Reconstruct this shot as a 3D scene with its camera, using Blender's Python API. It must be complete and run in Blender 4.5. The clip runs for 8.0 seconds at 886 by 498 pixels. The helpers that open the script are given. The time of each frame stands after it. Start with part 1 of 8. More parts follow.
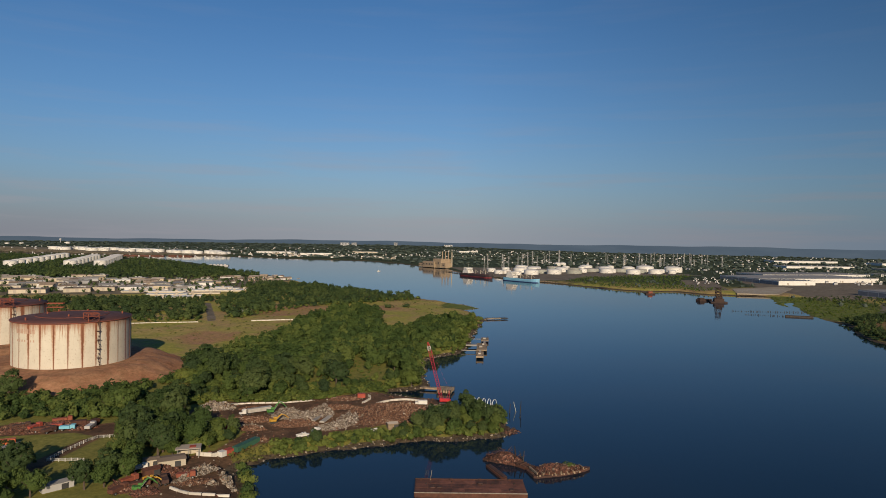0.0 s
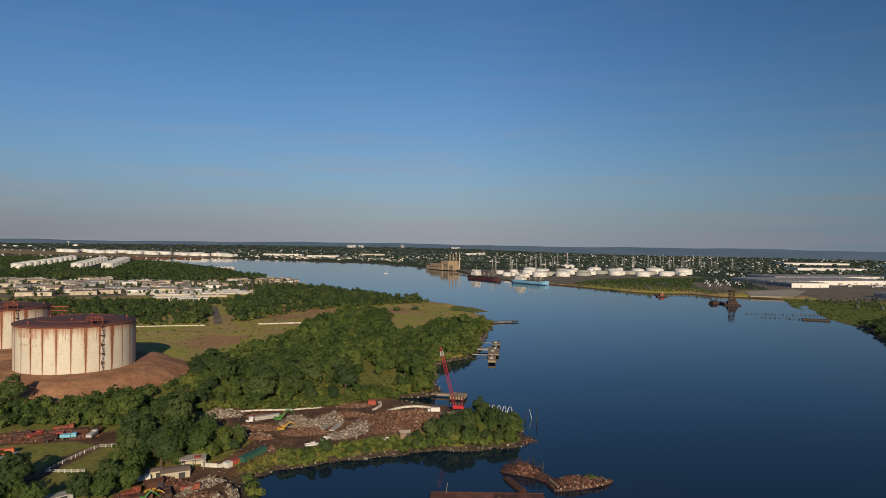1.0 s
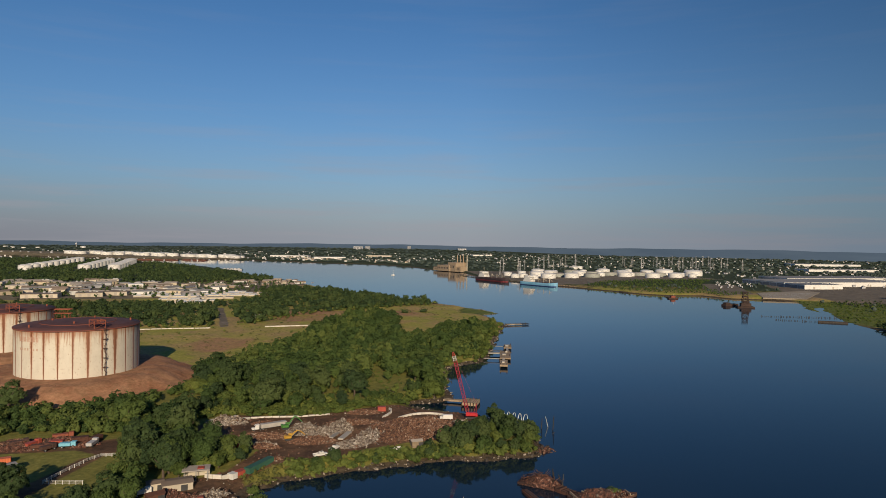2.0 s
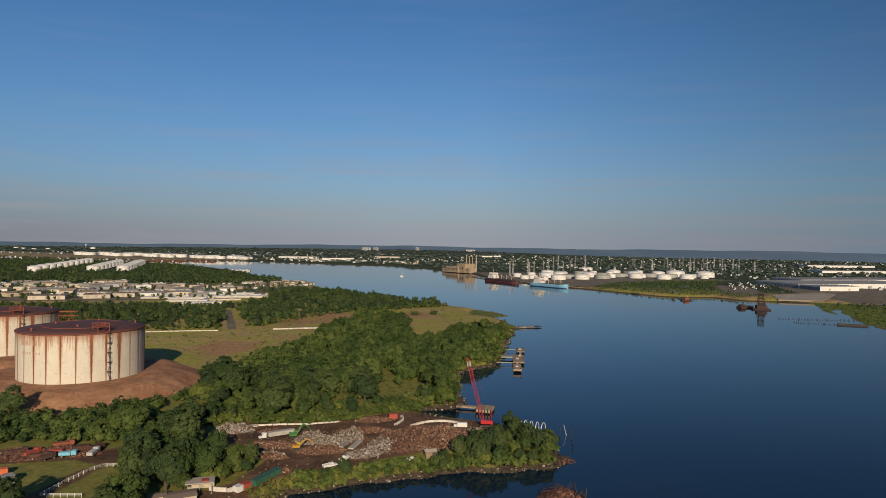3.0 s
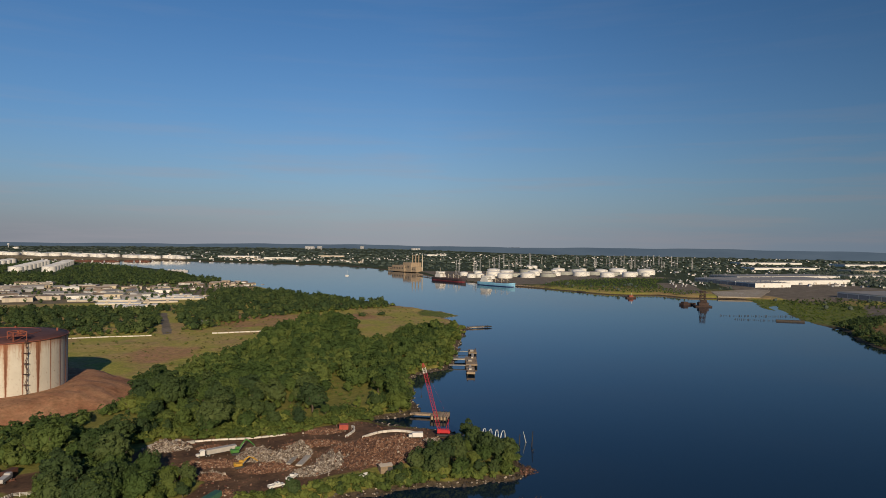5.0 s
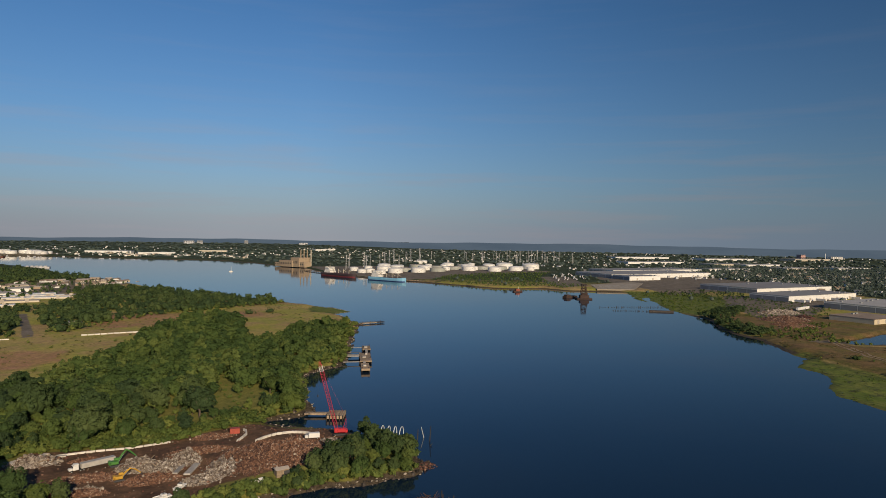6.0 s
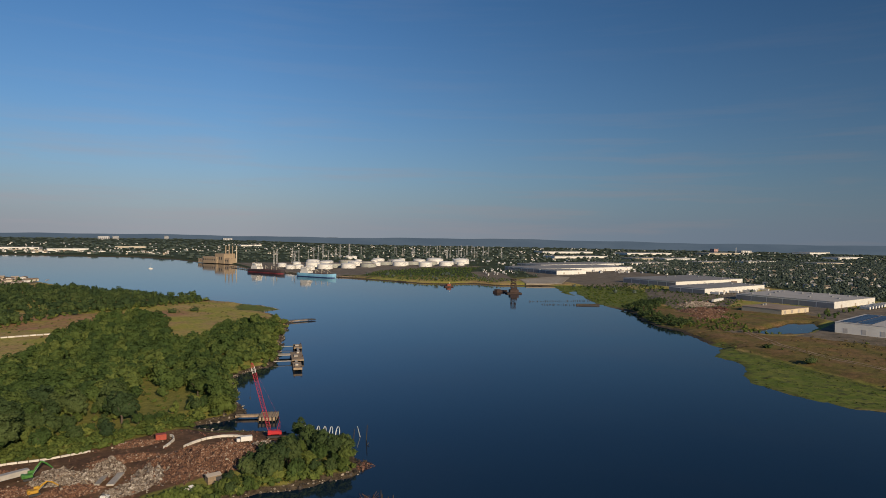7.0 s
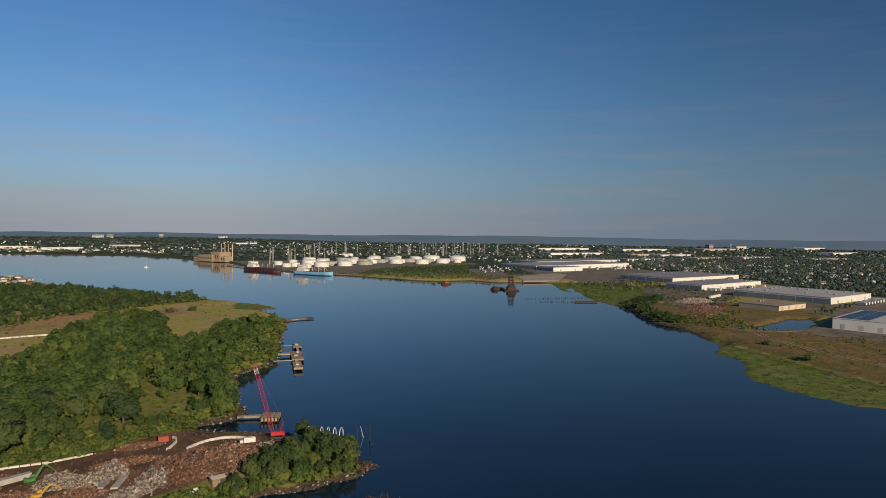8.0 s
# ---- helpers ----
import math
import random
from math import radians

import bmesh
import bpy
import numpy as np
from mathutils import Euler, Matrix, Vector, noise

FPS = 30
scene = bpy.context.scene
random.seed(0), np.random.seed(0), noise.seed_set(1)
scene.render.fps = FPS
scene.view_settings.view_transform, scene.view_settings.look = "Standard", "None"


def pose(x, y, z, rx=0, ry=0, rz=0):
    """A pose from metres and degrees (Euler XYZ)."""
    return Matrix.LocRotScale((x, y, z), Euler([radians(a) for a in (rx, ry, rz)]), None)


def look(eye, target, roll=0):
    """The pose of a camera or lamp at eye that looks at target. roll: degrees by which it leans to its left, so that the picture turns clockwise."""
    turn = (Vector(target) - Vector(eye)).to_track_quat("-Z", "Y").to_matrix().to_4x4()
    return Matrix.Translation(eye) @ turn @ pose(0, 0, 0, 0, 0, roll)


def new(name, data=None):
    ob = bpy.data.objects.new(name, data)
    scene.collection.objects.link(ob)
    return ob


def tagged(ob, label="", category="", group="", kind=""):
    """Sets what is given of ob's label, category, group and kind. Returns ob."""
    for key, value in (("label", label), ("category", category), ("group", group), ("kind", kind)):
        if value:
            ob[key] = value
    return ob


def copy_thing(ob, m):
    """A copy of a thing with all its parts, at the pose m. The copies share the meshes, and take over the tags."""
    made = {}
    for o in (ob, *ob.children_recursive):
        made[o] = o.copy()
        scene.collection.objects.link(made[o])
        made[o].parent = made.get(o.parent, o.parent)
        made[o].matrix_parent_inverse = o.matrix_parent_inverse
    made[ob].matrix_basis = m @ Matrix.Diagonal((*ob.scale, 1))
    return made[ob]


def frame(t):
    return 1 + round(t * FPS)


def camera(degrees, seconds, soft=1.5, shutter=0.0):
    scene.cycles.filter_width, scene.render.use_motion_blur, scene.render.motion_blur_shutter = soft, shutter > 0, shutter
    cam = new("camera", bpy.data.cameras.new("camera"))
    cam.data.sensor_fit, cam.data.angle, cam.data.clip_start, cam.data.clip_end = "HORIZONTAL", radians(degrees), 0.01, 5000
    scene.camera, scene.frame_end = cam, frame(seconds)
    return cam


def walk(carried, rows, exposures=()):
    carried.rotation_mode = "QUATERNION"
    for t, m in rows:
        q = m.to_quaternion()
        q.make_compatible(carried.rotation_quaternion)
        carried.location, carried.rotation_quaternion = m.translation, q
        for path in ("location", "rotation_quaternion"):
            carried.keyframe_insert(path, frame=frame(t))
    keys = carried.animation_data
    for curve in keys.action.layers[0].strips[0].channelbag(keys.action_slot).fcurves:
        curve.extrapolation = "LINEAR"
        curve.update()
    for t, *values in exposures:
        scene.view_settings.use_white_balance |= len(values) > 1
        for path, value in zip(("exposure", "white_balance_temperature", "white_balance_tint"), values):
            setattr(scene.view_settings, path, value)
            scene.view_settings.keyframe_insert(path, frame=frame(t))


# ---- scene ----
cam = camera(69.44, 8.0, soft=0.75)
# seconds, place in metres, yaw, pitch and roll in degrees
ROWS = [
    (0.0, 0.00, 0.00, 85.00, 0.00, -1.03, -0.93),
    (0.5, -1.58, 5.21, 84.78, 0.30, -0.91, -0.91),
    (1.0, -3.11, 10.40, 84.57, 0.58, -0.84, -0.86),
    (1.5, -4.55, 15.59, 84.36, 0.88, -0.77, -0.82),
    (3.0, -8.96, 32.05, 84.11, 1.85, -0.63, -0.79),
    (3.5, -9.89, 36.82, 84.19, 2.24, -0.57, -0.75),
    (4.0, -10.59, 41.13, 84.29, 2.09, -0.53, -0.70),
    (4.2, -10.92, 42.70, 84.33, 1.75, -0.59, -0.69),
    (5.5, -15.23, 48.63, 84.58, -7.95, -0.84, -0.77),
    (6.0, -16.98, 49.51, 84.82, -13.06, -1.03, -0.92),
    (6.5, -18.28, 50.46, 85.14, -17.31, -1.20, -0.99),
    (7.0, -19.40, 51.54, 85.57, -19.38, -1.38, -0.88),
    (7.5, -20.67, 52.52, 86.08, -19.74, -1.57, -0.73),
    (8.0, -21.99, 53.36, 86.64, -19.81, -1.66, -0.64),
]
walk(cam, [(t, pose(x, y, z, 90 + pitch, roll, yaw)) for t, x, y, z, yaw, pitch, roll in ROWS], [(0.0, -0.02), (4.2, 0.0), (5.5, 0.0), (7.0, 0.05), (8.0, 0.07)])

# ---- world and sun: low morning sun behind the camera ----
SUN_FROM = Vector((0.18, -0.98, 0.0)).normalized()
SUN_UP = radians(20.5)
world = bpy.data.worlds.new("sky")
scene.world = world
world.use_nodes = True
wn, wl = world.node_tree.nodes, world.node_tree.links
wn.clear()
w_out = wn.new("ShaderNodeOutputWorld")
w_bg = wn.new("ShaderNodeBackground")
w_sky = wn.new("ShaderNodeTexSky")
w_sky.sky_type = "NISHITA"
w_sky.sun_disc = False
w_sky.sun_elevation = SUN_UP
w_sky.sun_rotation = math.atan2(SUN_FROM.x, SUN_FROM.y)
w_sky.altitude = 80
w_sky.air_density, w_sky.dust_density, w_sky.ozone_density = 1.0, 0.2, 5.0
w_bg.inputs["Strength"].default_value = 0.074
w_co = wn.new("ShaderNodeTexCoord")
w_xyz = wn.new("ShaderNodeSeparateXYZ")
wl.new(w_co.outputs["Generated"], w_xyz.inputs[0])
# a low layer of grey-mauve summer haze, thinning out by about twenty degrees
w_haze = wn.new("ShaderNodeValToRGB")
w_haze.color_ramp.interpolation = "B_SPLINE"
for i, (p, v) in enumerate(((0.0, 0.95), (0.035, 0.80), (0.09, 0.42), (0.18, 0.14), (0.34, 0.0))):
    e = w_haze.color_ramp.elements[i] if i < 2 else w_haze.color_ramp.elements.new(p)
    e.position, e.color = p, (v, v, v, 1)
wl.new(w_xyz.outputs["Z"], w_haze.inputs["Fac"])
w_tint = wn.new("ShaderNodeMix")
w_tint.data_type, w_tint.blend_type = "RGBA", "MULTIPLY"
w_tint.inputs[0].default_value = 1.0
w_tint.inputs[7].default_value = (0.635, 0.92, 1.07, 1)
wl.new(w_sky.outputs[0], w_tint.inputs[6])
w_mix = wn.new("ShaderNodeMix")
w_mix.data_type = "RGBA"
w_mix.inputs[7].default_value = (3.75, 3.95, 4.45, 1)
# pinkish towards the west, bluer towards the east
w_air = wn.new("ShaderNodeMix")
w_air.data_type = "RGBA"
w_air.inputs[6].default_value, w_air.inputs[7].default_value = (4.0, 4.15, 4.75, 1), (3.05, 3.85, 5.05, 1)
w_east = wn.new("ShaderNodeMapRange")
w_east.inputs["From Min"].default_value, w_east.inputs["From Max"].default_value = 0.05, 0.6
wl.new(w_xyz.outputs["X"], w_east.inputs["Value"])
wl.new(w_east.outputs[0], w_air.inputs[0])
w_dusk = wn.new("ShaderNodeMix")
w_dusk.data_type = "RGBA"
w_dusk.inputs[6].default_value = (3.0, 3.0, 3.55, 1)
w_west = wn.new("ShaderNodeMapRange")
w_west.inputs["From Min"].default_value, w_west.inputs["From Max"].default_value = -0.6, -0.1
wl.new(w_xyz.outputs["X"], w_west.inputs["Value"])
wl.new(w_west.outputs[0], w_dusk.inputs[0])
wl.new(w_air.outputs[2], w_dusk.inputs[7])
wl.new(w_dusk.outputs[2], w_mix.inputs[7])
wl.new(w_haze.outputs["Color"], w_mix.inputs[0])
wl.new(w_tint.outputs[2], w_mix.inputs[6])
# the clearer, deeper sky lies towards the east
w_side = wn.new("ShaderNodeMapRange")
w_side.inputs["From Min"].default_value, w_side.inputs["From Max"].default_value = 0.02, 0.85
w_side.inputs["To Min"].default_value, w_side.inputs["To Max"].default_value = 1.0, 0.56
wl.new(w_xyz.outputs["X"], w_side.inputs["Value"])
# faint streaks of pinkish cirrus low over the skyline
w_map = wn.new("ShaderNodeMapping")
w_map.inputs["Scale"].default_value = (2.2, 2.2, 34)
w_map.inputs["Rotation"].default_value = (0, 0.03, 0)
wl.new(w_co.outputs["Generated"], w_map.inputs["Vector"])
w_noise = wn.new("ShaderNodeTexNoise")
w_noise.inputs["Scale"].default_value, w_noise.inputs["Detail"].default_value, w_noise.inputs["Roughness"].default_value = 1.6, 6, 0.55
wl.new(w_map.outputs[0], w_noise.inputs["Vector"])
w_wisp = wn.new("ShaderNodeMapRange")
w_wisp.inputs["From Min"].default_value, w_wisp.inputs["From Max"].default_value, w_wisp.inputs["To Max"].default_value = 0.50, 0.78, 0.75
wl.new(w_noise.outputs["Fac"], w_wisp.inputs["Value"])
w_low = wn.new("ShaderNodeMapRange")
w_low.inputs["From Min"].default_value, w_low.inputs["From Max"].default_value, w_low.inputs["To Min"].default_value, w_low.inputs["To Max"].default_value = 0.04, 0.2, 0.8, 0.1
wl.new(w_xyz.outputs["Z"], w_low.inputs["Value"])
w_veil = wn.new("ShaderNodeMath")
w_veil.operation = "MULTIPLY"
wl.new(w_wisp.outputs[0], w_veil.inputs[0])
wl.new(w_low.outputs[0], w_veil.inputs[1])
w_cloud = wn.new("ShaderNodeMix")
w_cloud.data_type = "RGBA"
w_cloud.inputs[7].default_value = (4.5, 4.3, 4.75, 1)
wl.new(w_veil.outputs[0], w_cloud.inputs[0])
wl.new(w_mix.outputs[2], w_cloud.inputs[6])
w_dim = wn.new("ShaderNodeVectorMath")
w_dim.operation = "SCALE"
wl.new(w_cloud.outputs[2], w_dim.inputs[0])
wl.new(w_side.outputs[0], w_dim.inputs["Scale"])
wl.new(w_dim.outputs[0], w_bg.inputs["Color"])
wl.new(w_bg.outputs[0], w_out.inputs["Surface"])
sun = new("sun", bpy.data.lights.new("sun", "SUN"))
sun.data.energy, sun.data.angle, sun.data.color = 4.9, radians(0.6), (1.0, 0.81, 0.58)
s_dir = Vector((SUN_FROM.x * math.cos(SUN_UP), SUN_FROM.y * math.cos(SUN_UP), math.sin(SUN_UP)))
sun.matrix_world = look(s_dir * 900, (0, 0, 0))

# ---- materials ----
def mat_new(name):
    m = bpy.data.materials.new(name)
    m.use_nodes = True
    nt = m.node_tree
    return m, nt.nodes, nt.links, nt.nodes["Principled BSDF"]


def noise_node(N, L, scale, detail=4.0, rough=0.6, space="Object"):
    """A noise in metres: scale is features per metre."""
    co = N.new("ShaderNodeTexCoord")
    n = N.new("ShaderNodeTexNoise")
    n.inputs["Scale"].default_value = scale
    n.inputs["Detail"].default_value = detail
    n.inputs["Roughness"].default_value = rough
    L.new(co.outputs[space], n.inputs["Vector"])
    return n.outputs["Fac"]


def ramp(N, L, fac, lo, hi, a=0.35, b=0.65):
    r = N.new("ShaderNodeValToRGB")
    r.color_ramp.elements[0].position, r.color_ramp.elements[1].position = a, b
    r.color_ramp.elements[0].color = (*lo, 1) if len(lo) == 3 else lo
    r.color_ramp.elements[1].color = (*hi, 1) if len(hi) == 3 else hi
    L.new(fac, r.inputs["Fac"])
    return r.outputs["Color"]


def mix(N, L, fac, a, b, kind="MIX"):
    m = N.new("ShaderNodeMix")
    m.data_type, m.blend_type = "RGBA", kind
    for sock, v in ((m.inputs[0], fac), (m.inputs[6], a), (m.inputs[7], b)):
        if isinstance(v, (int, float)):
            sock.default_value = v
        elif isinstance(v, tuple):
            sock.default_value = (*v, 1)
        else:
            L.new(v, sock)
    return m.outputs[2]


def calc(N, L, op, a, b=0.0, clamp=False):
    m = N.new("ShaderNodeMath")
    m.operation, m.use_clamp = op, clamp
    for sock, v in zip(m.inputs, (a, b)):
        if isinstance(v, (int, float)):
            sock.default_value = v
        else:
            L.new(v, sock)
    return m.outputs[0]


def bump(N, L, bsdf, height, strength, dist):
    b = N.new("ShaderNodeBump")
    b.inputs["Strength"].default_value = strength
    b.inputs["Distance"].default_value = dist
    L.new(height, b.inputs["Height"])
    L.new(b.outputs[0], bsdf.inputs["Normal"])


def surface(name, lo, hi, scale=0.6, rough=0.8, metal=0.0, big=0.08, spread=0.35, relief=0.0, island=0.0):
    """A surface of two colours with fine grain, broad stains and a share of its own tone for each piece."""
    m, N, L, bs = mat_new(name)
    fine = noise_node(N, L, scale, 6, 0.65)
    broad = noise_node(N, L, big, 3, 0.5)
    col = ramp(N, L, calc(N, L, "ADD", calc(N, L, "MULTIPLY", fine, 0.6), calc(N, L, "MULTIPLY", broad, 0.4)), lo, hi, 0.5 - spread / 2, 0.5 + spread / 2)
    if island:
        g = N.new("ShaderNodeNewGeometry")
        o = N.new("ShaderNodeObjectInfo")
        r = calc(N, L, "FRACT", calc(N, L, "ADD", g.outputs["Random Per Island"], o.outputs["Random"]))
        k = calc(N, L, "ADD", calc(N, L, "MULTIPLY", r, 2 * island), 1 - island)
        hsv = N.new("ShaderNodeHueSaturation")
        L.new(k, hsv.inputs["Value"])
        L.new(col, hsv.inputs["Color"])
        col = hsv.outputs["Color"]
    L.new(col, bs.inputs["Base Color"])
    bs.inputs["Roughness"].default_value = rough
    bs.inputs["Metallic"].default_value = metal
    if relief:
        bump(N, L, bs, fine, 0.6, relief)
    return m


def leaf_mat(name, stops):
    """Foliage: each tree its own green, with finer change from clump to clump."""
    m, N, L, bs = mat_new(name)
    g = N.new("ShaderNodeNewGeometry")
    o = N.new("ShaderNodeObjectInfo")
    a = N.new("ShaderNodeAttribute")
    a.attribute_name = "tone"
    tone = calc(N, L, "FRACT", calc(N, L, "ADD", o.outputs["Random"], a.outputs["Fac"]))
    tone = calc(N, L, "ADD", calc(N, L, "MULTIPLY", tone, 0.86), calc(N, L, "MULTIPLY", g.outputs["Random Per Island"], 0.14))
    r = N.new("ShaderNodeValToRGB")
    for i, (p, c) in enumerate(zip((0.0, 0.4, 0.75, 1.0), stops)):
        e = r.color_ramp.elements[i] if i < 2 else r.color_ramp.elements.new(p)
        e.position, e.color = p, (*c, 1)
    L.new(tone, r.inputs["Fac"])
    L.new(r.outputs["Color"], bs.inputs["Base Color"])
    bs.inputs["Roughness"].default_value = 0.8
    bs.inputs["Specular IOR Level"].default_value = 0.2
    # leaves let part of the light through
    tr = N.new("ShaderNodeBsdfTranslucent")
    L.new(r.outputs["Color"], tr.inputs["Color"])
    mx = N.new("ShaderNodeMixShader")
    mx.inputs[0].default_value = 0.3
    L.new(bs.outputs[0], mx.inputs[1])
    L.new(tr.outputs[0], mx.inputs[2])
    L.new(mx.outputs[0], N["Material Output"].inputs["Surface"])
    return m


M_LEAF = leaf_mat("foliage", ((0.039, 0.069, 0.022), (0.064, 0.105, 0.028), (0.096, 0.136, 0.035), (0.146, 0.180, 0.047)))
M_LEAF_DARK = leaf_mat("foliage_dark", ((0.032, 0.058, 0.025), (0.050, 0.081, 0.029), (0.068, 0.102, 0.033), (0.097, 0.128, 0.043)))
# distant greens lifted towards blue: aerial haze painted into the leaf colour
M_LEAF_HAZE_TINT = leaf_mat("far_foliage_haze_tint", ((0.068, 0.095, 0.083), (0.080, 0.109, 0.091), (0.095, 0.123, 0.099), (0.110, 0.136, 0.106)))
M_SHRUB = leaf_mat("shrub_leaves", ((0.057, 0.088, 0.023), (0.089, 0.126, 0.029), (0.128, 0.163, 0.038), (0.183, 0.206, 0.049)))
M_REED = leaf_mat("reeds", ((0.10, 0.11, 0.03), (0.13, 0.135, 0.04), (0.16, 0.155, 0.05), (0.19, 0.17, 0.06)))
M_BARK = surface("bark", (0.05, 0.035, 0.025), (0.12, 0.09, 0.065), 3.0, 0.9)
M_RUST = surface("rust", (0.045, 0.018, 0.012), (0.135, 0.052, 0.030), 0.9, 0.85, 0.0, 0.15, 0.4, 0.02, 0.25)
M_RUST_DARK = surface("rust_dark", (0.030, 0.016, 0.013), (0.085, 0.040, 0.028), 0.9, 0.85, 0.0, 0.15, 0.4, 0.02, 0.3)
M_WOOD_OLD = surface("weathered_timber", (0.15, 0.11, 0.07), (0.36, 0.27, 0.18), 0.8, 0.9, 0.0, 0.2, 0.4, 0.02, 0.3)
M_WOOD_WET = surface("wet_timber", (0.018, 0.014, 0.011), (0.05, 0.038, 0.028), 0.8, 0.7, 0.0, 0.2, 0.4, 0.0, 0.3)
M_CONC = surface("concrete", (0.24, 0.215, 0.18), (0.48, 0.44, 0.38), 0.9, 0.85, 0.0, 0.1, 0.45, 0.01, 0.15)
M_RUBBLE = surface("rubble", (0.125, 0.098, 0.073), (0.36, 0.31, 0.25), 0.8, 0.9, 0.0, 0.3, 0.4, 0.02, 0.4)
M_DEBRIS = surface("scrap_debris", (0.040, 0.020, 0.013), (0.19, 0.105, 0.068), 1.3, 0.9, 0.0, 0.25, 0.24, 0.05, 0.35)
M_WHITE = surface("white_paint", (0.53, 0.515, 0.48), (0.70, 0.685, 0.645), 0.15, 0.55, 0.0, 0.03, 0.5, 0.0, 0.06)
M_CREAM = surface("cream_paint", (0.36, 0.31, 0.235), (0.52, 0.46, 0.355), 0.15, 0.7, 0.0, 0.03, 0.5, 0.0, 0.12)
M_GREY_SHEET = surface("grey_sheet", (0.32, 0.31, 0.30), (0.44, 0.43, 0.42), 0.1, 0.6, 0.0, 0.02, 0.5, 0.0, 0.08)
M_ROOF_LIGHT = surface("light_roofing", (0.26, 0.22, 0.18), (0.44, 0.39, 0.33), 0.06, 0.8, 0.0, 0.015, 0.5, 0.0, 0.12)
M_ROOF_GREY = surface("grey_roofing", (0.165, 0.16, 0.16), (0.26, 0.255, 0.25), 0.06, 0.75, 0.0, 0.015, 0.5, 0.0, 0.1)
M_ROOF_BROWN = surface("brown_roofing", (0.15, 0.11, 0.08), (0.30, 0.23, 0.17), 0.1, 0.85, 0.0, 0.03, 0.5, 0.0, 0.25)
M_BRICK = surface("tan_brick", (0.22, 0.16, 0.105), (0.35, 0.27, 0.18), 0.2, 0.85, 0.0, 0.03, 0.5)
M_GLASS_DARK = surface("dark_glazing", (0.02, 0.022, 0.025), (0.05, 0.052, 0.055), 0.2, 0.15)
M_TYRE = surface("rubber", (0.015, 0.015, 0.015), (0.03, 0.03, 0.03), 2.0, 0.85)
M_STEEL = surface("galvanised_steel", (0.26, 0.26, 0.26), (0.40, 0.40, 0.39), 0.5, 0.5, 0.4)
M_TAN = surface("tan_paint", (0.40, 0.33, 0.22), (0.55, 0.47, 0.33), 0.15, 0.7, 0.0, 0.03, 0.5, 0.0, 0.08)
M_SIDING = surface("house_siding", (0.26, 0.27, 0.29), (0.44, 0.44, 0.45), 0.1, 0.8, 0.0, 0.02, 0.5, 0.0, 0.4)
M_BARRIER = surface("pale_concrete", (0.40, 0.37, 0.32), (0.62, 0.58, 0.51), 0.9, 0.85, 0.0, 0.1, 0.45, 0.01, 0.15)
M_ROOF_PALE = surface("pale_membrane_roof", (0.30, 0.29, 0.28), (0.44, 0.425, 0.41), 0.06, 0.8, 0.0, 0.015, 0.5, 0.0, 0.1)
M_BRICKRED = surface("brick_red_paint", (0.26, 0.045, 0.028), (0.38, 0.08, 0.05), 0.6, 0.6)
M_MARSH = leaf_mat("marsh_grass", ((0.060, 0.100, 0.015), (0.085, 0.130, 0.019), (0.115, 0.150, 0.026), (0.160, 0.170, 0.042)))
M_STRAW = leaf_mat("dry_grass", ((0.10, 0.095, 0.030), (0.14, 0.118, 0.042), (0.19, 0.140, 0.055), (0.24, 0.175, 0.07)))

def broken_mat(name, stops, cells=1.5):
    """Tipped waste: every fragment its own tone, with dirt between."""
    m, N, L, bs = mat_new(name)
    co = N.new("ShaderNodeTexCoord")
    tones = []
    for k in (cells, cells * 2.7):
        v = N.new("ShaderNodeTexVoronoi")
        v.inputs["Scale"].default_value = k
        L.new(co.outputs["Object"], v.inputs["Vector"])
        sp = N.new("ShaderNodeSeparateColor")
        L.new(v.outputs["Color"], sp.inputs[0])
        tones.append((sp.outputs[0], v.outputs["Distance"]))
    f = calc(N, L, "ADD", calc(N, L, "MULTIPLY", tones[0][0], 0.5), calc(N, L, "MULTIPLY", tones[1][0], 0.5))
    f = calc(N, L, "ADD", calc(N, L, "MULTIPLY", f, 0.7), calc(N, L, "MULTIPLY", noise_node(N, L, 0.16, 4, 0.6), 0.42))
    r = N.new("ShaderNodeValToRGB")
    for i, (p, c) in enumerate(zip((0.28, 0.52, 0.72, 0.86), stops)):
        e = r.color_ramp.elements[i] if i < 2 else r.color_ramp.elements.new(p)
        e.position, e.color = p, (*c, 1)
    L.new(f, r.inputs["Fac"])
    L.new(r.outputs["Color"], bs.inputs["Base Color"])
    bs.inputs["Roughness"].default_value = 0.95
    bump(N, L, bs, tones[1][1], 0.8, 0.3)
    return m


M_WASTE = broken_mat("tipped_waste", ((0.026, 0.013, 0.009), (0.110, 0.051, 0.029), (0.195, 0.098, 0.056), (0.34, 0.27, 0.21)))
M_CRUSHED = broken_mat("crushed_concrete", ((0.035, 0.024, 0.018), (0.15, 0.115, 0.088), (0.30, 0.26, 0.215), (0.52, 0.48, 0.42)))
M_SCRAP = broken_mat("scrap_metal", ((0.02, 0.012, 0.010), (0.075, 0.035, 0.025), (0.17, 0.06, 0.035), (0.32, 0.22, 0.17)))

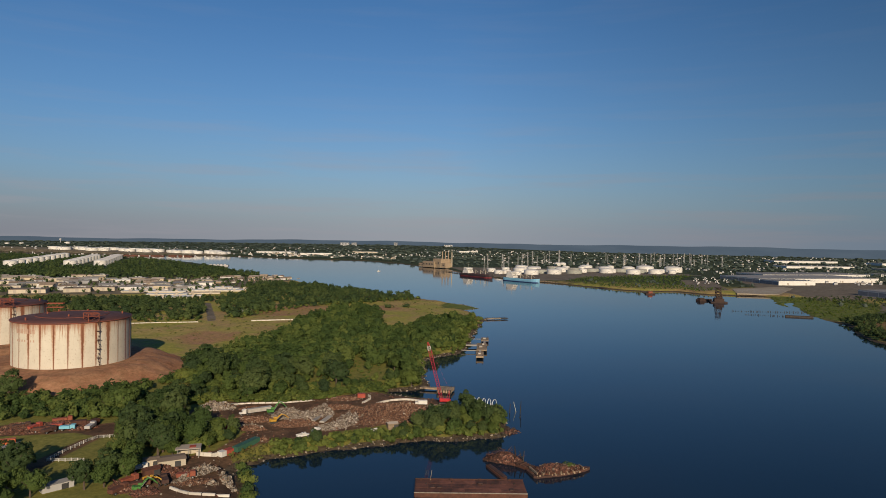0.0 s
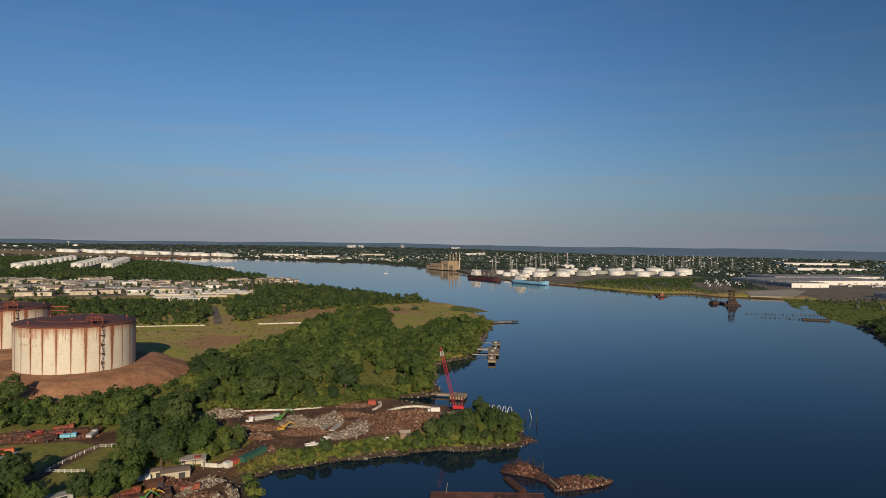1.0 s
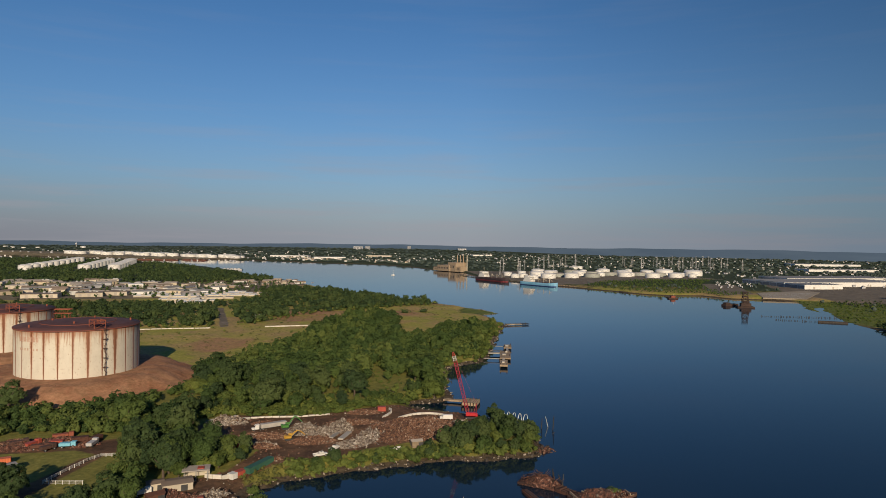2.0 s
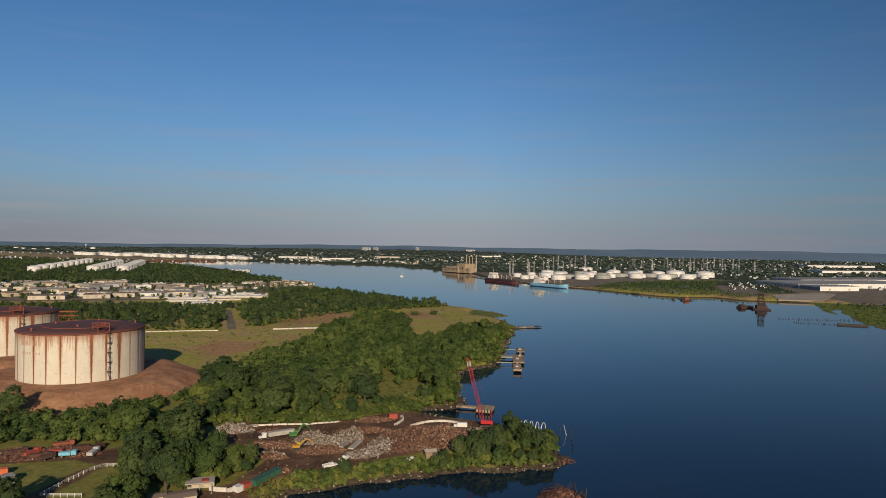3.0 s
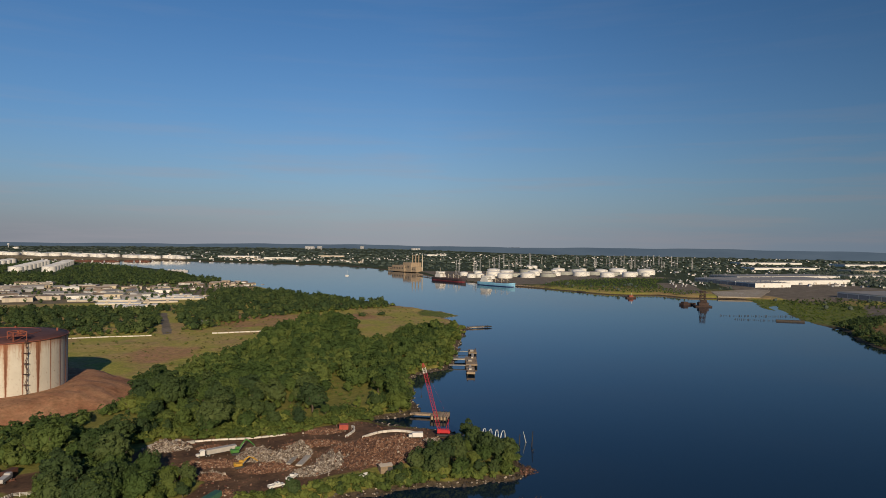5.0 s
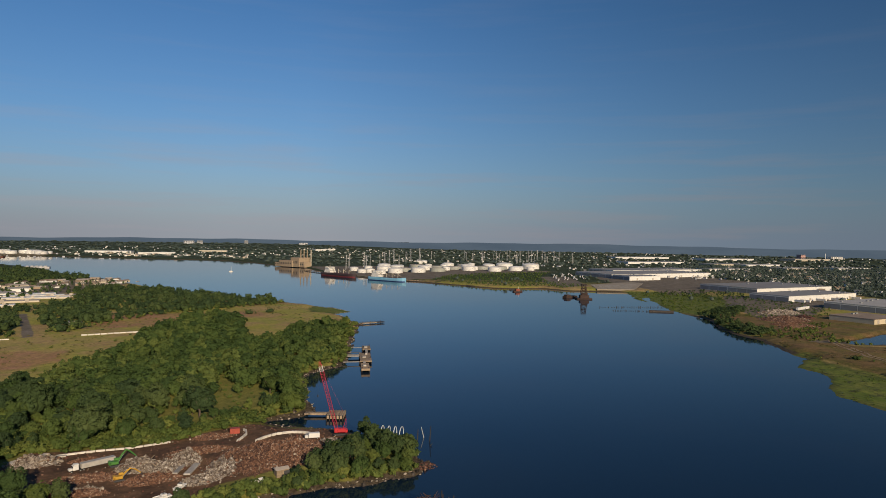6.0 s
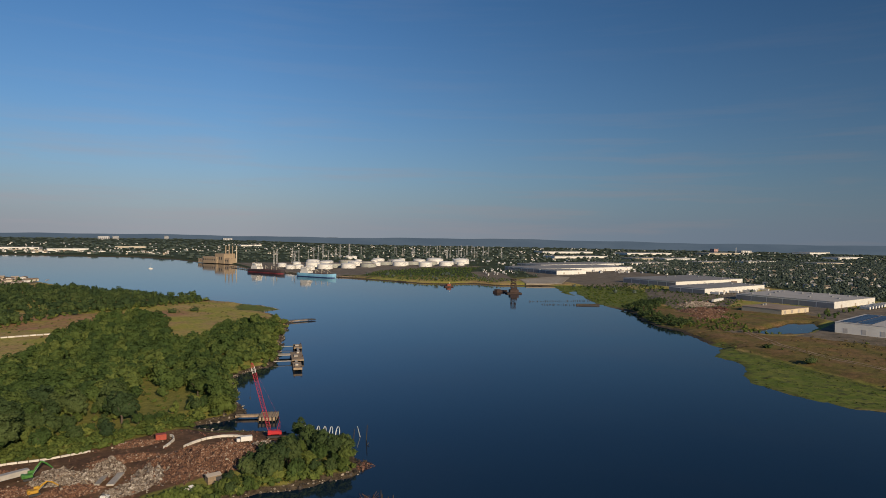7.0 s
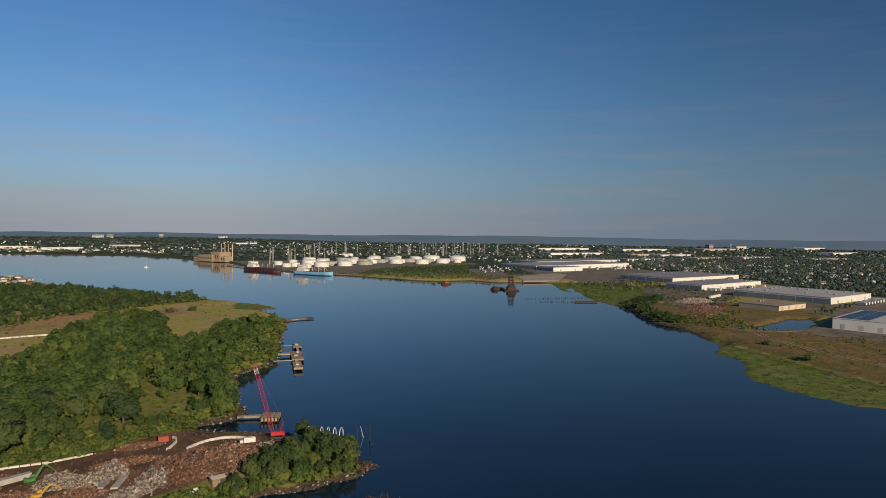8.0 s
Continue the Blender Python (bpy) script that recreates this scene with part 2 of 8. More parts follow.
# ---- ground: one sheet, with two shores, that reaches the skyline ----
WEST_A = [(-45, -4900), (-45, 100), (-50, 170), (-58, 200), (-64, 214), (-73, 226), (-71, 233), (-63, 238), (-48, 248), (-29, 257), (-9, 264), (12, 268), (28, 272), (33, 279),
          (31, 297), (22, 316), (8, 328), (-6, 334), (-21, 340), (-28, 348), (-17, 354), (-8, 358), (-6, 366), (-11, 380), (-11, 399), (-8, 411), (-12, 433), (-8, 447)]
WEST_B = [(9, 463), (17, 479), (23, 513), (28, 560), (34, 602), (46, 663), (36, 695), (34, 732), (22, 747), (46, 769), (27, 811), (13, 823), (-14, 850), (-50, 900), (-100, 935), (-150, 985), (-200, 1055),
          (-255, 1150), (-318, 1270), (-373, 1328), (-473, 1476), (-579, 1668), (-717, 1833), (-867, 1992), (-1060, 2130), (-1300, 2230), (-1800, 2300), (-4900, 2300), (-4900, -4900)]
EAST_A = [(-4900, 2650), (-1900, 2600), (-1212, 2440), (-845, 2480), (-640, 2392), (-471, 2286), (-261, 2214), (-152, 2063), (-72, 1887), (10, 1744), (60, 1460), (110, 1380), (190, 1262), (231, 1207),
          (270, 1147), (306, 1092), (345, 1066), (396, 1076), (425, 1025), (492, 1012), (512, 1000), (463, 881), (456, 815), (430, 740), (425, 685), (424, 662)]
EAST_B = [(390, 600), (377, 556), (380, 534), (364, 489), (351, 459), (353, 445), (327, 426), (318, 419), (320, 402), (315, 387), (292, 364), (277, 345), (279, 326), (278, 307), (285, 286),
          (300, 270), (340, 240), (420, 200), (600, 140), (700, -600), (700, -4900), (4900, -4900), (4900, 4900), (-4900, 4900)]
TANKS = [(-217.0, 375.5, 30.8), (-308.6, 440.7, 30.8)]


def signed(poly, X, Y):
    """Distance from a closed outline, positive inside."""
    P = np.array(poly, float)
    Q = np.roll(P, -1, axis=0)
    best = np.full(X.shape, 1e18)
    inside = np.zeros(X.shape, bool)
    for (ax, ay), (bx, by) in zip(P, Q):
        dx, dy = bx - ax, by - ay
        k = np.clip(((X - ax) * dx + (Y - ay) * dy) / (dx * dx + dy * dy + 1e-9), 0, 1)
        best = np.minimum(best, (X - ax - k * dx) ** 2 + (Y - ay - k * dy) ** 2)
        if ay != by:
            inside ^= ((ay > Y) != (by > Y)) & (X < dx * (Y - ay) / dy + ax)
    return np.where(inside, 1, -1) * np.sqrt(best)


RNG = np.random.default_rng(5)
WAVES = [(RNG.uniform(-1, 1), RNG.uniform(-1, 1), RNG.uniform(0, 6.28)) for _ in range(10)]


def ripple(X, Y, size):
    """Smooth unevenness between about -1 and 1, with features of that size in metres."""
    out = np.zeros_like(X)
    for i, (a, b, c) in enumerate(WAVES):
        f = (1 + 0.35 * i) * 3.0 / size
        out = out + np.sin(f * (a * X + b * Y) + c + 1.7 * np.sin(f * 0.6 * (b * X - a * Y) + 2 * c)) / (1 + 0.35 * i)
    return out / 3.0


def smooth(v, a, b):
    k = np.clip((v - a) / (b - a), 0, 1)
    return k * k * (3 - 2 * k)


MARSH = [
    [(5, 752), (24, 747), (48, 769), (30, 812), (10, 826), (0, 790)],
    [(463, 881), (512, 1000), (560, 985), (620, 960), (600, 880), (560, 805), (500, 740), (452, 700), (432, 690), (430, 740), (456, 815)],
    [(351, 459), (353, 445), (327, 426), (318, 419), (320, 402), (315, 387), (292, 364), (277, 345), (279, 326), (278, 307), (285, 286), (322, 262), (336, 300), (337, 325), (340, 352), (346, 391), (348, 431), (362, 458)],
]
YARD = [(-116, 284), (-111, 309), (-82, 311), (-61, 318), (-41, 332), (-28, 338), (-20, 330), (8, 322), (6, 312), (-2, 296), (-12, 284), (-25, 276), (-40, 268), (-47, 258), (-62, 252), (-72, 246),
        (-77, 236), (-66, 212), (-62, 196), (-90, 190), (-100, 205), (-99, 226), (-84, 240), (-80, 262), (-98, 272)]
LANE = [(-185, 250), (-149, 258), (-136, 253), (-128, 262), (-124, 275), (-134, 278), (-150, 268), (-185, 268)]
LANE_TWO = [(-141, 250), (-134, 254), (-137, 225), (-136, 200), (-143, 200), (-144, 225)]
LANE_UP = [(-273, 735), (-266, 735), (-207, 586), (-213, 580)]
PAVED = [
    LANE_UP,
    [(430, 1060), (490, 1090), (560, 1330), (500, 1340), (440, 1180)],
    [(410, 505), (470, 468), (560, 520), (600, 600), (640, 640), (760, 600), (760, 420), (560, 420), (520, 470), (470, 458), (400, 495)],
    [(440, 462), (452, 448), (470, 396), (560, 380), (530, 470)],
    [(470, 640), (560, 660), (760, 830), (620, 900), (520, 760)],
    [(560, 940), (900, 1000), (900, 1500), (640, 1400), (560, 1120)],
    [(190, 1262), (240, 1270), (330, 1400), (620, 1530), (560, 1700), (200, 1800), (20, 1760), (70, 1460)],
]
PALE = [
    [(470, 1015), (531, 1003), (640, 1150), (631, 1180), (507, 1118)],
    [(-900, 1000), (-560, 780), (-330, 850), (-300, 1000), (-250, 1270), (-330, 1290), (-420, 1160), (-700, 1120)],
    [(-2600, 2620), (-1900, 2590), (-1212, 2440), (-845, 2480), (-820, 2580), (-1200, 2740), (-2600, 2800)],
]
BARE = [
    [(352, 470), (352, 440), (349, 391), (343, 352), (339, 300), (330, 252), (420, 200), (640, 240), (640, 420), (560, 418), (480, 440), (430, 470), (400, 500), (372, 520)],
    [(385, 560), (378, 520), (405, 495), (450, 465), (560, 530), (660, 640), (560, 660), (520, 660), (460, 690), (430, 660)],
    [(-45, 890), (-150, 830), (-170, 780), (-60, 800), (-15, 850)],
]
SOIL = [
    [(-191, 617), (-198, 723), (-118, 742), (-98, 675), (-124, 621)],
    [(-210, 473), (-207, 527), (-159, 529), (-149, 484), (-179, 454)],
    [(-187, 706), (-146, 719), (-92, 741), (-47, 769), (-37, 709), (-84, 664), (-132, 642)],
]
GLADE = [(-55, 342), (-44, 358), (-33, 374), (-36, 400), (-45, 386), (-56, 440), (-60, 430), (-53, 380), (-57, 360)]
WEEDS = [(-170, 190), (-45, 190), (40, 262), (40, 320), (0, 360), (0, 440), (30, 600), (20, 640), (-14, 622), (-34, 560), (-45, 540), (-58, 640), (-85, 690), (-112, 660), (-126, 560), (-132, 498), (-138, 440), (-156, 405), (-185, 320), (-240, 300), (-240, 275)]
SUBURB = [(860, 900), (800, 690), (860, 620), (1300, 700), (2300, 900), (2100, 1700), (1200, 1900), (930, 1550)]
POND = [(432, 502), (474, 517), (522, 538), (546, 533), (521, 503), (466, 472), (434, 482)]
CREEK = [(455, 820), (462, 822), (478, 870), (500, 905), (493, 908), (472, 878)]


def height(X, Y):
    west, east = signed(WEST_A + WEST_B, X, Y), signed(EAST_A + EAST_B, X, Y)
    shore = np.maximum(west, east) + 2.2 * ripple(X, Y, 22) + 1.2 * ripple(Y, X, 8)
    marsh = np.max([signed(p, X, Y) for p in MARSH], axis=0)
    land = 3.4 + 0.5 * ripple(X, Y, 60) + 2.2 * smooth(Y, 380, 620) * smooth(-X, -20, 140) * smooth(1200 - Y, 0, 400)
    low = smooth(marsh, -14, 6)
    land = land * (1 - low) + (0.42 + 0.42 * ripple(X, Y, 11)) * low
    z = np.where(shore > 0, np.minimum(0.28 * shore, land), np.maximum(0.3 * shore, -3.0))
    for tx, ty, tr in TANKS:
        d = np.hypot(X - tx, Y - ty) + 2.5 * ripple(X, Y, 30)
        z = np.where(d < tr + 34, np.maximum(z, 3.4 + 6.6 * smooth(tr + 34 - d, 0, 20) + (0.6 * ripple(X, Y, 9) + 0.35 * ripple(Y, X, 5)) * smooth(d - tr, 2, 8) * smooth(tr + 34 - d, 0, 8)), z)
    z = np.where(signed(POND, X, Y) > -1, 1.0, z)
    z = np.where(signed(CREEK, X, Y) > -1, np.minimum(z, -0.4), z)
    far = np.hypot(X, Y)
    z = z + np.clip(far - 2550, 0, None) / 2300 * 40 * (z > 0) + 3 * ripple(X, Y, 900) * smooth(far, 3300, 4700)
    return np.where(far > 4870, -60, z)


GRID = {}


def steps(*legs):
    """Grid lines from legs of (start, end, step)."""
    return np.unique(np.concatenate([np.linspace(a, b, max(2, round((b - a) / s) + 1)) for a, b, s in legs]))


def build_ground():
    gx = steps((-4900, -1500, 110), (-1500, -420, 18), (-420, -285, 6), (-285, 60, 2.4), (60, 560, 4.5), (560, 1000, 14), (1000, 4900, 110))
    gy = steps((-4900, 0, 350), (0, 180, 18), (180, 470, 2.4), (470, 700, 4.5), (700, 1120, 7), (1120, 2600, 18), (2600, 4900, 100))
    X, Y = np.meshgrid(gx, gy)
    Z = height(X, Y)
    nx, ny = len(gx), len(gy)
    idx = np.arange(nx * ny).reshape(ny, nx)
    quads = np.stack([idx[:-1, :-1], idx[:-1, 1:], idx[1:, 1:], idx[1:, :-1]], -1).reshape(-1, 4)
    GRID.update(x=gx, y=gy, z=Z)
    me = bpy.data.meshes.new("ground")
    me.from_pydata(np.stack([X, Y, Z], -1).reshape(-1, 3).tolist(), [], quads.tolist())
    me.polygons.foreach_set("use_smooth", np.ones(len(quads), bool))
    d0, d1 = [np.hypot(X - a, Y - b) + 3 * ripple(X, Y, 30) for a, b, _ in TANKS]
    zones = {
        "yard": np.maximum.reduce([smooth(signed(p, X, Y), -2.5, 2.5) for p in (YARD, LANE, LANE_TWO)]),
        "mound": np.maximum.reduce([smooth(68 - d0, 0, 8), smooth(68 - d1, 0, 8)] + [0.56 * smooth(signed(p, X, Y), -14, 14) for p in SOIL]),
        "marsh": np.maximum.reduce([smooth(signed(p, X, Y), -9, 5) for p in MARSH]),
        "paved": np.maximum.reduce([smooth(signed(p, X, Y), -2, 2) for p in PAVED]),
        "pale": np.maximum.reduce([smooth(signed(p, X, Y), -15, 15) for p in PALE]),
        "bare": np.maximum.reduce([smooth(signed(p, X, Y), -8, 8) for p in BARE]),
        "weeds": smooth(signed(WEEDS, X, Y), -6, 6),
        "far": np.maximum(smooth(np.hypot(X, Y), 1000, 1500) * smooth(Y, 900, 1100), smooth(signed(SUBURB, X, Y), -12, 12)),
    }
    for k, v in zones.items():
        me.attributes.new(k, "FLOAT", "POINT").data.foreach_set("value", v.astype(np.float32).ravel())
    return tagged(new("ground", me), "uneven shore land of grass, marsh and bare brown dirt", "ground", kind="structure")


def ground_mat():
    m, N, L, bs = mat_new("earth_and_grass")
    geo = N.new("ShaderNodeNewGeometry")
    sep = N.new("ShaderNodeSeparateXYZ")
    L.new(geo.outputs["Position"], sep.inputs[0])
    fine = noise_node(N, L, 0.55, 6, 0.7)
    mid = noise_node(N, L, 0.07, 5, 0.6)
    big = noise_node(N, L, 0.012, 4, 0.55)

    def zone(name, soft=0.35):
        a = N.new("ShaderNodeAttribute")
        a.attribute_name = name
        return calc(N, L, "MULTIPLY", calc(N, L, "SUBTRACT", calc(N, L, "ADD", a.outputs["Fac"], calc(N, L, "MULTIPLY", calc(N, L, "SUBTRACT", mid, 0.5), 0.9)), 0.5 - soft / 2), 1 / soft, True)

    grass = mix(N, L, ramp(N, L, big, (0, 0, 0), (1, 1, 1), 0.48, 0.66), ramp(N, L, fine, (0.20, 0.205, 0.036), (0.335, 0.30, 0.072), 0.3, 0.7), ramp(N, L, fine, (0.27, 0.19, 0.080), (0.42, 0.30, 0.14), 0.3, 0.7))
    grass = mix(N, L, ramp(N, L, mid, (0, 0, 0), (1, 1, 1), 0.5, 0.72), grass, (0.19, 0.205, 0.036))
    worn = ramp(N, L, noise_node(N, L, 0.019, 7, 0.72), (0, 0, 0), (1, 1, 1), 0.48, 0.58)
    grass = mix(N, L, calc(N, L, "MULTIPLY", worn, 0.8), grass, ramp(N, L, fine, (0.22, 0.145, 0.070), (0.38, 0.26, 0.135), 0.3, 0.7))
    wood = ramp(N, L, fine, (0.018, 0.030, 0.012), (0.045, 0.060, 0.024), 0.3, 0.7)
    col = mix(N, L, zone("far"), grass, wood)
    col = mix(N, L, zone("pale"), col, ramp(N, L, mid, (0.10, 0.088, 0.062), (0.20, 0.165, 0.12), 0.3, 0.7))
    col = mix(N, L, zone("bare"), col, mix(N, L, ramp(N, L, noise_node(N, L, 0.035, 6, 0.7), (0, 0, 0), (1, 1, 1), 0.42, 0.58), ramp(N, L, fine, (0.088, 0.085, 0.024), (0.175, 0.142, 0.042), 0.3, 0.7), ramp(N, L, fine, (0.115, 0.075, 0.034), (0.22, 0.142, 0.068), 0.3, 0.7)))
    col = mix(N, L, zone("weeds"), col, ramp(N, L, fine, (0.115, 0.125, 0.028), (0.225, 0.205, 0.055), 0.3, 0.7))
    col = mix(N, L, zone("marsh"), col, mix(N, L, ramp(N, L, mid, (0, 0, 0), (1, 1, 1), 0.4, 0.6), (0.088, 0.124, 0.019), ramp(N, L, fine, (0.100, 0.132, 0.023), (0.160, 0.165, 0.042), 0.3, 0.7)))
    hollow = calc(N, L, "MULTIPLY", zone("marsh"), ramp(N, L, noise_node(N, L, 0.16, 6, 0.75), (0, 0, 0), (1, 1, 1), 0.54, 0.60))
    col = mix(N, L, calc(N, L, "MULTIPLY", hollow, 0.85), col, (0.042, 0.048, 0.020))
    col = mix(N, L, zone("paved", 0.2), col, ramp(N, L, mid, (0.098, 0.084, 0.070), (0.195, 0.165, 0.135), 0.3, 0.7))
    col = mix(N, L, zone("mound"), col, mix(N, L, ramp(N, L, mid, (0, 0, 0), (1, 1, 1), 0.3, 0.7), ramp(N, L, fine, (0.18, 0.080, 0.044), (0.29, 0.142, 0.082), 0.3, 0.7), ramp(N, L, fine, (0.27, 0.145, 0.086), (0.40, 0.235, 0.145), 0.3, 0.7)))
    col = mix(N, L, zone("yard"), col, mix(N, L, ramp(N, L, mid, (0, 0, 0), (1, 1, 1), 0.4, 0.6), ramp(N, L, fine, (0.050, 0.030, 0.021), (0.105, 0.060, 0.038), 0.3, 0.7), ramp(N, L, fine, (0.105, 0.060, 0.036), (0.19, 0.112, 0.066), 0.3, 0.7)))
    # rough patches: weeds, bare spots and tracks at a few metres' size
    patch = ramp(N, L, noise_node(N, L, 0.22, 8, 0.8), (0.66, 0.70, 0.60), (1.28, 1.22, 1.15), 0.36, 0.62)
    col = mix(N, L, 0.8, col, patch, "MULTIPLY")
    mottle = ramp(N, L, noise_node(N, L, 0.10, 9, 0.85), (0.42, 0.46, 0.40), (1.5, 1.42, 1.3), 0.36, 0.64)
    fields = N.new("ShaderNodeAttribute")
    fields.attribute_name = "bare"
    col = mix(N, L, calc(N, L, "MULTIPLY", fields.outputs["Fac"], 0.75), col, mix(N, L, 1.0, col, mottle, "MULTIPLY"))
    # a strip of wet mud and stones along the water
    edge = calc(N, L, "MULTIPLY", calc(N, L, "SUBTRACT", 1.7, calc(N, L, "ADD", sep.outputs["Z"], calc(N, L, "MULTIPLY", mid, 0.9))), 3.0, True)
    a = N.new("ShaderNodeAttribute")
    a.attribute_name = "marsh"
    edge = calc(N, L, "MULTIPLY", edge, calc(N, L, "SUBTRACT", 1.0, a.outputs["Fac"], True))
    col = mix(N, L, edge, col, ramp(N, L, fine, (0.032, 0.024, 0.015), (0.115, 0.088, 0.058), 0.35, 0.65))
    L.new(col, bs.inputs["Base Color"])
    bs.inputs["Roughness"].default_value = 0.95
    bs.inputs["Specular IOR Level"].default_value = 0.2
    bump(N, L, bs, fine, 0.5, 0.3)
    return m


def water_mat():
    m, N, L, bs = mat_new("river_water")
    big = noise_node(N, L, 0.006, 3, 0.5)
    L.new(ramp(N, L, big, (0.004, 0.013, 0.028), (0.007, 0.018, 0.034)), bs.inputs["Base Color"])
    bs.inputs["Roughness"].default_value = 0.06
    bs.inputs["IOR"].default_value = 1.333
    co = N.new("ShaderNodeTexCoord")
    n = N.new("ShaderNodeTexNoise")
    n.inputs["Scale"].default_value, n.inputs["Detail"].default_value = 0.35, 3
    L.new(co.outputs["Object"], n.inputs["Vector"])
    bump(N, L, bs, n.outputs["Fac"], 0.10, 0.12)
    return m


ground = build_ground()
ground.data.materials.append(ground_mat())
wm = bpy.data.meshes.new("water")
wm.from_pydata([(-4850, -4850, 0), (4850, -4850, 0), (4850, 3000, 0), (-4850, 3000, 0)], [], [(0, 1, 2, 3)])
water = tagged(new("water", wm), "calm deep blue river reflecting the sky", "water", kind="structure")
wm.materials.append(water_mat())


def lie_all(X, Y):
    """Heights of the ground's sheet at many places."""
    gx, gy, gz = GRID["x"], GRID["y"], GRID["z"]
    i, j = np.clip(np.searchsorted(gx, X) - 1, 0, len(gx) - 2), np.clip(np.searchsorted(gy, Y) - 1, 0, len(gy) - 2)
    u, v = (X - gx[i]) / (gx[i + 1] - gx[i]), (Y - gy[j]) / (gy[j + 1] - gy[j])
    return (gz[j, i] * (1 - u) + gz[j, i + 1] * u) * (1 - v) + (gz[j + 1, i] * (1 - u) + gz[j + 1, i + 1] * u) * v


def lie(x, y):
    """Height of the ground at a place."""
    return float(lie_all(np.array([float(x)]), np.array([float(y)]))[0])


pm = bpy.data.meshes.new("pond_water")
pm.from_pydata([(x, y, 1.35) for x, y in POND], [], [tuple(range(len(POND)))[::-1]])
pm.materials.append(water.data.materials[0])
tagged(new("pond_water", pm), "still dark pond between embankments", "pond", kind="structure")

# ---- small mesh helpers ----
def part(name, bm, material, parent=None, label="", smoothed=False):
    """Links a bmesh as one mesh object under a thing."""
    me = bpy.data.meshes.new(name)
    bm.to_mesh(me)
    bm.free()
    if smoothed:
        me.polygons.foreach_set("use_smooth", np.ones(len(me.polygons), bool))
    for mt in material if isinstance(material, (list, tuple)) else [material]:
        me.materials.append(mt)
    ob = new(name, me)
    if parent is not None:
        ob.parent = parent
    return tagged(ob, label)


def thing(name, label, category, m=None, group=""):
    ob = new(name)
    if m is not None:
        ob.matrix_basis = m
    return tagged(ob, label, category, group)


def box(bm, x0, x1, y0, y1, z0, z1, m=None, bevel=0.0, mat=0):
    r = bmesh.ops.create_cube(bm, size=1)
    vs = r["verts"]
    bmesh.ops.scale(bm, vec=(x1 - x0, y1 - y0, z1 - z0), verts=vs)
    bmesh.ops.translate(bm, vec=((x0 + x1) / 2, (y0 + y1) / 2, (z0 + z1) / 2), verts=vs)
    if bevel:
        es = list({e for v in vs for e in v.link_edges})
        vs = list({v for f in bmesh.ops.bevel(bm, geom=es, offset=bevel, segments=1, affect="EDGES")["faces"] for v in f.verts} | {v for v in vs if v.is_valid})
    if m is not None:
        bmesh.ops.transform(bm, matrix=m, verts=vs)
    if mat:
        for f in {f for v in vs for f in v.link_faces}:
            f.material_index = mat
    return vs


def rod(bm, a, b, r, n=6, r2=None):
    a, b = Vector(a), Vector(b)
    d = b - a
    vs = bmesh.ops.create_cone(bm, cap_ends=True, segments=n, radius1=r, radius2=r if r2 is None else r2, depth=d.length)["verts"]
    bmesh.ops.transform(bm, matrix=Matrix.Translation((a + b) / 2) @ d.to_track_quat("Z", "Y").to_matrix().to_4x4(), verts=vs)
    return vs


def disc(bm, x, y, z0, z1, r, n=24, r2=None):
    return rod(bm, (x, y, z0), (x, y, z1), r, n, r2)


# ---- trees ----
def ico(sub):
    bm = bmesh.new()
    bmesh.ops.create_icosphere(bm, subdivisions=sub, radius=1)
    v = np.array([tuple(p.co) for p in bm.verts])
    f = np.array([[q.index for q in p.verts] for p in bm.faces])
    bm.free()
    return v, f


ICO = {k: ico(k) for k in (1, 2)}


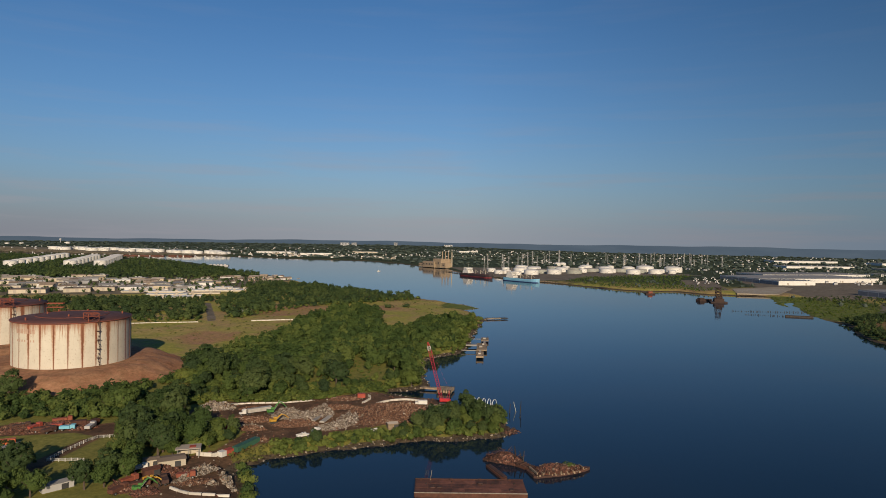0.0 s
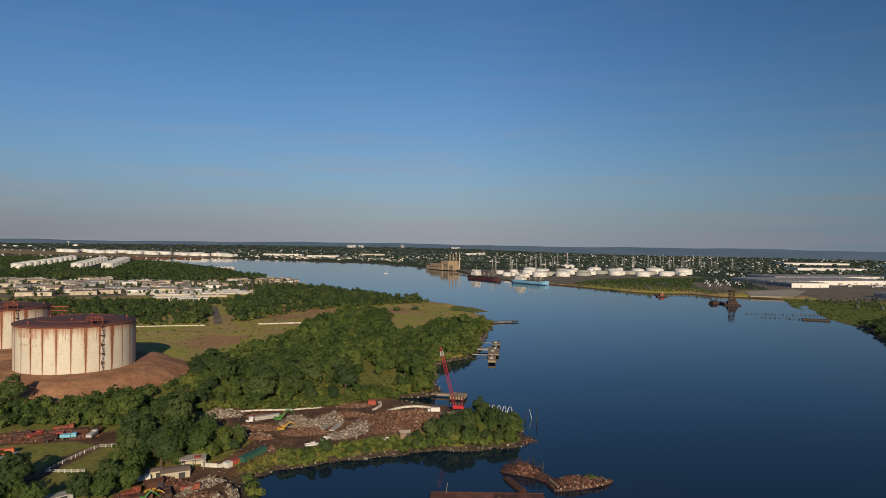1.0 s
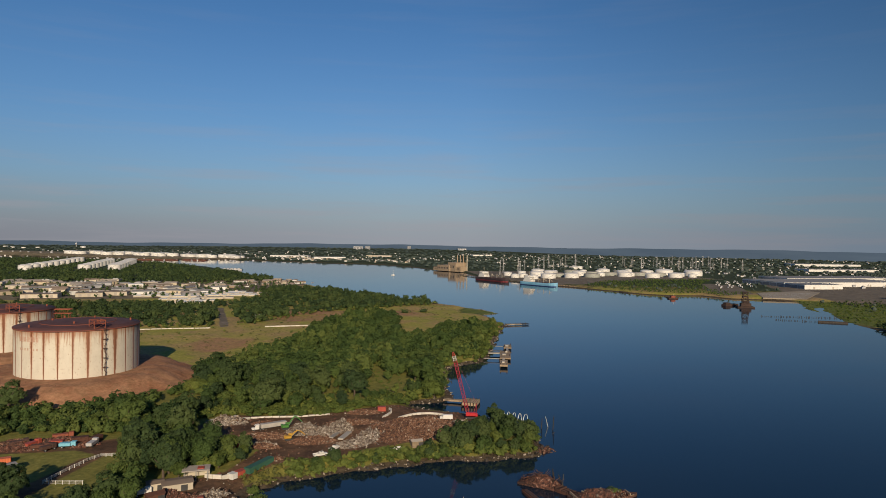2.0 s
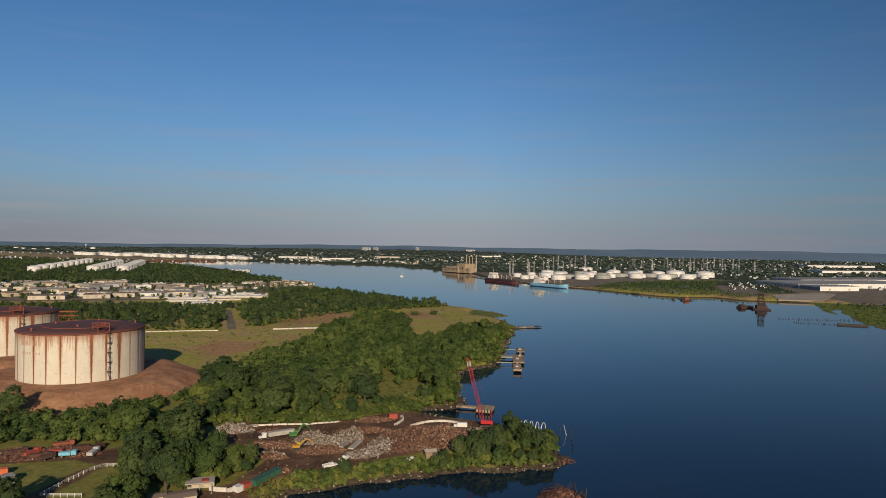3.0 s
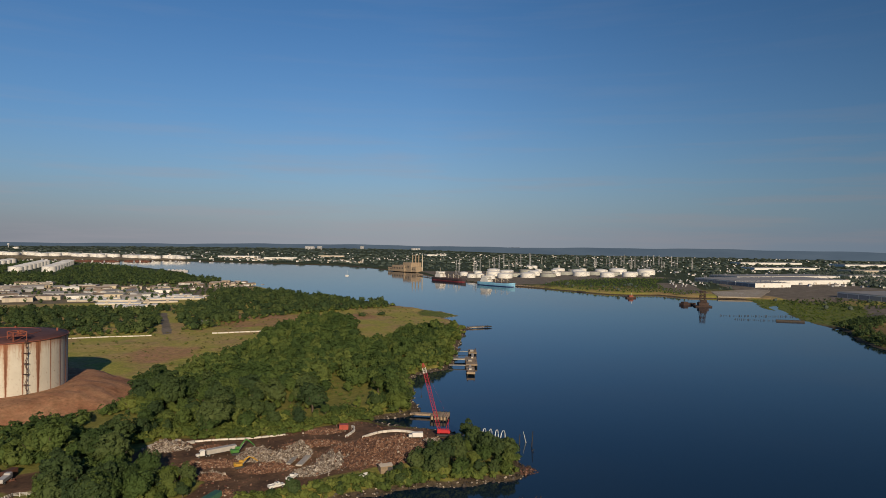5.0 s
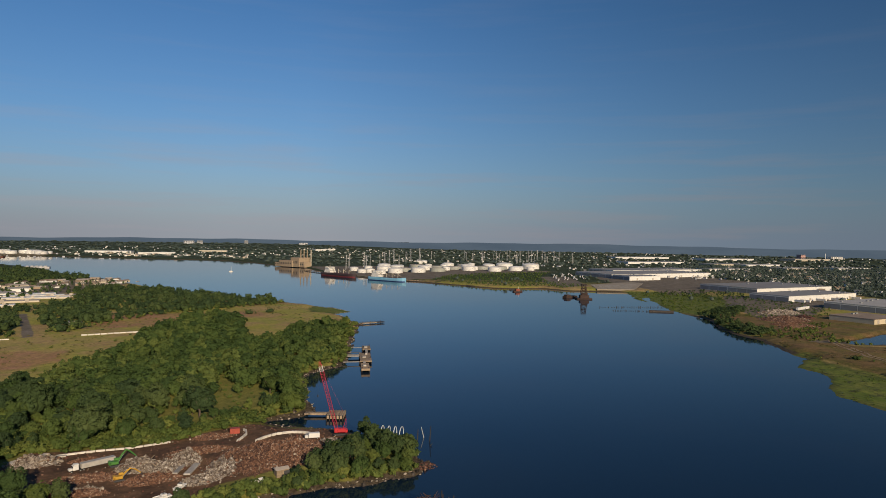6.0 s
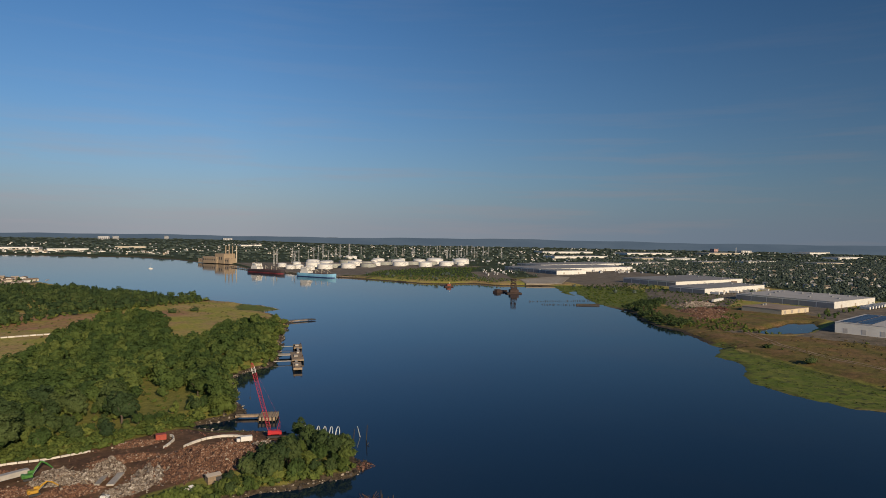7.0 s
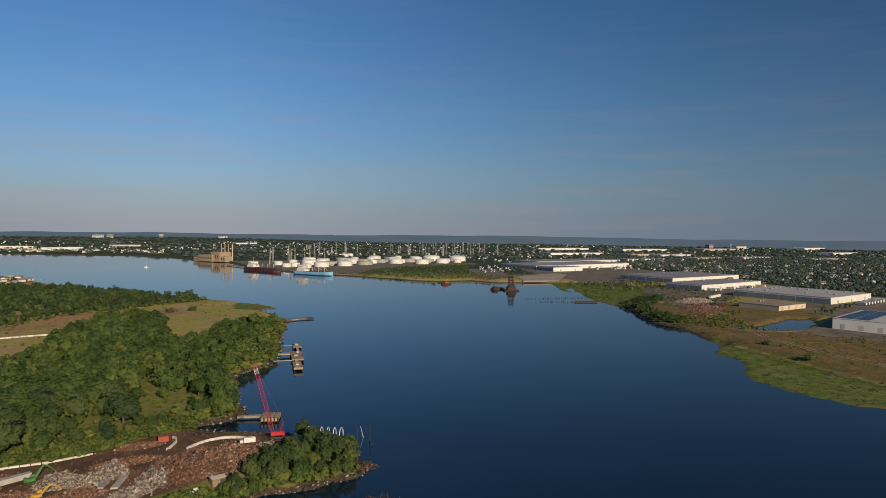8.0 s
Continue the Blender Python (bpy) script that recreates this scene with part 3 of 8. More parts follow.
def crown_arrays(rng, h, r, lobes, leaves, sub, leaf):
    """Crown: a few domes, clumps standing out of them, and many leaf sprays that hide both."""
    V, T = [], []
    n = 0
    bv, bf = ICO[2 if lobes > 4 else 1]
    cores = []
    for i in range(2 if lobes > 6 else 1):
        a = rng.uniform(0, 6.28)
        off = r * (0.30 if lobes > 6 else 0.0) * (1 if i else -1)
        c = np.array([off * math.cos(a), off * math.sin(a), h * (0.50 - 0.06 * i)])
        e = np.array([r * rng.uniform(0.60, 0.78), r * rng.uniform(0.60, 0.78), h * (0.42 - 0.05 * i)])
        V.append(bv * e * (0.66 if lobes > 4 else 0.7 if leaves > 13 else 0.92) * rng.uniform(0.84, 1.14, (len(bv), 1)) + c)
        T.append(bf + n)
        n += len(bv)
        cores.append((c, e))
    spots = []
    for i in range(lobes):
        c, e = cores[int(rng.integers(len(cores)))]
        d = rng.normal(0, 1, 3)
        d[2] = d[2] if d[2] > -0.5 * abs(d[0]) else -d[2]
        d /= np.linalg.norm(d)
        s = r * (rng.uniform(0.16, 0.38) if lobes < 30 else rng.uniform(0.11, 0.27))
        p = c + d * e * rng.uniform(0.72, 1.06)
        q = s * rng.uniform(0.75, 1.2, 3)
        spots.append((p, q, d, s))
    share = np.array([q[3] ** 1.6 for q in spots])
    k = rng.choice(len(spots), size=leaves, p=share / share.sum())
    O = np.array([spots[i][2] for i in k])
    D = rng.normal(0, 1, (leaves, 3)) + O * 0.8 + np.array([0, 0, 0.35])
    D /= np.linalg.norm(D, axis=1)[:, None]
    P = np.array([spots[i][0] for i in k]) + D * np.array([spots[i][1] for i in k]) * rng.uniform(0.7, 1.12, (leaves, 1))
    N = 0.9 * D + 0.45 * O + rng.normal(0, 0.4, (leaves, 3))
    U = np.cross(N, rng.normal(0, 1, (leaves, 3)))
    U /= np.linalg.norm(U, axis=1)[:, None] + 1e-6
    W = np.cross(N, U)
    W /= np.linalg.norm(W, axis=1)[:, None] + 1e-6
    S = leaf * rng.uniform(0.6, 1.4, (leaves, 1))
    V.append(np.stack([P - U * S - W * S * 0.5, P + U * S * 0.9 - W * S * 0.6, P + W * S], 1).reshape(-1, 3))
    T.append(n + np.arange(3 * leaves).reshape(-1, 3))
    return np.concatenate(V), np.concatenate(T)


def mesh_of(name, V, T, mat, tone=None):
    me = bpy.data.meshes.new(name)
    me.vertices.add(len(V))
    me.vertices.foreach_set("co", np.ascontiguousarray(V, dtype=np.float32).ravel())
    me.loops.add(3 * len(T))
    me.loops.foreach_set("vertex_index", np.ascontiguousarray(T, dtype=np.int32).ravel())
    me.polygons.add(len(T))
    me.polygons.foreach_set("loop_start", np.arange(0, 3 * len(T), 3, dtype=np.int32))
    me.polygons.foreach_set("use_smooth", np.zeros(len(T), bool))
    if tone is not None:
        me.attributes.new("tone", "FLOAT", "POINT").data.foreach_set("value", tone.astype(np.float32))
    me.update(calc_edges=True)
    me.materials.append(mat)
    return me


def tree_proto(seed, h, r, mat):
    rng = np.random.default_rng(seed)
    t = thing("tree", "broad green deciduous tree in full summer leaf", "tree", group="riverside trees")
    bm = bmesh.new()
    rod(bm, (0, 0, -0.6), (0.15, 0.1, h * 0.45), 0.035 * h, 7, 0.018 * h)
    for i in range(4):
        a = i * 1.6 + rng.uniform(0, 1)
        rod(bm, (0.1, 0.08, h * (0.22 + 0.05 * i)), (r * 0.55 * math.cos(a), r * 0.55 * math.sin(a), h * (0.48 + 0.07 * i)), 0.014 * h, 5, 0.006 * h)
    part("trunk", bm, M_BARK, t)
    V, T = crown_arrays(rng, h, r, 72, 3000, 1, 0.025 * h)
    ob = new("crown", mesh_of("crown", V, T, mat))
    ob.parent = t
    return t


def scatter(rng, poly, gap, holes=(), jitter=0.45):
    """Places on a jittered grid inside an outline."""
    P = np.array(poly, float)
    gx, gy = np.meshgrid(np.arange(P[:, 0].min(), P[:, 0].max(), gap), np.arange(P[:, 1].min(), P[:, 1].max(), gap))
    X = gx + rng.uniform(-jitter, jitter, gx.shape) * gap + (np.arange(gx.shape[0]) % 2)[:, None] * gap / 2
    Y = gy + rng.uniform(-jitter, jitter, gy.shape) * gap
    ok = signed(poly, X, Y) > 0
    for h in holes:
        ok &= signed(h, X, Y) < 0
    return X[ok], Y[ok]


def woods(name, label, XY, lo, hi, mat, seed, lobes, leaves, sub, leaf, wide=0.42, kinds=5):
    """Many trees as one leafy mass: far woods that nobody could count."""
    rng = np.random.default_rng(seed)
    X, Y = XY
    if not len(X):
        return None
    Z = lie_all(X, Y)
    keep = (Z > 0.25)
    X, Y, Z = X[keep], Y[keep], Z[keep]
    protos = [crown_arrays(rng, 1.0, wide * rng.uniform(0.85, 1.15), lobes, leaves, sub, leaf) for _ in range(kinds)]
    V, T, G, n = [], [], [], 0
    swell = 0.5 + 0.5 * ripple(X, Y, 55)
    for x, y, z, w in zip(X, Y, Z, swell):
        v, t = protos[int(rng.integers(kinds))]
        s = lo + (hi - lo) * min(1.15, max(0, 0.55 * w + 0.6 * rng.uniform() ** 1.3))
        a = rng.uniform(0, 6.28)
        c, d = math.cos(a), math.sin(a)
        k = rng.uniform(0.9, 1.3)
        V.append(np.stack([(v[:, 0] * c - v[:, 1] * d) * s * k + x, (v[:, 0] * d + v[:, 1] * c) * s * k + y, (v[:, 2] - 0.12) * s + z], 1))
        T.append(t + n)
        G.append(np.full(len(v), rng.uniform()))
        n += len(v)
    ob = new(name, mesh_of(name, np.concatenate(V), np.concatenate(T), mat, np.concatenate(G)))
    return tagged(ob, label, "trees", kind="stuff")


WOOD_MAIN = [(-128, 292), (-117, 309), (-90, 314), (-60, 324), (-40, 341), (-10, 362), (-15, 400), (-17, 436), (-12, 450), (6, 470), (16, 520), (20, 560), (28, 612), (10, 640), (-14, 620), (-34, 560), (-45, 540), (-58, 640),
             (-85, 690), (-112, 660), (-126, 560), (-132, 498), (-138, 440), (-156, 405), (-145, 360), (-150, 330)]
BELOW_GLADE = [(-78, 312), (-40, 338), (-24, 354), (-20, 385), (-30, 374), (-48, 346), (-64, 346), (-70, 380), (-76, 350)]
GLADE_LOW = [(-143, 308), (-150, 325), (-149, 342), (-137, 344), (-127, 331), (-128, 312)]
GLADE_TOP = [(-70, 704), (-58, 561), (-40, 536), (-27, 564), (-12, 636), (4, 688)]
SPIT = [(-60, 249), (-45, 256), (-36, 264), (-24, 270), (-12, 276), (-4, 286), (4, 296), (8, 306), (14, 312), (22, 310), (29, 296), (30, 284), (26, 275), (12, 270), (-8, 266), (-28, 259), (-46, 251), (-58, 243)]
NEAR_WOOD = [(-116, 300), (-130, 290), (-136, 280), (-124, 276), (-118, 262), (-130, 258), (-124, 244), (-122, 236), (-108, 236), (-100, 226), (-92, 246), (-88, 258), (-104, 266), (-116, 281)]
LANE_TREES = [(-103, 250), (-98, 241), (-88, 239), (-81, 246), (-80, 256), (-86, 263), (-95, 262)]
MOUND_FOOT = [(-118, 300), (-136, 283), (-150, 276), (-175, 274), (-195, 276), (-240, 300), (-225, 318), (-205, 308), (-186, 312), (-176, 322), (-160, 338), (-150, 360), (-138, 356), (-118, 336)]
LOW_WOOD = [(-154, 216), (-144, 219), (-134, 211), (-127, 200), (-118, 178), (-150, 170), (-165, 200)]
LOW_TREES = [(-116, 224), (-112, 230), (-104, 226), (-102, 212), (-106, 196), (-113, 198)]
BAND_MID = [(-600, 700), (-400, 752), (-275, 776), (-262, 850), (-300, 960), (-275, 1075), (-205, 1030), (-155, 965), (-105, 915), (-60, 880), (-26, 838), (-40, 815), (-137, 722), (-182, 648), (-188, 606), (-208, 594), (-224, 586), (-268, 574), (-294, 565), (-450, 520)]
LANE_GAP = [(-276, 742), (-262, 742), (-202, 592), (-217, 578)]
ROOF_GAP = [(-440, 850), (-360, 765), (-318, 745), (-272, 870), (-276, 935), (-395, 965)]
GATE_GAP = [(-208, 622), (-184, 622), (-184, 656), (-208, 656)]
BAND_FAR = [(-1400, 960), (-753, 1110), (-455, 1150), (-352, 1245), (-372, 1310), (-470, 1420), (-550, 1540), (-640, 1600), (-760, 1440), (-900, 1290), (-1400, 1220)]


def plant_trees():
    rng = np.random.default_rng(11)
    protos = [tree_proto(20 + i, h, r, m) for i, (h, r, m) in enumerate(((13, 5.2, M_LEAF), (10.5, 4.6, M_LEAF), (15, 5.6, M_LEAF_DARK), (9, 4.2, M_SHRUB), (12, 4.8, M_LEAF_DARK)))]
    spots = []
    for poly, gap in ((SPIT, 4.4), (NEAR_WOOD, 6.2), (LOW_WOOD, 7.0), (LOW_TREES, 6.0), (LANE_TREES, 4.6)):
        X, Y = scatter(rng, poly, gap, (YARD,))
        spots += [(x, y, 0.38 + 0.15 * smooth(np.array(x), -40, 12) if poly is SPIT else 0.8 if poly in (LOW_WOOD, LOW_TREES) else 0.5 if poly is LANE_TREES else 0.9) for x, y in zip(X, Y) if math.hypot(x - 17, y - 301) > 7 and math.hypot(x + 21, y - 270) > 5 and math.hypot(x + 29, y - 265) > 4.5 and math.hypot(x - 4, y - 307) > 7]
    spots += [(-157, 283, 0.95), (-150, 286, 1.1), (-143, 288, 0.9), (-208, 306, 1.0), (-216, 312, 1.1), (-222, 306, 0.9)]
    X, Y = scatter(rng, WOOD_MAIN, 7.3, (GLADE, GLADE_LOW, GLADE_TOP, YARD), 0.5)
    order = np.argsort(Y)
    cut = 300 - len(spots) - 5
    young = signed(BELOW_GLADE, X, Y) > -2
    spots += [(X[i], Y[i], 0.45 if young[i] else 0.6 if X[i] < -100 and Y[i] < 345 else 0.95) for i in order[:cut]]
    used = 0
    for x, y, s in spots:
        z = lie(x, y)
        if z < 0.3:
            continue
        k = s * (0.55 + 0.7 * rng.uniform() ** 0.9)
        m = Matrix.Translation((x, y, z)) @ Matrix.Rotation(rng.uniform(0, 6.28), 4, "Z") @ Matrix.Diagonal((k * rng.uniform(0.95, 1.2), k * rng.uniform(0.95, 1.2), k, 1))
        if used < len(protos):
            protos[used].matrix_basis = m
        else:
            copy_thing(protos[int(rng.integers(len(protos)))], Matrix()).matrix_basis = m
        used += 1
    rest = order[cut:]
    EDGE_STRIP = [(-130, 298), (-112, 306), (-82, 309), (-60, 315), (-42, 328), (-28, 342), (-34, 350), (-50, 340), (-66, 336), (-95, 334), (-118, 330), (-130, 316)]
    woods("edge_brambles", "low green brambles between the wood and the yard", scatter(rng, EDGE_STRIP, 3.4), 1.2, 4.4, M_SHRUB, 36, 12, 160, 1, 0.11, 0.75, 6)
    woods("thicket", "low green thicket at the foot of the dirt mound", scatter(rng, MOUND_FOOT, 5.0, (GLADE_LOW,)), 2.0, 7.5, M_LEAF, 34, 16, 340, 1, 0.060, 0.52, 8)
    woods("undergrowth", "leafy undergrowth along the wood's edge", scatter(rng, WOOD_MAIN, 7.6, (YARD, GLADE_LOW, GLADE, GLADE_TOP)), 1.5, 4.5, M_SHRUB, 35, 6, 120, 1, 0.10, 0.7, 6)
    woods("woodland", "dense green summer woodland on the point", (X[rest], Y[rest]), 4.5, 14.5, M_LEAF, 31, 40, 900, 1, 0.044, 0.44, 10)
    woods("tree_belt", "dense belt of dark green trees beyond the meadow", scatter(rng, BAND_MID, 10.6, (LANE_GAP, GATE_GAP, ROOF_GAP)), 3.5, 12, M_LEAF_DARK, 32, 13, 240, 1, 0.062, 0.48)
    BELT_EDGE = [(-300, 560), (-268, 568), (-224, 580), (-206, 590), (-186, 602), (-180, 646), (-135, 720), (-38, 812), (-24, 840), (-44, 846), (-145, 742), (-196, 660), (-204, 610), (-270, 590), (-300, 582)]
    woods("belt_shrubs", "pale green shrubs along the tree belt's edge", scatter(rng, BELT_EDGE, 7.0, (LANE_GAP, GATE_GAP)), 1.6, 5.0, M_SHRUB, 38, 6, 90, 1, 0.10, 0.65, 6)
    woods("far_tree_belt", "far dark green wood along the channel", scatter(rng, BAND_FAR, 14.0), 6, 11, M_LEAF_DARK, 33, 6, 40, 1, 0.11, 0.58)


plant_trees()

TANK_WOOD = [(-1500, 1300), (-900, 1300), (-760, 1450), (-640, 1610), (-740, 1790), (-900, 1960), (-1080, 2090), (-1500, 2200)]
row_lines = [[(-1010, 1440), (-965, 1440), (-1165, 2035), (-1215, 2035)], [(-915, 1505), (-800, 1525), (-965, 1985), (-1080, 1960)]]
woods("tank_wood", "dark green wood round the rows of white tanks", scatter(np.random.default_rng(14), TANK_WOOD, 17.0, row_lines), 5, 10, M_LEAF_DARK, 37, 4, 24, 1, 0.13, 0.66)

# ---- rust-streaked storage tanks on their dirt mound ----
def tank_wall_mat():
    m, N, L, bs = mat_new("streaked_white_steel")
    co = N.new("ShaderNodeTexCoord")
    s = N.new("ShaderNodeSeparateXYZ")
    L.new(co.outputs["Object"], s.inputs[0])
    ang = calc(N, L, "ARCTAN2", s.outputs["Y"], s.outputs["X"])

    def streak(k, kz, detail):
        v = N.new("ShaderNodeCombineXYZ")
        L.new(calc(N, L, "MULTIPLY", ang, k), v.inputs[0])
        L.new(calc(N, L, "MULTIPLY", s.outputs["Z"], kz), v.inputs[1])
        n = N.new("ShaderNodeTexNoise")
        n.inputs["Scale"].default_value, n.inputs["Detail"].default_value, n.inputs["Roughness"].default_value = 1.0, detail, 0.65
        L.new(v.outputs[0], n.inputs["Vector"])
        return n.outputs["Fac"]

    # rust bleeds from 28 upright seams, each by its own width and strength
    turn = calc(N, L, "ADD", calc(N, L, "MULTIPLY", ang, 28 / (2 * math.pi)), 28.5)
    seam = calc(N, L, "FLOOR", turn)
    off = calc(N, L, "MULTIPLY", calc(N, L, "ABSOLUTE", calc(N, L, "SUBTRACT", calc(N, L, "FRACT", turn), 0.5)), 6.9)

    def own(shift):
        w = N.new("ShaderNodeTexWhiteNoise")
        w.noise_dimensions = "1D"
        L.new(calc(N, L, "ADD", seam, shift), w.inputs["W"])
        return w.outputs["Value"]

    high = calc(N, L, "MULTIPLY", s.outputs["Z"], 1 / 25.0)
    wide = calc(N, L, "ADD", 0.30, calc(N, L, "MULTIPLY", calc(N, L, "POWER", own(3.3), 2.5), 1.25))
    wide = calc(N, L, "MULTIPLY", wide, calc(N, L, "ADD", 0.45, calc(N, L, "MULTIPLY", high, 0.75)))
    ragged = calc(N, L, "ADD", calc(N, L, "MULTIPLY", noise_node(N, L, 0.9, 6, 0.75), 1.5), calc(N, L, "MULTIPLY", streak(60, 0.35, 4), 0.8))
    core = calc(N, L, "SUBTRACT", calc(N, L, "MULTIPLY", wide, ragged), off)
    core = calc(N, L, "MULTIPLY", calc(N, L, "ADD", core, 0.04), 5.0, True)
    halo = calc(N, L, "SUBTRACT", calc(N, L, "MULTIPLY", calc(N, L, "MULTIPLY", wide, ragged), 2.6), off)
    halo = calc(N, L, "MULTIPLY", calc(N, L, "MULTIPLY", halo, 0.9, True), calc(N, L, "MULTIPLY", own(7.7), 0.75))
    drip = ramp(N, L, calc(N, L, "ADD", calc(N, L, "MULTIPLY", streak(46, 0.06, 6), 0.86), calc(N, L, "MULTIPLY", calc(N, L, "SUBTRACT", high, 0.55), 0.32)), (0, 0, 0), (1, 1, 1), 0.52, 0.66)
    spots = ramp(N, L, noise_node(N, L, 0.8, 5, 0.75), (0, 0, 0), (1, 1, 1), 0.60, 0.66)
    ring = calc(N, L, "SUBTRACT", 1.0, calc(N, L, "MULTIPLY", calc(N, L, "ABSOLUTE", calc(N, L, "SUBTRACT", calc(N, L, "FRACT", calc(N, L, "MULTIPLY", s.outputs["Z"], 0.4)), 0.5)), 8.0), True)
    dots = calc(N, L, "MULTIPLY", ring, ramp(N, L, streak(120, 0.8, 4), (0, 0, 0), (1, 1, 1), 0.58, 0.66))
    paint = mix(N, L, streak(7, 0.12, 4), (0.47, 0.43, 0.35), (0.63, 0.585, 0.49))
    col = mix(N, L, halo, paint, (0.40, 0.19, 0.085))
    col = mix(N, L, calc(N, L, "MULTIPLY", drip, 0.8), col, (0.30, 0.125, 0.05))
    col = mix(N, L, calc(N, L, "MULTIPLY", spots, 0.6), col, (0.22, 0.10, 0.055))
    col = mix(N, L, calc(N, L, "MULTIPLY", dots, 0.65), col, (0.13, 0.06, 0.035))
    col = mix(N, L, calc(N, L, "MULTIPLY", core, 0.9), col, mix(N, L, streak(50, 0.5, 4), (0.25, 0.080, 0.028), (0.12, 0.040, 0.020)))
    fall = N.new("ShaderNodeMapRange")
    fall.inputs["From Min"].default_value, fall.inputs["From Max"].default_value = 20.8, 25.6
    L.new(calc(N, L, "ADD", s.outputs["Z"], calc(N, L, "MULTIPLY", calc(N, L, "SUBTRACT", streak(80, 0.0, 3), 0.5), 5.0)), fall.inputs["Value"])
    col = mix(N, L, calc(N, L, "MULTIPLY", fall.outputs[0], 0.75), col, (0.26, 0.10, 0.045))
    L.new(col, bs.inputs["Base Color"])
    bs.inputs["Roughness"].default_value = 0.7
    return m


M_TANK_WALL = tank_wall_mat()
M_TANK_ROOF = surface("rusted_roof", (0.055, 0.020, 0.018), (0.115, 0.045, 0.036), 0.25, 0.8, 0.0, 0.05, 0.4)
M_RED_OXIDE = surface("red_oxide_steel", (0.16, 0.042, 0.024), (0.30, 0.085, 0.045), 0.5, 0.8, 0.0, 0.1, 0.4)
M_STREAK = surface("rusted_seam", (0.095, 0.034, 0.015), (0.27, 0.105, 0.048), 0.5, 0.85, 0.0, 0.12, 0.4)
M_FADED = surface("faded_red_lettering", (0.30, 0.15, 0.10), (0.58, 0.45, 0.35), 0.8, 0.8)


def big_tank(x, y, r, z0, h, label, lettered):
    t = thing("storage_tank", label, "storage tank", pose(x, y, z0), "rust-streaked tanks")
    bm = bmesh.new()
    n = 96
    rings = [bmesh.ops.create_circle(bm, segments=n, radius=r)["verts"] for _ in range(2)]
    bmesh.ops.translate(bm, vec=(0, 0, h), verts=rings[1])
    for i in range(n):
        bm.faces.new((rings[0][i], rings[0][(i + 1) % n], rings[1][(i + 1) % n], rings[1][i]))
    part("wall", bm, M_TANK_WALL, t, "white steel wall streaked with rust", True)
    bm = bmesh.new()
    prev = None
    for k, (rr, zz) in enumerate(((r + 0.5, h - 0.2), (r + 0.5, h + 0.25), (r * 0.8, h + 1.1), (r * 0.55, h + 2.0), (r * 0.25, h + 2.5))):
        ring = bmesh.ops.create_circle(bm, segments=n, radius=rr)["verts"]
        bmesh.ops.translate(bm, vec=(0, 0, zz), verts=ring)
        if prev:
            for i in range(n):
                bm.faces.new((prev[i], prev[(i + 1) % n], ring[(i + 1) % n], ring[i]))
        prev = ring
    bm.faces.new(prev)
    part("roof", bm, M_TANK_ROOF, t, "low domed roof of dark rusted steel", True)
    bm = bmesh.new()
    for rr, w in ((r + 0.55, 0.5), (r * 0.62, 0.25)):
        zz = h + 0.28 if rr > r else h + 1.95
        a = bmesh.ops.create_circle(bm, segments=n, radius=rr)["verts"]
        b = bmesh.ops.create_circle(bm, segments=n, radius=rr - w)["verts"]
        bmesh.ops.translate(bm, vec=(0, 0, zz), verts=a + b)
        for i in range(n):
            bm.faces.new((a[i], a[(i + 1) % n], b[(i + 1) % n], b[i]))
    ring = part("rim_ring", bm, M_RED_OXIDE, t)
    so = ring.modifiers.new("thick", "SOLIDIFY")
    so.thickness = 0.3
    # upright seams, each bleeding rust down the paint
    for i in range(28):
        a = 2 * math.pi * i / 28
        bm = bmesh.new()
        w = 0.05 + 0.04 * (math.sin(i * 5.1) > 0)
        box(bm, r - 0.02, r + 0.16, -w, w, 0.2, h - 0.2, Matrix.Rotation(a, 4, "Z"), 0.05)
        part("seam", bm, M_STREAK, t)
    # access stair in zigzag flights on the river side
    a0 = math.radians(-38)
    bm = bmesh.new()
    for k in range(5):
        za, zb = h * k / 5, h * (k + 1) / 5
        p = lambda aa, zz, q=0.9: ((r + q) * math.cos(aa), (r + q) * math.sin(aa), zz)
        s0, s1 = (a0, a0 + 0.05) if k % 2 else (a0 + 0.05, a0)
        rod(bm, p(s0, za), p(s1, zb), 0.11, 4)
        rod(bm, p(s0, za + 1.0, 1.4), p(s1, zb + 1.0, 1.4), 0.07, 4)
        box(bm, r + 0.05, r + 1.4, -1.0, 1.0, zb - 0.12, zb + 0.06, Matrix.Rotation(a0 + 0.025, 4, "Z"))
    rod(bm, p(a0 + 0.025, 0, 1.3), p(a0 + 0.025, h + 1.2, 1.3), 0.14, 4)
    part("stair", bm, M_RUST_DARK, t, "zigzag steel stair blackened by rust")
    # braced gantry standing on the roof's edge
    bm = bmesh.new()
    m = Matrix.Rotation(a0 - 0.04, 4, "Z")
    x0, x1, y0, y1, zb, zt = r - 8.0, r - 1.0, -2.8, 2.8, h + 0.5, h + 4.8
    cs = [(x0, y0), (x1, y0), (x1, y1), (x0, y1)]
    box(bm, x0, x1, y0, y1, zb + 2.5, zb + 2.7, m)
    gantry = part("gantry", bm, M_RED_OXIDE, t, "red-oxide braced steel platform")
    bars = []
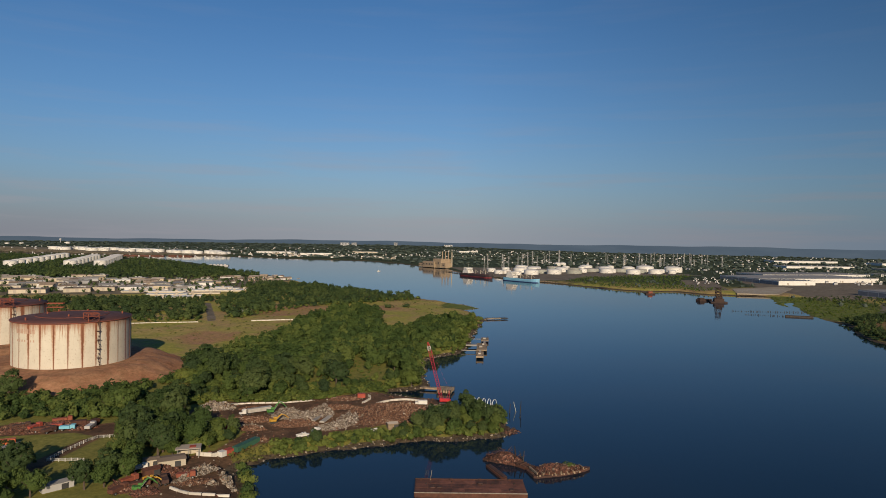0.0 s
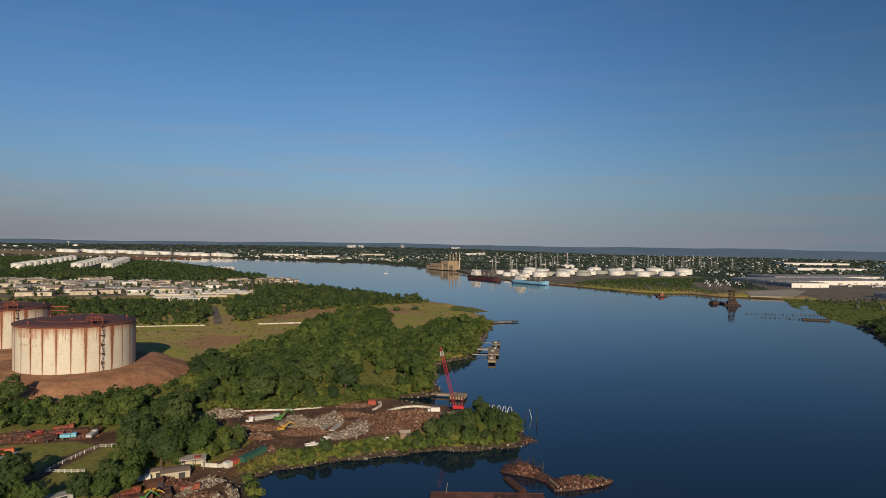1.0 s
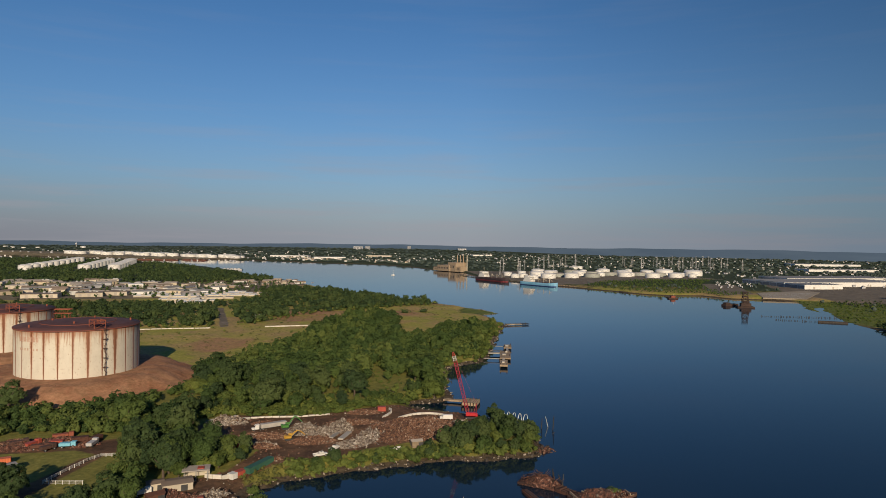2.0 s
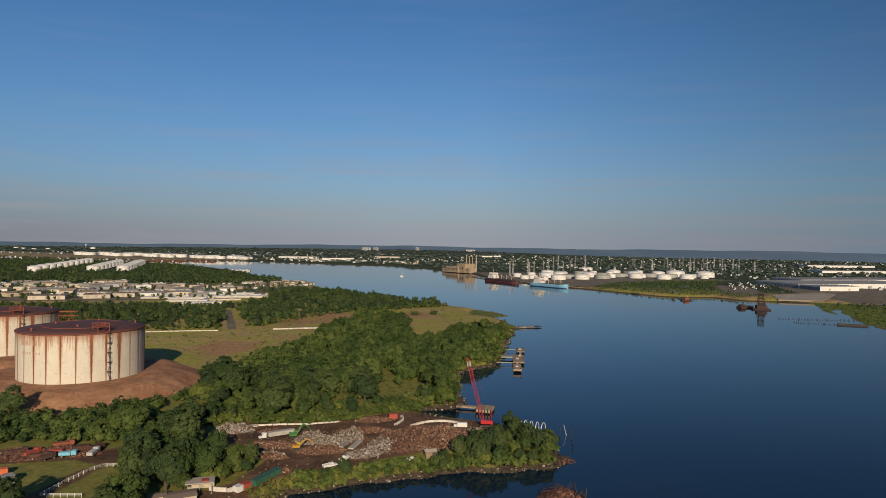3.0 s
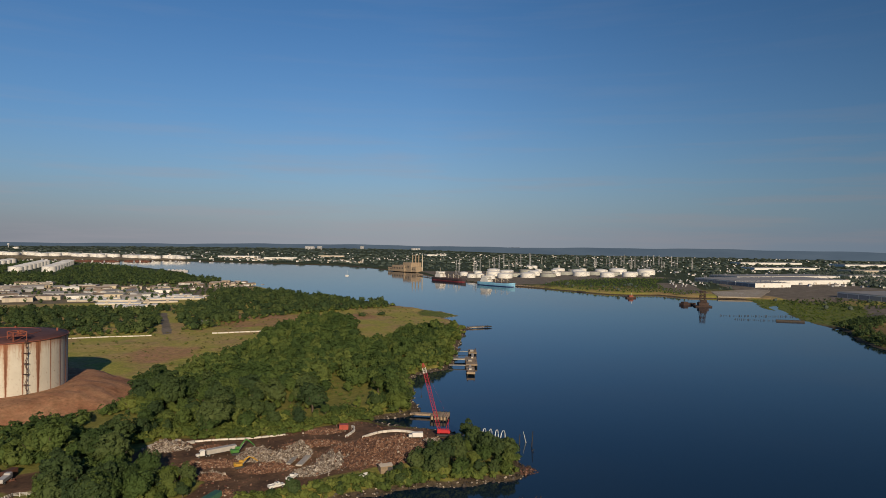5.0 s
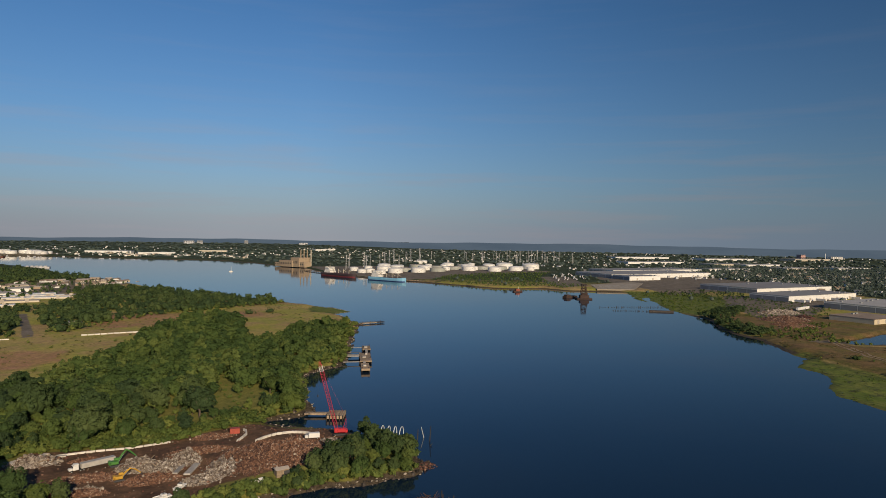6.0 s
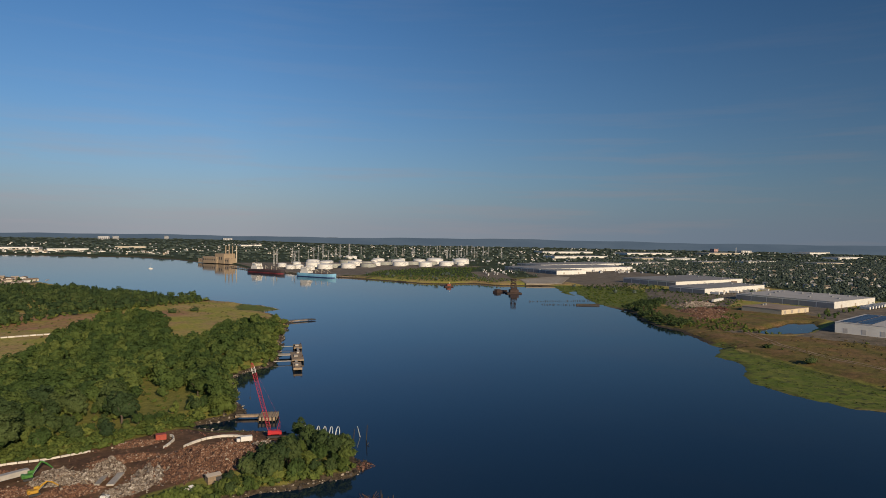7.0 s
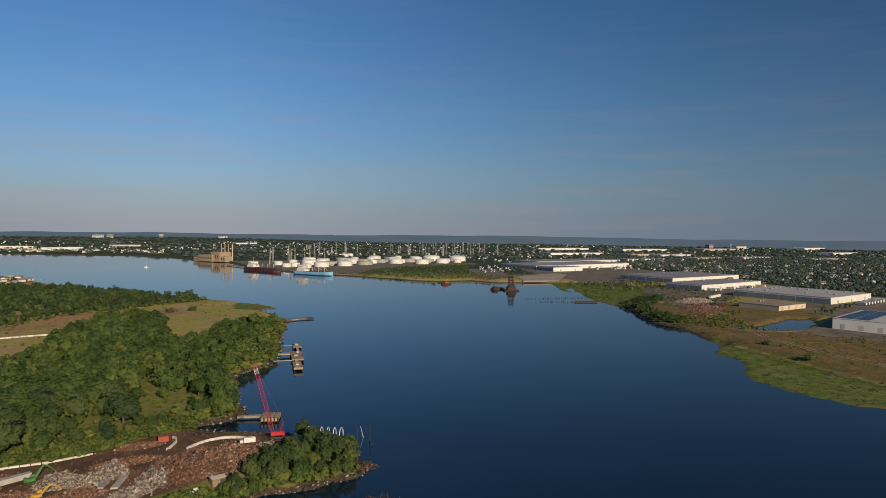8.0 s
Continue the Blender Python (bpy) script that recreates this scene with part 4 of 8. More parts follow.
    for (ax, ay), (bx, by) in zip(cs, cs[1:] + cs[:1]):
        bars.append(("post", (ax, ay, zb), (ax, ay, zt), 0.22))
        bars += [("rail", (ax, ay, zz), (bx, by, zz), 0.18) for zz in (zb + 2.6, zt)]
        bars += [("brace", (ax, ay, zb + 2.6), (bx, by, zt), 0.12), ("brace", (ax, ay, zb), (bx, by, zb + 2.6), 0.12)]
    for nm, p0, p1, rr in bars:
        bm = bmesh.new()
        rod(bm, m @ Vector(p0), m @ Vector(p1), rr, 4)
        part(nm, bm, M_RED_OXIDE, gantry)
    for k in range(7):
        bm = bmesh.new()
        a = a0 + 0.9 * k + 0.35
        rr = r * (0.85 if k % 2 else 0.45)
        disc(bm, rr * math.cos(a), rr * math.sin(a), h + 0.5, h + 2.4 + (k % 2 == 0) * 0.9, 0.45, 8)
        part("vent", bm, M_RED_OXIDE, t)
    if lettered:
        for zz, wide, hi in ((h * 0.78, 1.7, 2.6), (h * 0.60, 1.0, 1.2)):
            for k in range(7):
                aa = math.radians(-118) + k * 0.062
                bm = bmesh.new()
                box(bm, r + 0.0, r + 0.05, -wide * 0.42, wide * 0.42, zz, zz + hi, Matrix.Rotation(aa, 4, "Z"))
                part("letter_bar", bm, M_FADED, t)
    return t


big_tank(*TANKS[0], 9.6, 25.0, "huge white steel tank streaked with rust on a dirt mound", True)
big_tank(*TANKS[1], 9.6, 25.0, "rust-streaked white tank half hidden behind its twin", False)


def pipe_bridge():
    t = thing("pipe_bridge", "red-oxide pipe bridge between the two tanks", "pipe bridge", pose(-274, 452, 4.0, 0, 0, 8) @ Matrix.Diagonal((0.66, 1, 1, 1)))
    for k in range(3):
        bm = bmesh.new()
        for yy in (-1.6, 1.6):
            rod(bm, (k * 7.0 - 7, yy, 0), (k * 7.0 - 7, yy, 27.0), 0.25, 5)
        rod(bm, (k * 7.0 - 7, -1.6, 27.0), (k * 7.0 - 7, 1.6, 27.0), 0.2, 5)
        part("bent", bm, M_RED_OXIDE, t)
    bm = bmesh.new()
    for yy, zz in ((-1.2, 27.2), (0, 27.2), (1.2, 27.2), (-1.6, 30), (1.6, 30)):
        rod(bm, (-9, yy, zz), (9, yy, zz), 0.3, 6)
    for k in range(4):
        rod(bm, (-9 + 4 * k, -1.6, 27.4), (-7 + 4 * k, -1.6, 30), 0.12, 4)
        rod(bm, (-7 + 4 * k, -1.6, 30), (-5 + 4 * k, -1.6, 27.4), 0.12, 4)
    part("pipe_run", bm, M_RED_OXIDE, t)


pipe_bridge()

# ---- vehicles and machines ----
M_RED = surface("red_paint", (0.36, 0.016, 0.022), (0.50, 0.032, 0.038), 0.6, 0.45)
M_PINKRED = surface("crane_red", (0.27, 0.018, 0.036), (0.40, 0.036, 0.058), 0.6, 0.5)
M_GREEN = surface("lime_green_paint", (0.045, 0.145, 0.028), (0.08, 0.22, 0.045), 0.6, 0.45)
M_YELLOW = surface("yellow_paint", (0.36, 0.20, 0.02), (0.52, 0.30, 0.035), 0.6, 0.5)
M_ORANGE = surface("orange_red_container", (0.42, 0.10, 0.035), (0.58, 0.16, 0.06), 0.5, 0.6)
M_TEAL = surface("green_container", (0.022, 0.075, 0.048), (0.042, 0.12, 0.075), 0.5, 0.6)
M_BLUE = surface("pale_blue_paint", (0.12, 0.36, 0.48), (0.22, 0.50, 0.62), 0.6, 0.5)
M_DARK = surface("dark_metal", (0.02, 0.02, 0.022), (0.05, 0.05, 0.05), 0.8, 0.6)


def place(x, y, turn, up=0.0):
    return pose(x, y, lie(x, y) + up, 0, 0, turn)


def add_wheels(t, spots, r, w=0.35):
    for x, y in spots:
        bm = bmesh.new()
        rod(bm, (x, y - w / 2, r), (x, y + w / 2, r), r, 12)
        wh = part("wheel", bm, M_TYRE, t)
        bm = bmesh.new()
        rod(bm, (x, y - w / 2 - 0.02, r), (x, y + w / 2 + 0.02, r), r * 0.5, 10)
        part("rim", bm, M_STEEL, wh)


def tractor_trailer(m):
    t = thing("semi_truck", "white articulated lorry with a long silver tipper trailer", "truck", m)
    bm = bmesh.new()
    box(bm, 5.9, 8.0, -1.2, 1.2, 0.9, 3.1, None, 0.2)
    box(bm, 8.0, 9.4, -1.0, 1.0, 0.9, 2.0, None, 0.25)
    box(bm, 5.7, 7.6, -1.15, 1.15, 3.1, 3.7, None, 0.2)
    part("cab", bm, M_WHITE, t)
    bm = bmesh.new()
    box(bm, 7.98, 8.05, -1.0, 1.0, 2.1, 2.9)
    part("windscreen", bm, M_GLASS_DARK, t)
    bm = bmesh.new()
    box(bm, -8.0, 8.0, -0.5, 0.5, 0.7, 1.0)
    part("chassis", bm, M_DARK, t)
    bm = bmesh.new()
    box(bm, -7.8, 5.0, -1.25, 1.25, 1.1, 3.5, None, 0.12)
    alu = surface("dull_aluminium", (0.40, 0.37, 0.33), (0.58, 0.55, 0.50), 0.4, 0.5, 0.3)
    trailer = part("trailer", bm, alu, t)
    for k in range(12):
        bm = bmesh.new()
        box(bm, -7.4 + k, -7.25 + k, -1.33, 1.33, 1.2, 3.4)
        part("rib", bm, alu, trailer)
    add_wheels(t, [(x, y) for x in (8.6, 5.4, 4.2, -5.4, -6.6) for y in (-1.1, 1.1)], 0.5)


def box_truck(m):
    t = thing("box_truck", "white box lorry parked by the barriers", "truck", m)
    bm = bmesh.new()
    box(bm, 2.4, 4.4, -1.1, 1.1, 0.8, 2.5, None, 0.2)
    part("cab", bm, M_WHITE, t)
    bm = bmesh.new()
    box(bm, 4.35, 4.42, -0.9, 0.9, 1.6, 2.3)
    part("windscreen", bm, M_GLASS_DARK, t)
    bm = bmesh.new()
    box(bm, -4.2, 2.2, -1.3, 1.3, 0.9, 3.6, None, 0.08)
    part("cargo_box", bm, M_WHITE, t)
    add_wheels(t, [(x, y) for x in (3.5, -2.8) for y in (-1.05, 1.05)], 0.5)


def pickup(m, label):
    t = thing("pickup_truck", label, "pickup truck", m, "white pickups")
    bm = bmesh.new()
    box(bm, -2.7, 2.7, -0.95, 0.95, 0.5, 1.1, None, 0.15)
    box(bm, -0.5, 1.3, -0.85, 0.85, 1.1, 1.85, None, 0.25)
    for yy in (-0.9, 0.9):
        box(bm, -2.7, -0.5, yy - 0.06, yy + 0.06, 1.1, 1.35)
    box(bm, -2.7, -2.6, -0.9, 0.9, 1.1, 1.35)
    part("body", bm, M_WHITE, t)
    bm = bmesh.new()
    box(bm, 1.12, 1.2, -0.75, 0.75, 1.2, 1.7, Matrix.Rotation(-0.3, 4, "Y") @ Matrix.Translation((-0.45, 0, 0.35)))
    part("windscreen", bm, M_GLASS_DARK, t)
    add_wheels(t, [(x, y) for x in (1.8, -1.8) for y in (-0.85, 0.85)], 0.42, 0.28)


def excavator(m, paint, label, reach):
    t = thing("excavator", label, "excavator", m, "demolition machines")
    for yy in (-1.3, 1.3):
        bm = bmesh.new()
        box(bm, -2.1, 2.1, yy - 0.35, yy + 0.35, 0.0, 0.95, None, 0.3)
        part("track", bm, M_DARK, t)
    bm = bmesh.new()
    box(bm, -2.3, 1.2, -1.4, 1.4, 1.1, 2.3, None, 0.2)
    box(bm, -2.5, -1.3, -1.4, 1.4, 1.1, 2.6, None, 0.3)
    part("house", bm, paint, t)
    bm = bmesh.new()
    box(bm, -0.2, 1.5, 0.4, 1.4, 2.3, 3.2, None, 0.15)
    cab = part("cab", bm, paint, t)
    bm = bmesh.new()
    box(bm, 1.46, 1.54, 0.5, 1.3, 1.9, 3.1)
    part("window", bm, M_GLASS_DARK, cab)
    el = Vector((4.2, 0, reach))
    tip = Vector((8.0, 0, reach * 0.45))
    for nm, a, b, wa in (("boom", Vector((1.0, 0, 1.8)), el, 0.42), ("stick", el + Vector((-0.5, 0, 0.3)), tip, 0.3)):
        bm = bmesh.new()
        rod(bm, a, a.lerp(b, 0.5) + Vector((0, 0, 0.4)), wa * 0.8, 4, wa)
        rod(bm, a.lerp(b, 0.5) + Vector((0, 0, 0.4)), b, wa, 4, wa * 0.7)
        part(nm, bm, paint, t)
    bm = bmesh.new()
    rod(bm, (1.2, 0, 1.5), (3.2, 0, reach * 0.75), 0.12, 6)
    rod(bm, (3.4, 0, reach + 0.6), (5.4, 0, reach * 0.95), 0.12, 6)
    part("hydraulic_ram", bm, M_STEEL, t)
    bm = bmesh.new()
    for k in (-0.5, 0.0, 0.5):
        rod(bm, tip + Vector((0, k, 0)), tip + Vector((0.7, k, -0.9)), 0.16, 5, 0.08)
        rod(bm, tip + Vector((0.7, k, -0.9)), tip + Vector((0.0, k, -1.5)), 0.14, 5, 0.05)
    part("grapple", bm, M_DARK, t)


def crawler_crane(m):
    t = thing("crawler_crane", "red crawler crane with a tall lattice boom", "crane", m)
    for yy in (-2.2, 2.2):
        bm = bmesh.new()
        box(bm, -3.4, 3.4, yy - 0.55, yy + 0.55, 0, 1.2, None, 0.4)
        part("track", bm, M_DARK, t)
    bm = bmesh.new()
    box(bm, -3.2, 1.8, -1.5, 1.5, 1.4, 3.4, None, 0.4)
    box(bm, -3.9, -2.4, -1.6, 1.6, 1.3, 2.8, None, 0.3)
    part("machine_house", bm, M_RED, t)
    bm = bmesh.new()
    box(bm, 1.2, 3.0, 0.7, 1.8, 1.5, 3.8, None, 0.2)
    cab = part("cab", bm, M_RED, t)
    bm = bmesh.new()
    box(bm, 2.96, 3.04, 0.85, 1.65, 2.3, 3.5)
    part("window", bm, M_GLASS_DARK, cab)
    foot, top = Vector((1.6, 0, 2.0)), Vector((11.0, 0, 38.0))
    d = (top - foot).normalized()
    side = Vector((0, 1, 0))
    nrm = d.cross(side)
    L = (top - foot).length

    def at(k, a, b):
        w = 0.85 * min(1, k / 3.5 + 0.25, (L - k) / 3.5 + 0.25)
        return foot + d * k + side * a * w + nrm * b * w

    for k0, k1, mt, lab in ((0, L - 5.2, M_PINKRED, ""), (L - 5.2, L - 2.4, M_WHITE, "white-painted boom section"), (L - 2.4, L, M_RED, "")):
        bm = bmesh.new()
        n = max(2, round((k1 - k0) / 1.5))
        ks = [k0 + (k1 - k0) * i / n for i in range(n + 1)]
        for ka, kb in zip(ks, ks[1:]):
            for a, b in ((-1, -1), (1, -1), (1, 1), (-1, 1)):
                rod(bm, at(ka, a, b), at(kb, a, b), 0.085, 4)
            for (a, b), (c, e) in (((-1, -1), (1, -1)), ((1, -1), (1, 1)), ((1, 1), (-1, 1)), ((-1, 1), (-1, -1))):
                rod(bm, at(ka, a, b), at(kb, c, e), 0.05, 4)
                rod(bm, at(ka, a, b), at(ka, c, e), 0.045, 4)
        part("boom_section", bm, mt, t, lab)
    mast = Vector((-3.0, 0, 8.5))
    for yy in (-0.9, 0.9):
        head = mast + Vector((0, yy * 0.4, 0))
        bm = bmesh.new()
        rod(bm, (-1.5, yy, 3.3), head, 0.12, 4)
        rod(bm, (-3.0, yy, 3.3), head, 0.09, 4)
        part("mast", bm, M_PINKRED, t)
        bm = bmesh.new()
        rod(bm, head, top + Vector((0, yy * 0.3, 0)), 0.012, 3)
        part("stay", bm, M_PINKRED, t)
    bm = bmesh.new()
    rod(bm, top, top + Vector((0.5, 0, -17)), 0.05, 3)
    rod(bm, top + Vector((0.5, 0, -17)), top + Vector((0.5, 0, -18.3)), 0.3, 6)
    part("hook_cable", bm, M_DARK, t)


tractor_trailer(place(-83.6, 290.5, 214) @ Matrix.Diagonal((0.86, 0.86, 0.72, 1)))
box_truck(place(-9.2, 308.5, 184) @ Matrix.Scale(0.68, 4))
pickup(place(-55.4, 257.5, 35), "white pickup truck on the dark yard dirt")
pickup(place(-51.7, 265.5, 70), "white pickup truck facing the rubble heaps")
excavator(place(-77.0, 290.5, 25) @ Matrix.Scale(0.86, 4), M_GREEN, "lime green excavator reaching over the rubble", 6.2)
excavator(place(-72, 276.0, 20) @ Matrix.Scale(0.8, 4), M_YELLOW, "yellow excavator among scrap heaps", 4.6)
excavator(place(-94.5, 207.0, 340) @ Matrix.Scale(0.8, 4), M_YELLOW, "yellow excavator beside the repair sheds", 3.0)
excavator(place(-95.0, 200.5, 20) @ Matrix.Scale(0.72, 4), M_GREEN, "lime green excavator arm by the lower yard", 5.5)
crawler_crane(place(2.0, 311.5, 176) @ Matrix.Scale(0.79, 4))


# ---- containers, barriers and heaps in the scrapyard ----
def container(m, mat, label, l=6.1, h=2.6, group="shipping containers"):
    t = thing("shipping_container", label, "container", m, group)
    bm = bmesh.new()
    n = int(l / 0.45)
    xs = [-l / 2 + l * k / (2 * n) for k in range(2 * n + 1)]
    line = [(x, -1.2 - 0.07 * (k // 1 % 2)) for k, x in enumerate(xs)] + [(x, 1.2 + 0.07 * (k % 2)) for k, x in reversed(list(enumerate(xs)))]
    low, top = [[bm.verts.new((x, y, z)) for x, y in line] for z in (0.1, h)]
    bm.faces.new(low[::-1])
    bm.faces.new(top)
    for k in range(len(line)):
        j = (k + 1) % len(line)
        bm.faces.new((low[k], low[j], top[j], top[k]))
    part("body", bm, mat, t)
    for yy in (-0.6, 0.6):
        bm = bmesh.new()
        box(bm, l / 2, l / 2 + 0.05, yy - 0.56, yy + 0.56, 0.2, h - 0.12, None, 0.02)
        for q in (-0.2, 0.2):
            rod(bm, (l / 2 + 0.07, yy + q, 0.3), (l / 2 + 0.07, yy + q, h - 0.2), 0.03, 4)
        part("door", bm, mat, t)


container(place(-40, 322, 8), M_BRICKRED, "small red container by the curved barrier", 3.8, 2.2)
container(place(-74.3, 244.5, 69), M_TEAL, "long dark green container beside the lower lane", 13.4, 2.1)
container(place(-78.8, 238.0, 62), M_BRICKRED, "faded red container end by the lane", 3.4, 2.2)
container(place(-80.6, 235.4, 62), M_WHITE, "small white container beside a red one", 2.4, 2.0)
container(place(-165.0, 242, 30), M_ORANGE, "orange-red container at the junk lot", 6.0, 2.3)
container(place(-152.5, 268.5, 25), M_RUST, "rust-brown container among scrap vehicles", 6.0, 2.2)
container(place(-147.0, 270.0, 80), M_RUST, "rusty brown container at the lot's end", 5.0, 2.2)
container(place(-158.9, 264.0, 12), M_BRICKRED, "faded red container in the junk row", 4.6, 2.0)


def block_row(pts, label, each=2.4, high=1.1, gap=0.05, mat=None):
    """A row of concrete blocks laid end to end along a bending line."""
    t = thing("barrier_row", label, "barrier", group="concrete barriers")
    P = [Vector((x, y)) for x, y in pts]
    line = []
    for a, b in zip(P, P[1:]):
        n = max(1, round((b - a).length / 0.4))
        line += [a.lerp(b, i / n) for i in range(n)]
    acc, last = 0, line[0]
    me = None
    for i, p in enumerate(line[1:], 1):
        acc += (p - line[i - 1]).length
        if acc >= each + gap:
            c, d = (last + p) / 2, (p - last)
            m = pose(c.x, c.y, lie(c.x, c.y) - 0.05, 0, 0, math.degrees(math.atan2(d.y, d.x)) + random.uniform(-3, 3))
            if me is None:
                bm = bmesh.new()
                vs = box(bm, -each / 2, each / 2, -0.35, 0.35, 0, high)
                for v in bm.verts:
                    if v.co.z > 0.5:
                        v.co.y *= 0.7
                ob = part("block", bm, mat or M_BARRIER, t)
                me = ob.data
            else:
                ob = new("block", me)
                ob.parent = t
            ob.matrix_basis = m
            acc, last = 0, p


block_row([(-31, 309), (-28, 313), (-24, 316.5), (-18, 318), (-12, 316.5), (-8, 313)], "curved row of pale concrete barriers round the heap", 2.0, 0.95)
block_row([(-38, 310), (-36.5, 314), (-35.2, 319), (-35.6, 324), (-38, 327)], "short curved row of concrete barriers", 2.0, 0.95)
block_row([(-100, 304), (-88, 308), (-76, 310), (-60, 315)], "straight pale concrete wall along the wood's edge", 3.0, 0.7)
block_row([(-89.5, 234), (-84, 232.4), (-80.5, 236), (-78, 241)], "low cream retaining wall along the lower lane", 3.0, 1.4)
block_row([(-86, 203), (-80, 199), (-70, 198), (-62, 199)], "pale timber kerb of the lower yard", 4.0, 0.8)


def chunk_mesh(name, seed, mat):
    """A broken piece: a cube with knocked corners."""
    rng = np.random.default_rng(seed)
    bm = bmesh.new()
    bmesh.ops.create_icosphere(bm, subdivisions=1, radius=0.5)
    k = rng.uniform(0.5, 1.4, 3)
    for v in bm.verts:
        v.co = Vector([c * q * rng.uniform(0.75, 1.25) for c, q in zip(v.co, k)])
    me = bpy.data.meshes.new(name)
    bm.to_mesh(me)
    bm.free()
    me.materials.append(mat)
    return me


def stick_mesh(name, mat):
    bm = bmesh.new()
    box(bm, -1.4, 1.4, -0.12, 0.12, -0.08, 0.08)
    me = bpy.data.meshes.new(name)
    bm.to_mesh(me)
    bm.free()
    me.materials.append(mat)
    return me


CHUNKS = {k: [chunk_mesh("chunk", 60 + i, m) for i in range(4)] for k, m in (("rubble", M_RUBBLE), ("debris", M_DEBRIS), ("rust", M_RUST), ("drift", M_WOOD_WET))}
STICKS = {"rubble": stick_mesh("plank", M_WOOD_OLD), "debris": stick_mesh("plank", M_DEBRIS), "rust": stick_mesh("plank", M_RUST), "drift": stick_mesh("plank", M_RUST_DARK)}


def heap(x, y, rx, ry, h, turn, kind, label, pieces, size, seed, z=None):
    """A heap: an uneven mound with loose broken pieces over it."""
    rng = np.random.default_rng(seed)
    base = lie(x, y) if z is None else z
    t = thing("debris_heap" if kind != "rubble" else "rubble_heap", label, "heap", pose(x, y, base, 0, 0, turn), "scrapyard heaps")
    a = rng.uniform(0, 6.28, 6)

    def top(u, v):
        d = math.hypot(u, v)
        k = max(0.0, 1 - d * d)
        return 1.2 * h * k ** 0.95 * (0.75 + 0.25 * math.sin(5 * u + a[0]) * math.cos(6 * v + a[1]) + 0.16 * math.sin(13 * u + a[2] + 9 * v) + 0.1 * math.cos(21 * v + a[3] - 8 * u)) - 0.35

    n = int(min(64, max(26, max(rx, ry) * 3.6)))
    bm = bmesh.new()
    g = [[bm.verts.new((rx * u + rng.normal(0, 0.08), ry * v + rng.normal(0, 0.08), top(u, v) + rng.normal(0, 0.15 * h ** 0.5))) for u in np.linspace(-1, 1, n)] for v in np.linspace(-1, 1, n)]
    for j in range(n - 1):
        for i in range(n - 1):
            if max(q.co.z for q in (g[j][i], g[j][i + 1], g[j + 1][i], g[j + 1][i + 1])) > -0.3:
                bm.faces.new((g[j][i], g[j][i + 1], g[j + 1][i + 1], g[j + 1][i]))
    for v in [v for v in bm.verts if not v.link_faces]:
        bm.verts.remove(v)
    part("mound", bm, {"rubble": M_CRUSHED, "debris": M_WASTE, "rust": M_SCRAP, "drift": M_SCRAP}[kind], t)
    for i in range(round(pieces * (0.95 if kind == "rubble" else 0.8))):
        stuff = kind
        if rng.uniform() < 0.22:
            stuff = "rubble" if kind == "debris" else "debris"
        r, q = math.sqrt(rng.uniform(0, 1)) * 1.03, rng.uniform(0, 6.28)
        u, v = r * math.cos(q), r * math.sin(q)
        ob = new("piece", STICKS[stuff] if rng.uniform() < 0.3 else CHUNKS[stuff][int(rng.integers(4))])
        ob.parent = t
        s = size * 0.7 * rng.uniform(0.4, 1.5)
        ob.matrix_basis = Matrix.LocRotScale((rx * u, ry * v, max(top(u, v), -0.1) + 0.15 * s), Euler(rng.uniform(-0.6, 0.6, 2).tolist() + [rng.uniform(0, 6.28)]), (s, s, s))


heap(-18, 292, 18, 15, 4.2, 10, "debris", "broad heap of brown mixed demolition debris", 150, 1.1, 1)
heap(-33, 289, 13, 12, 3.6, 60, "debris", "brown debris heap flecked with pale rubble", 90, 1.0, 2)
heap(-39, 284, 7, 9, 3.0, -20, "rubble", "grey and brown rubble heap", 80, 0.9, 3)
heap(-27, 301, 13, 6, 2.4, 15, "debris", "long brown debris heap behind the barriers", 90, 1.0, 19)
heap(-50, 302, 12, 5, 1.5, 12, "debris", "low spread of brown rubbish over the yard", 80, 0.9, 20)
heap(-84, 279, 11, 5, 1.6, 8, "debris", "low brown sprawl of broken timber", 80, 0.9, 21)
heap(-8, 288, 10, 9, 3.0, 40, "debris", "brown heap of demolition waste by the shrubs", 80, 1.0, 22)
heap(-46, 273, 9, 5, 1.8, 30, "rubble", "mixed pale rubble among scrap timber", 70, 0.9, 23)
heap(-69, 288, 8, 6, 3.6, 20, "rubble", "steep heap of pale concrete rubble", 90, 1.0, 4)
heap(-60, 286, 7, 5, 3.2, 0, "rubble", "grey concrete rubble heap", 70, 1.0, 5)
heap(-54, 291, 6, 5, 4.4, 30, "rubble", "tall pale heap of crushed concrete", 60, 1.0, 6)
heap(-63, 275, 11, 5, 2.0, 15, "debris", "low sprawl of splintered timber and scrap", 90, 0.9, 7)
heap(-105, 297, 9, 6, 2.8, 15, "rubble", "heap of white concrete slabs by the trees", 70, 1.4, 8)
heap(-96, 264, 6, 3, 1.6, 10, "rubble", "small heap of white broken slabs", 30, 1.2, 9)
heap(-79, 266, 7, 3, 1.6, 0, "debris", "row of torn metal and rags", 50, 0.9, 10)
heap(-89, 215, 5, 3, 1.8, 15, "rust", "red-brown scrap machinery by the sheds", 60, 1.2, 27)
heap(-95, 219, 4, 2.5, 1.6, 60, "rust", "crushed rust-red metal beside the shed", 50, 1.1, 28)
heap(-80, 208, 6, 3, 1.0, 20, "debris", "dark trampled waste in the lower yard", 60, 0.9, 29)
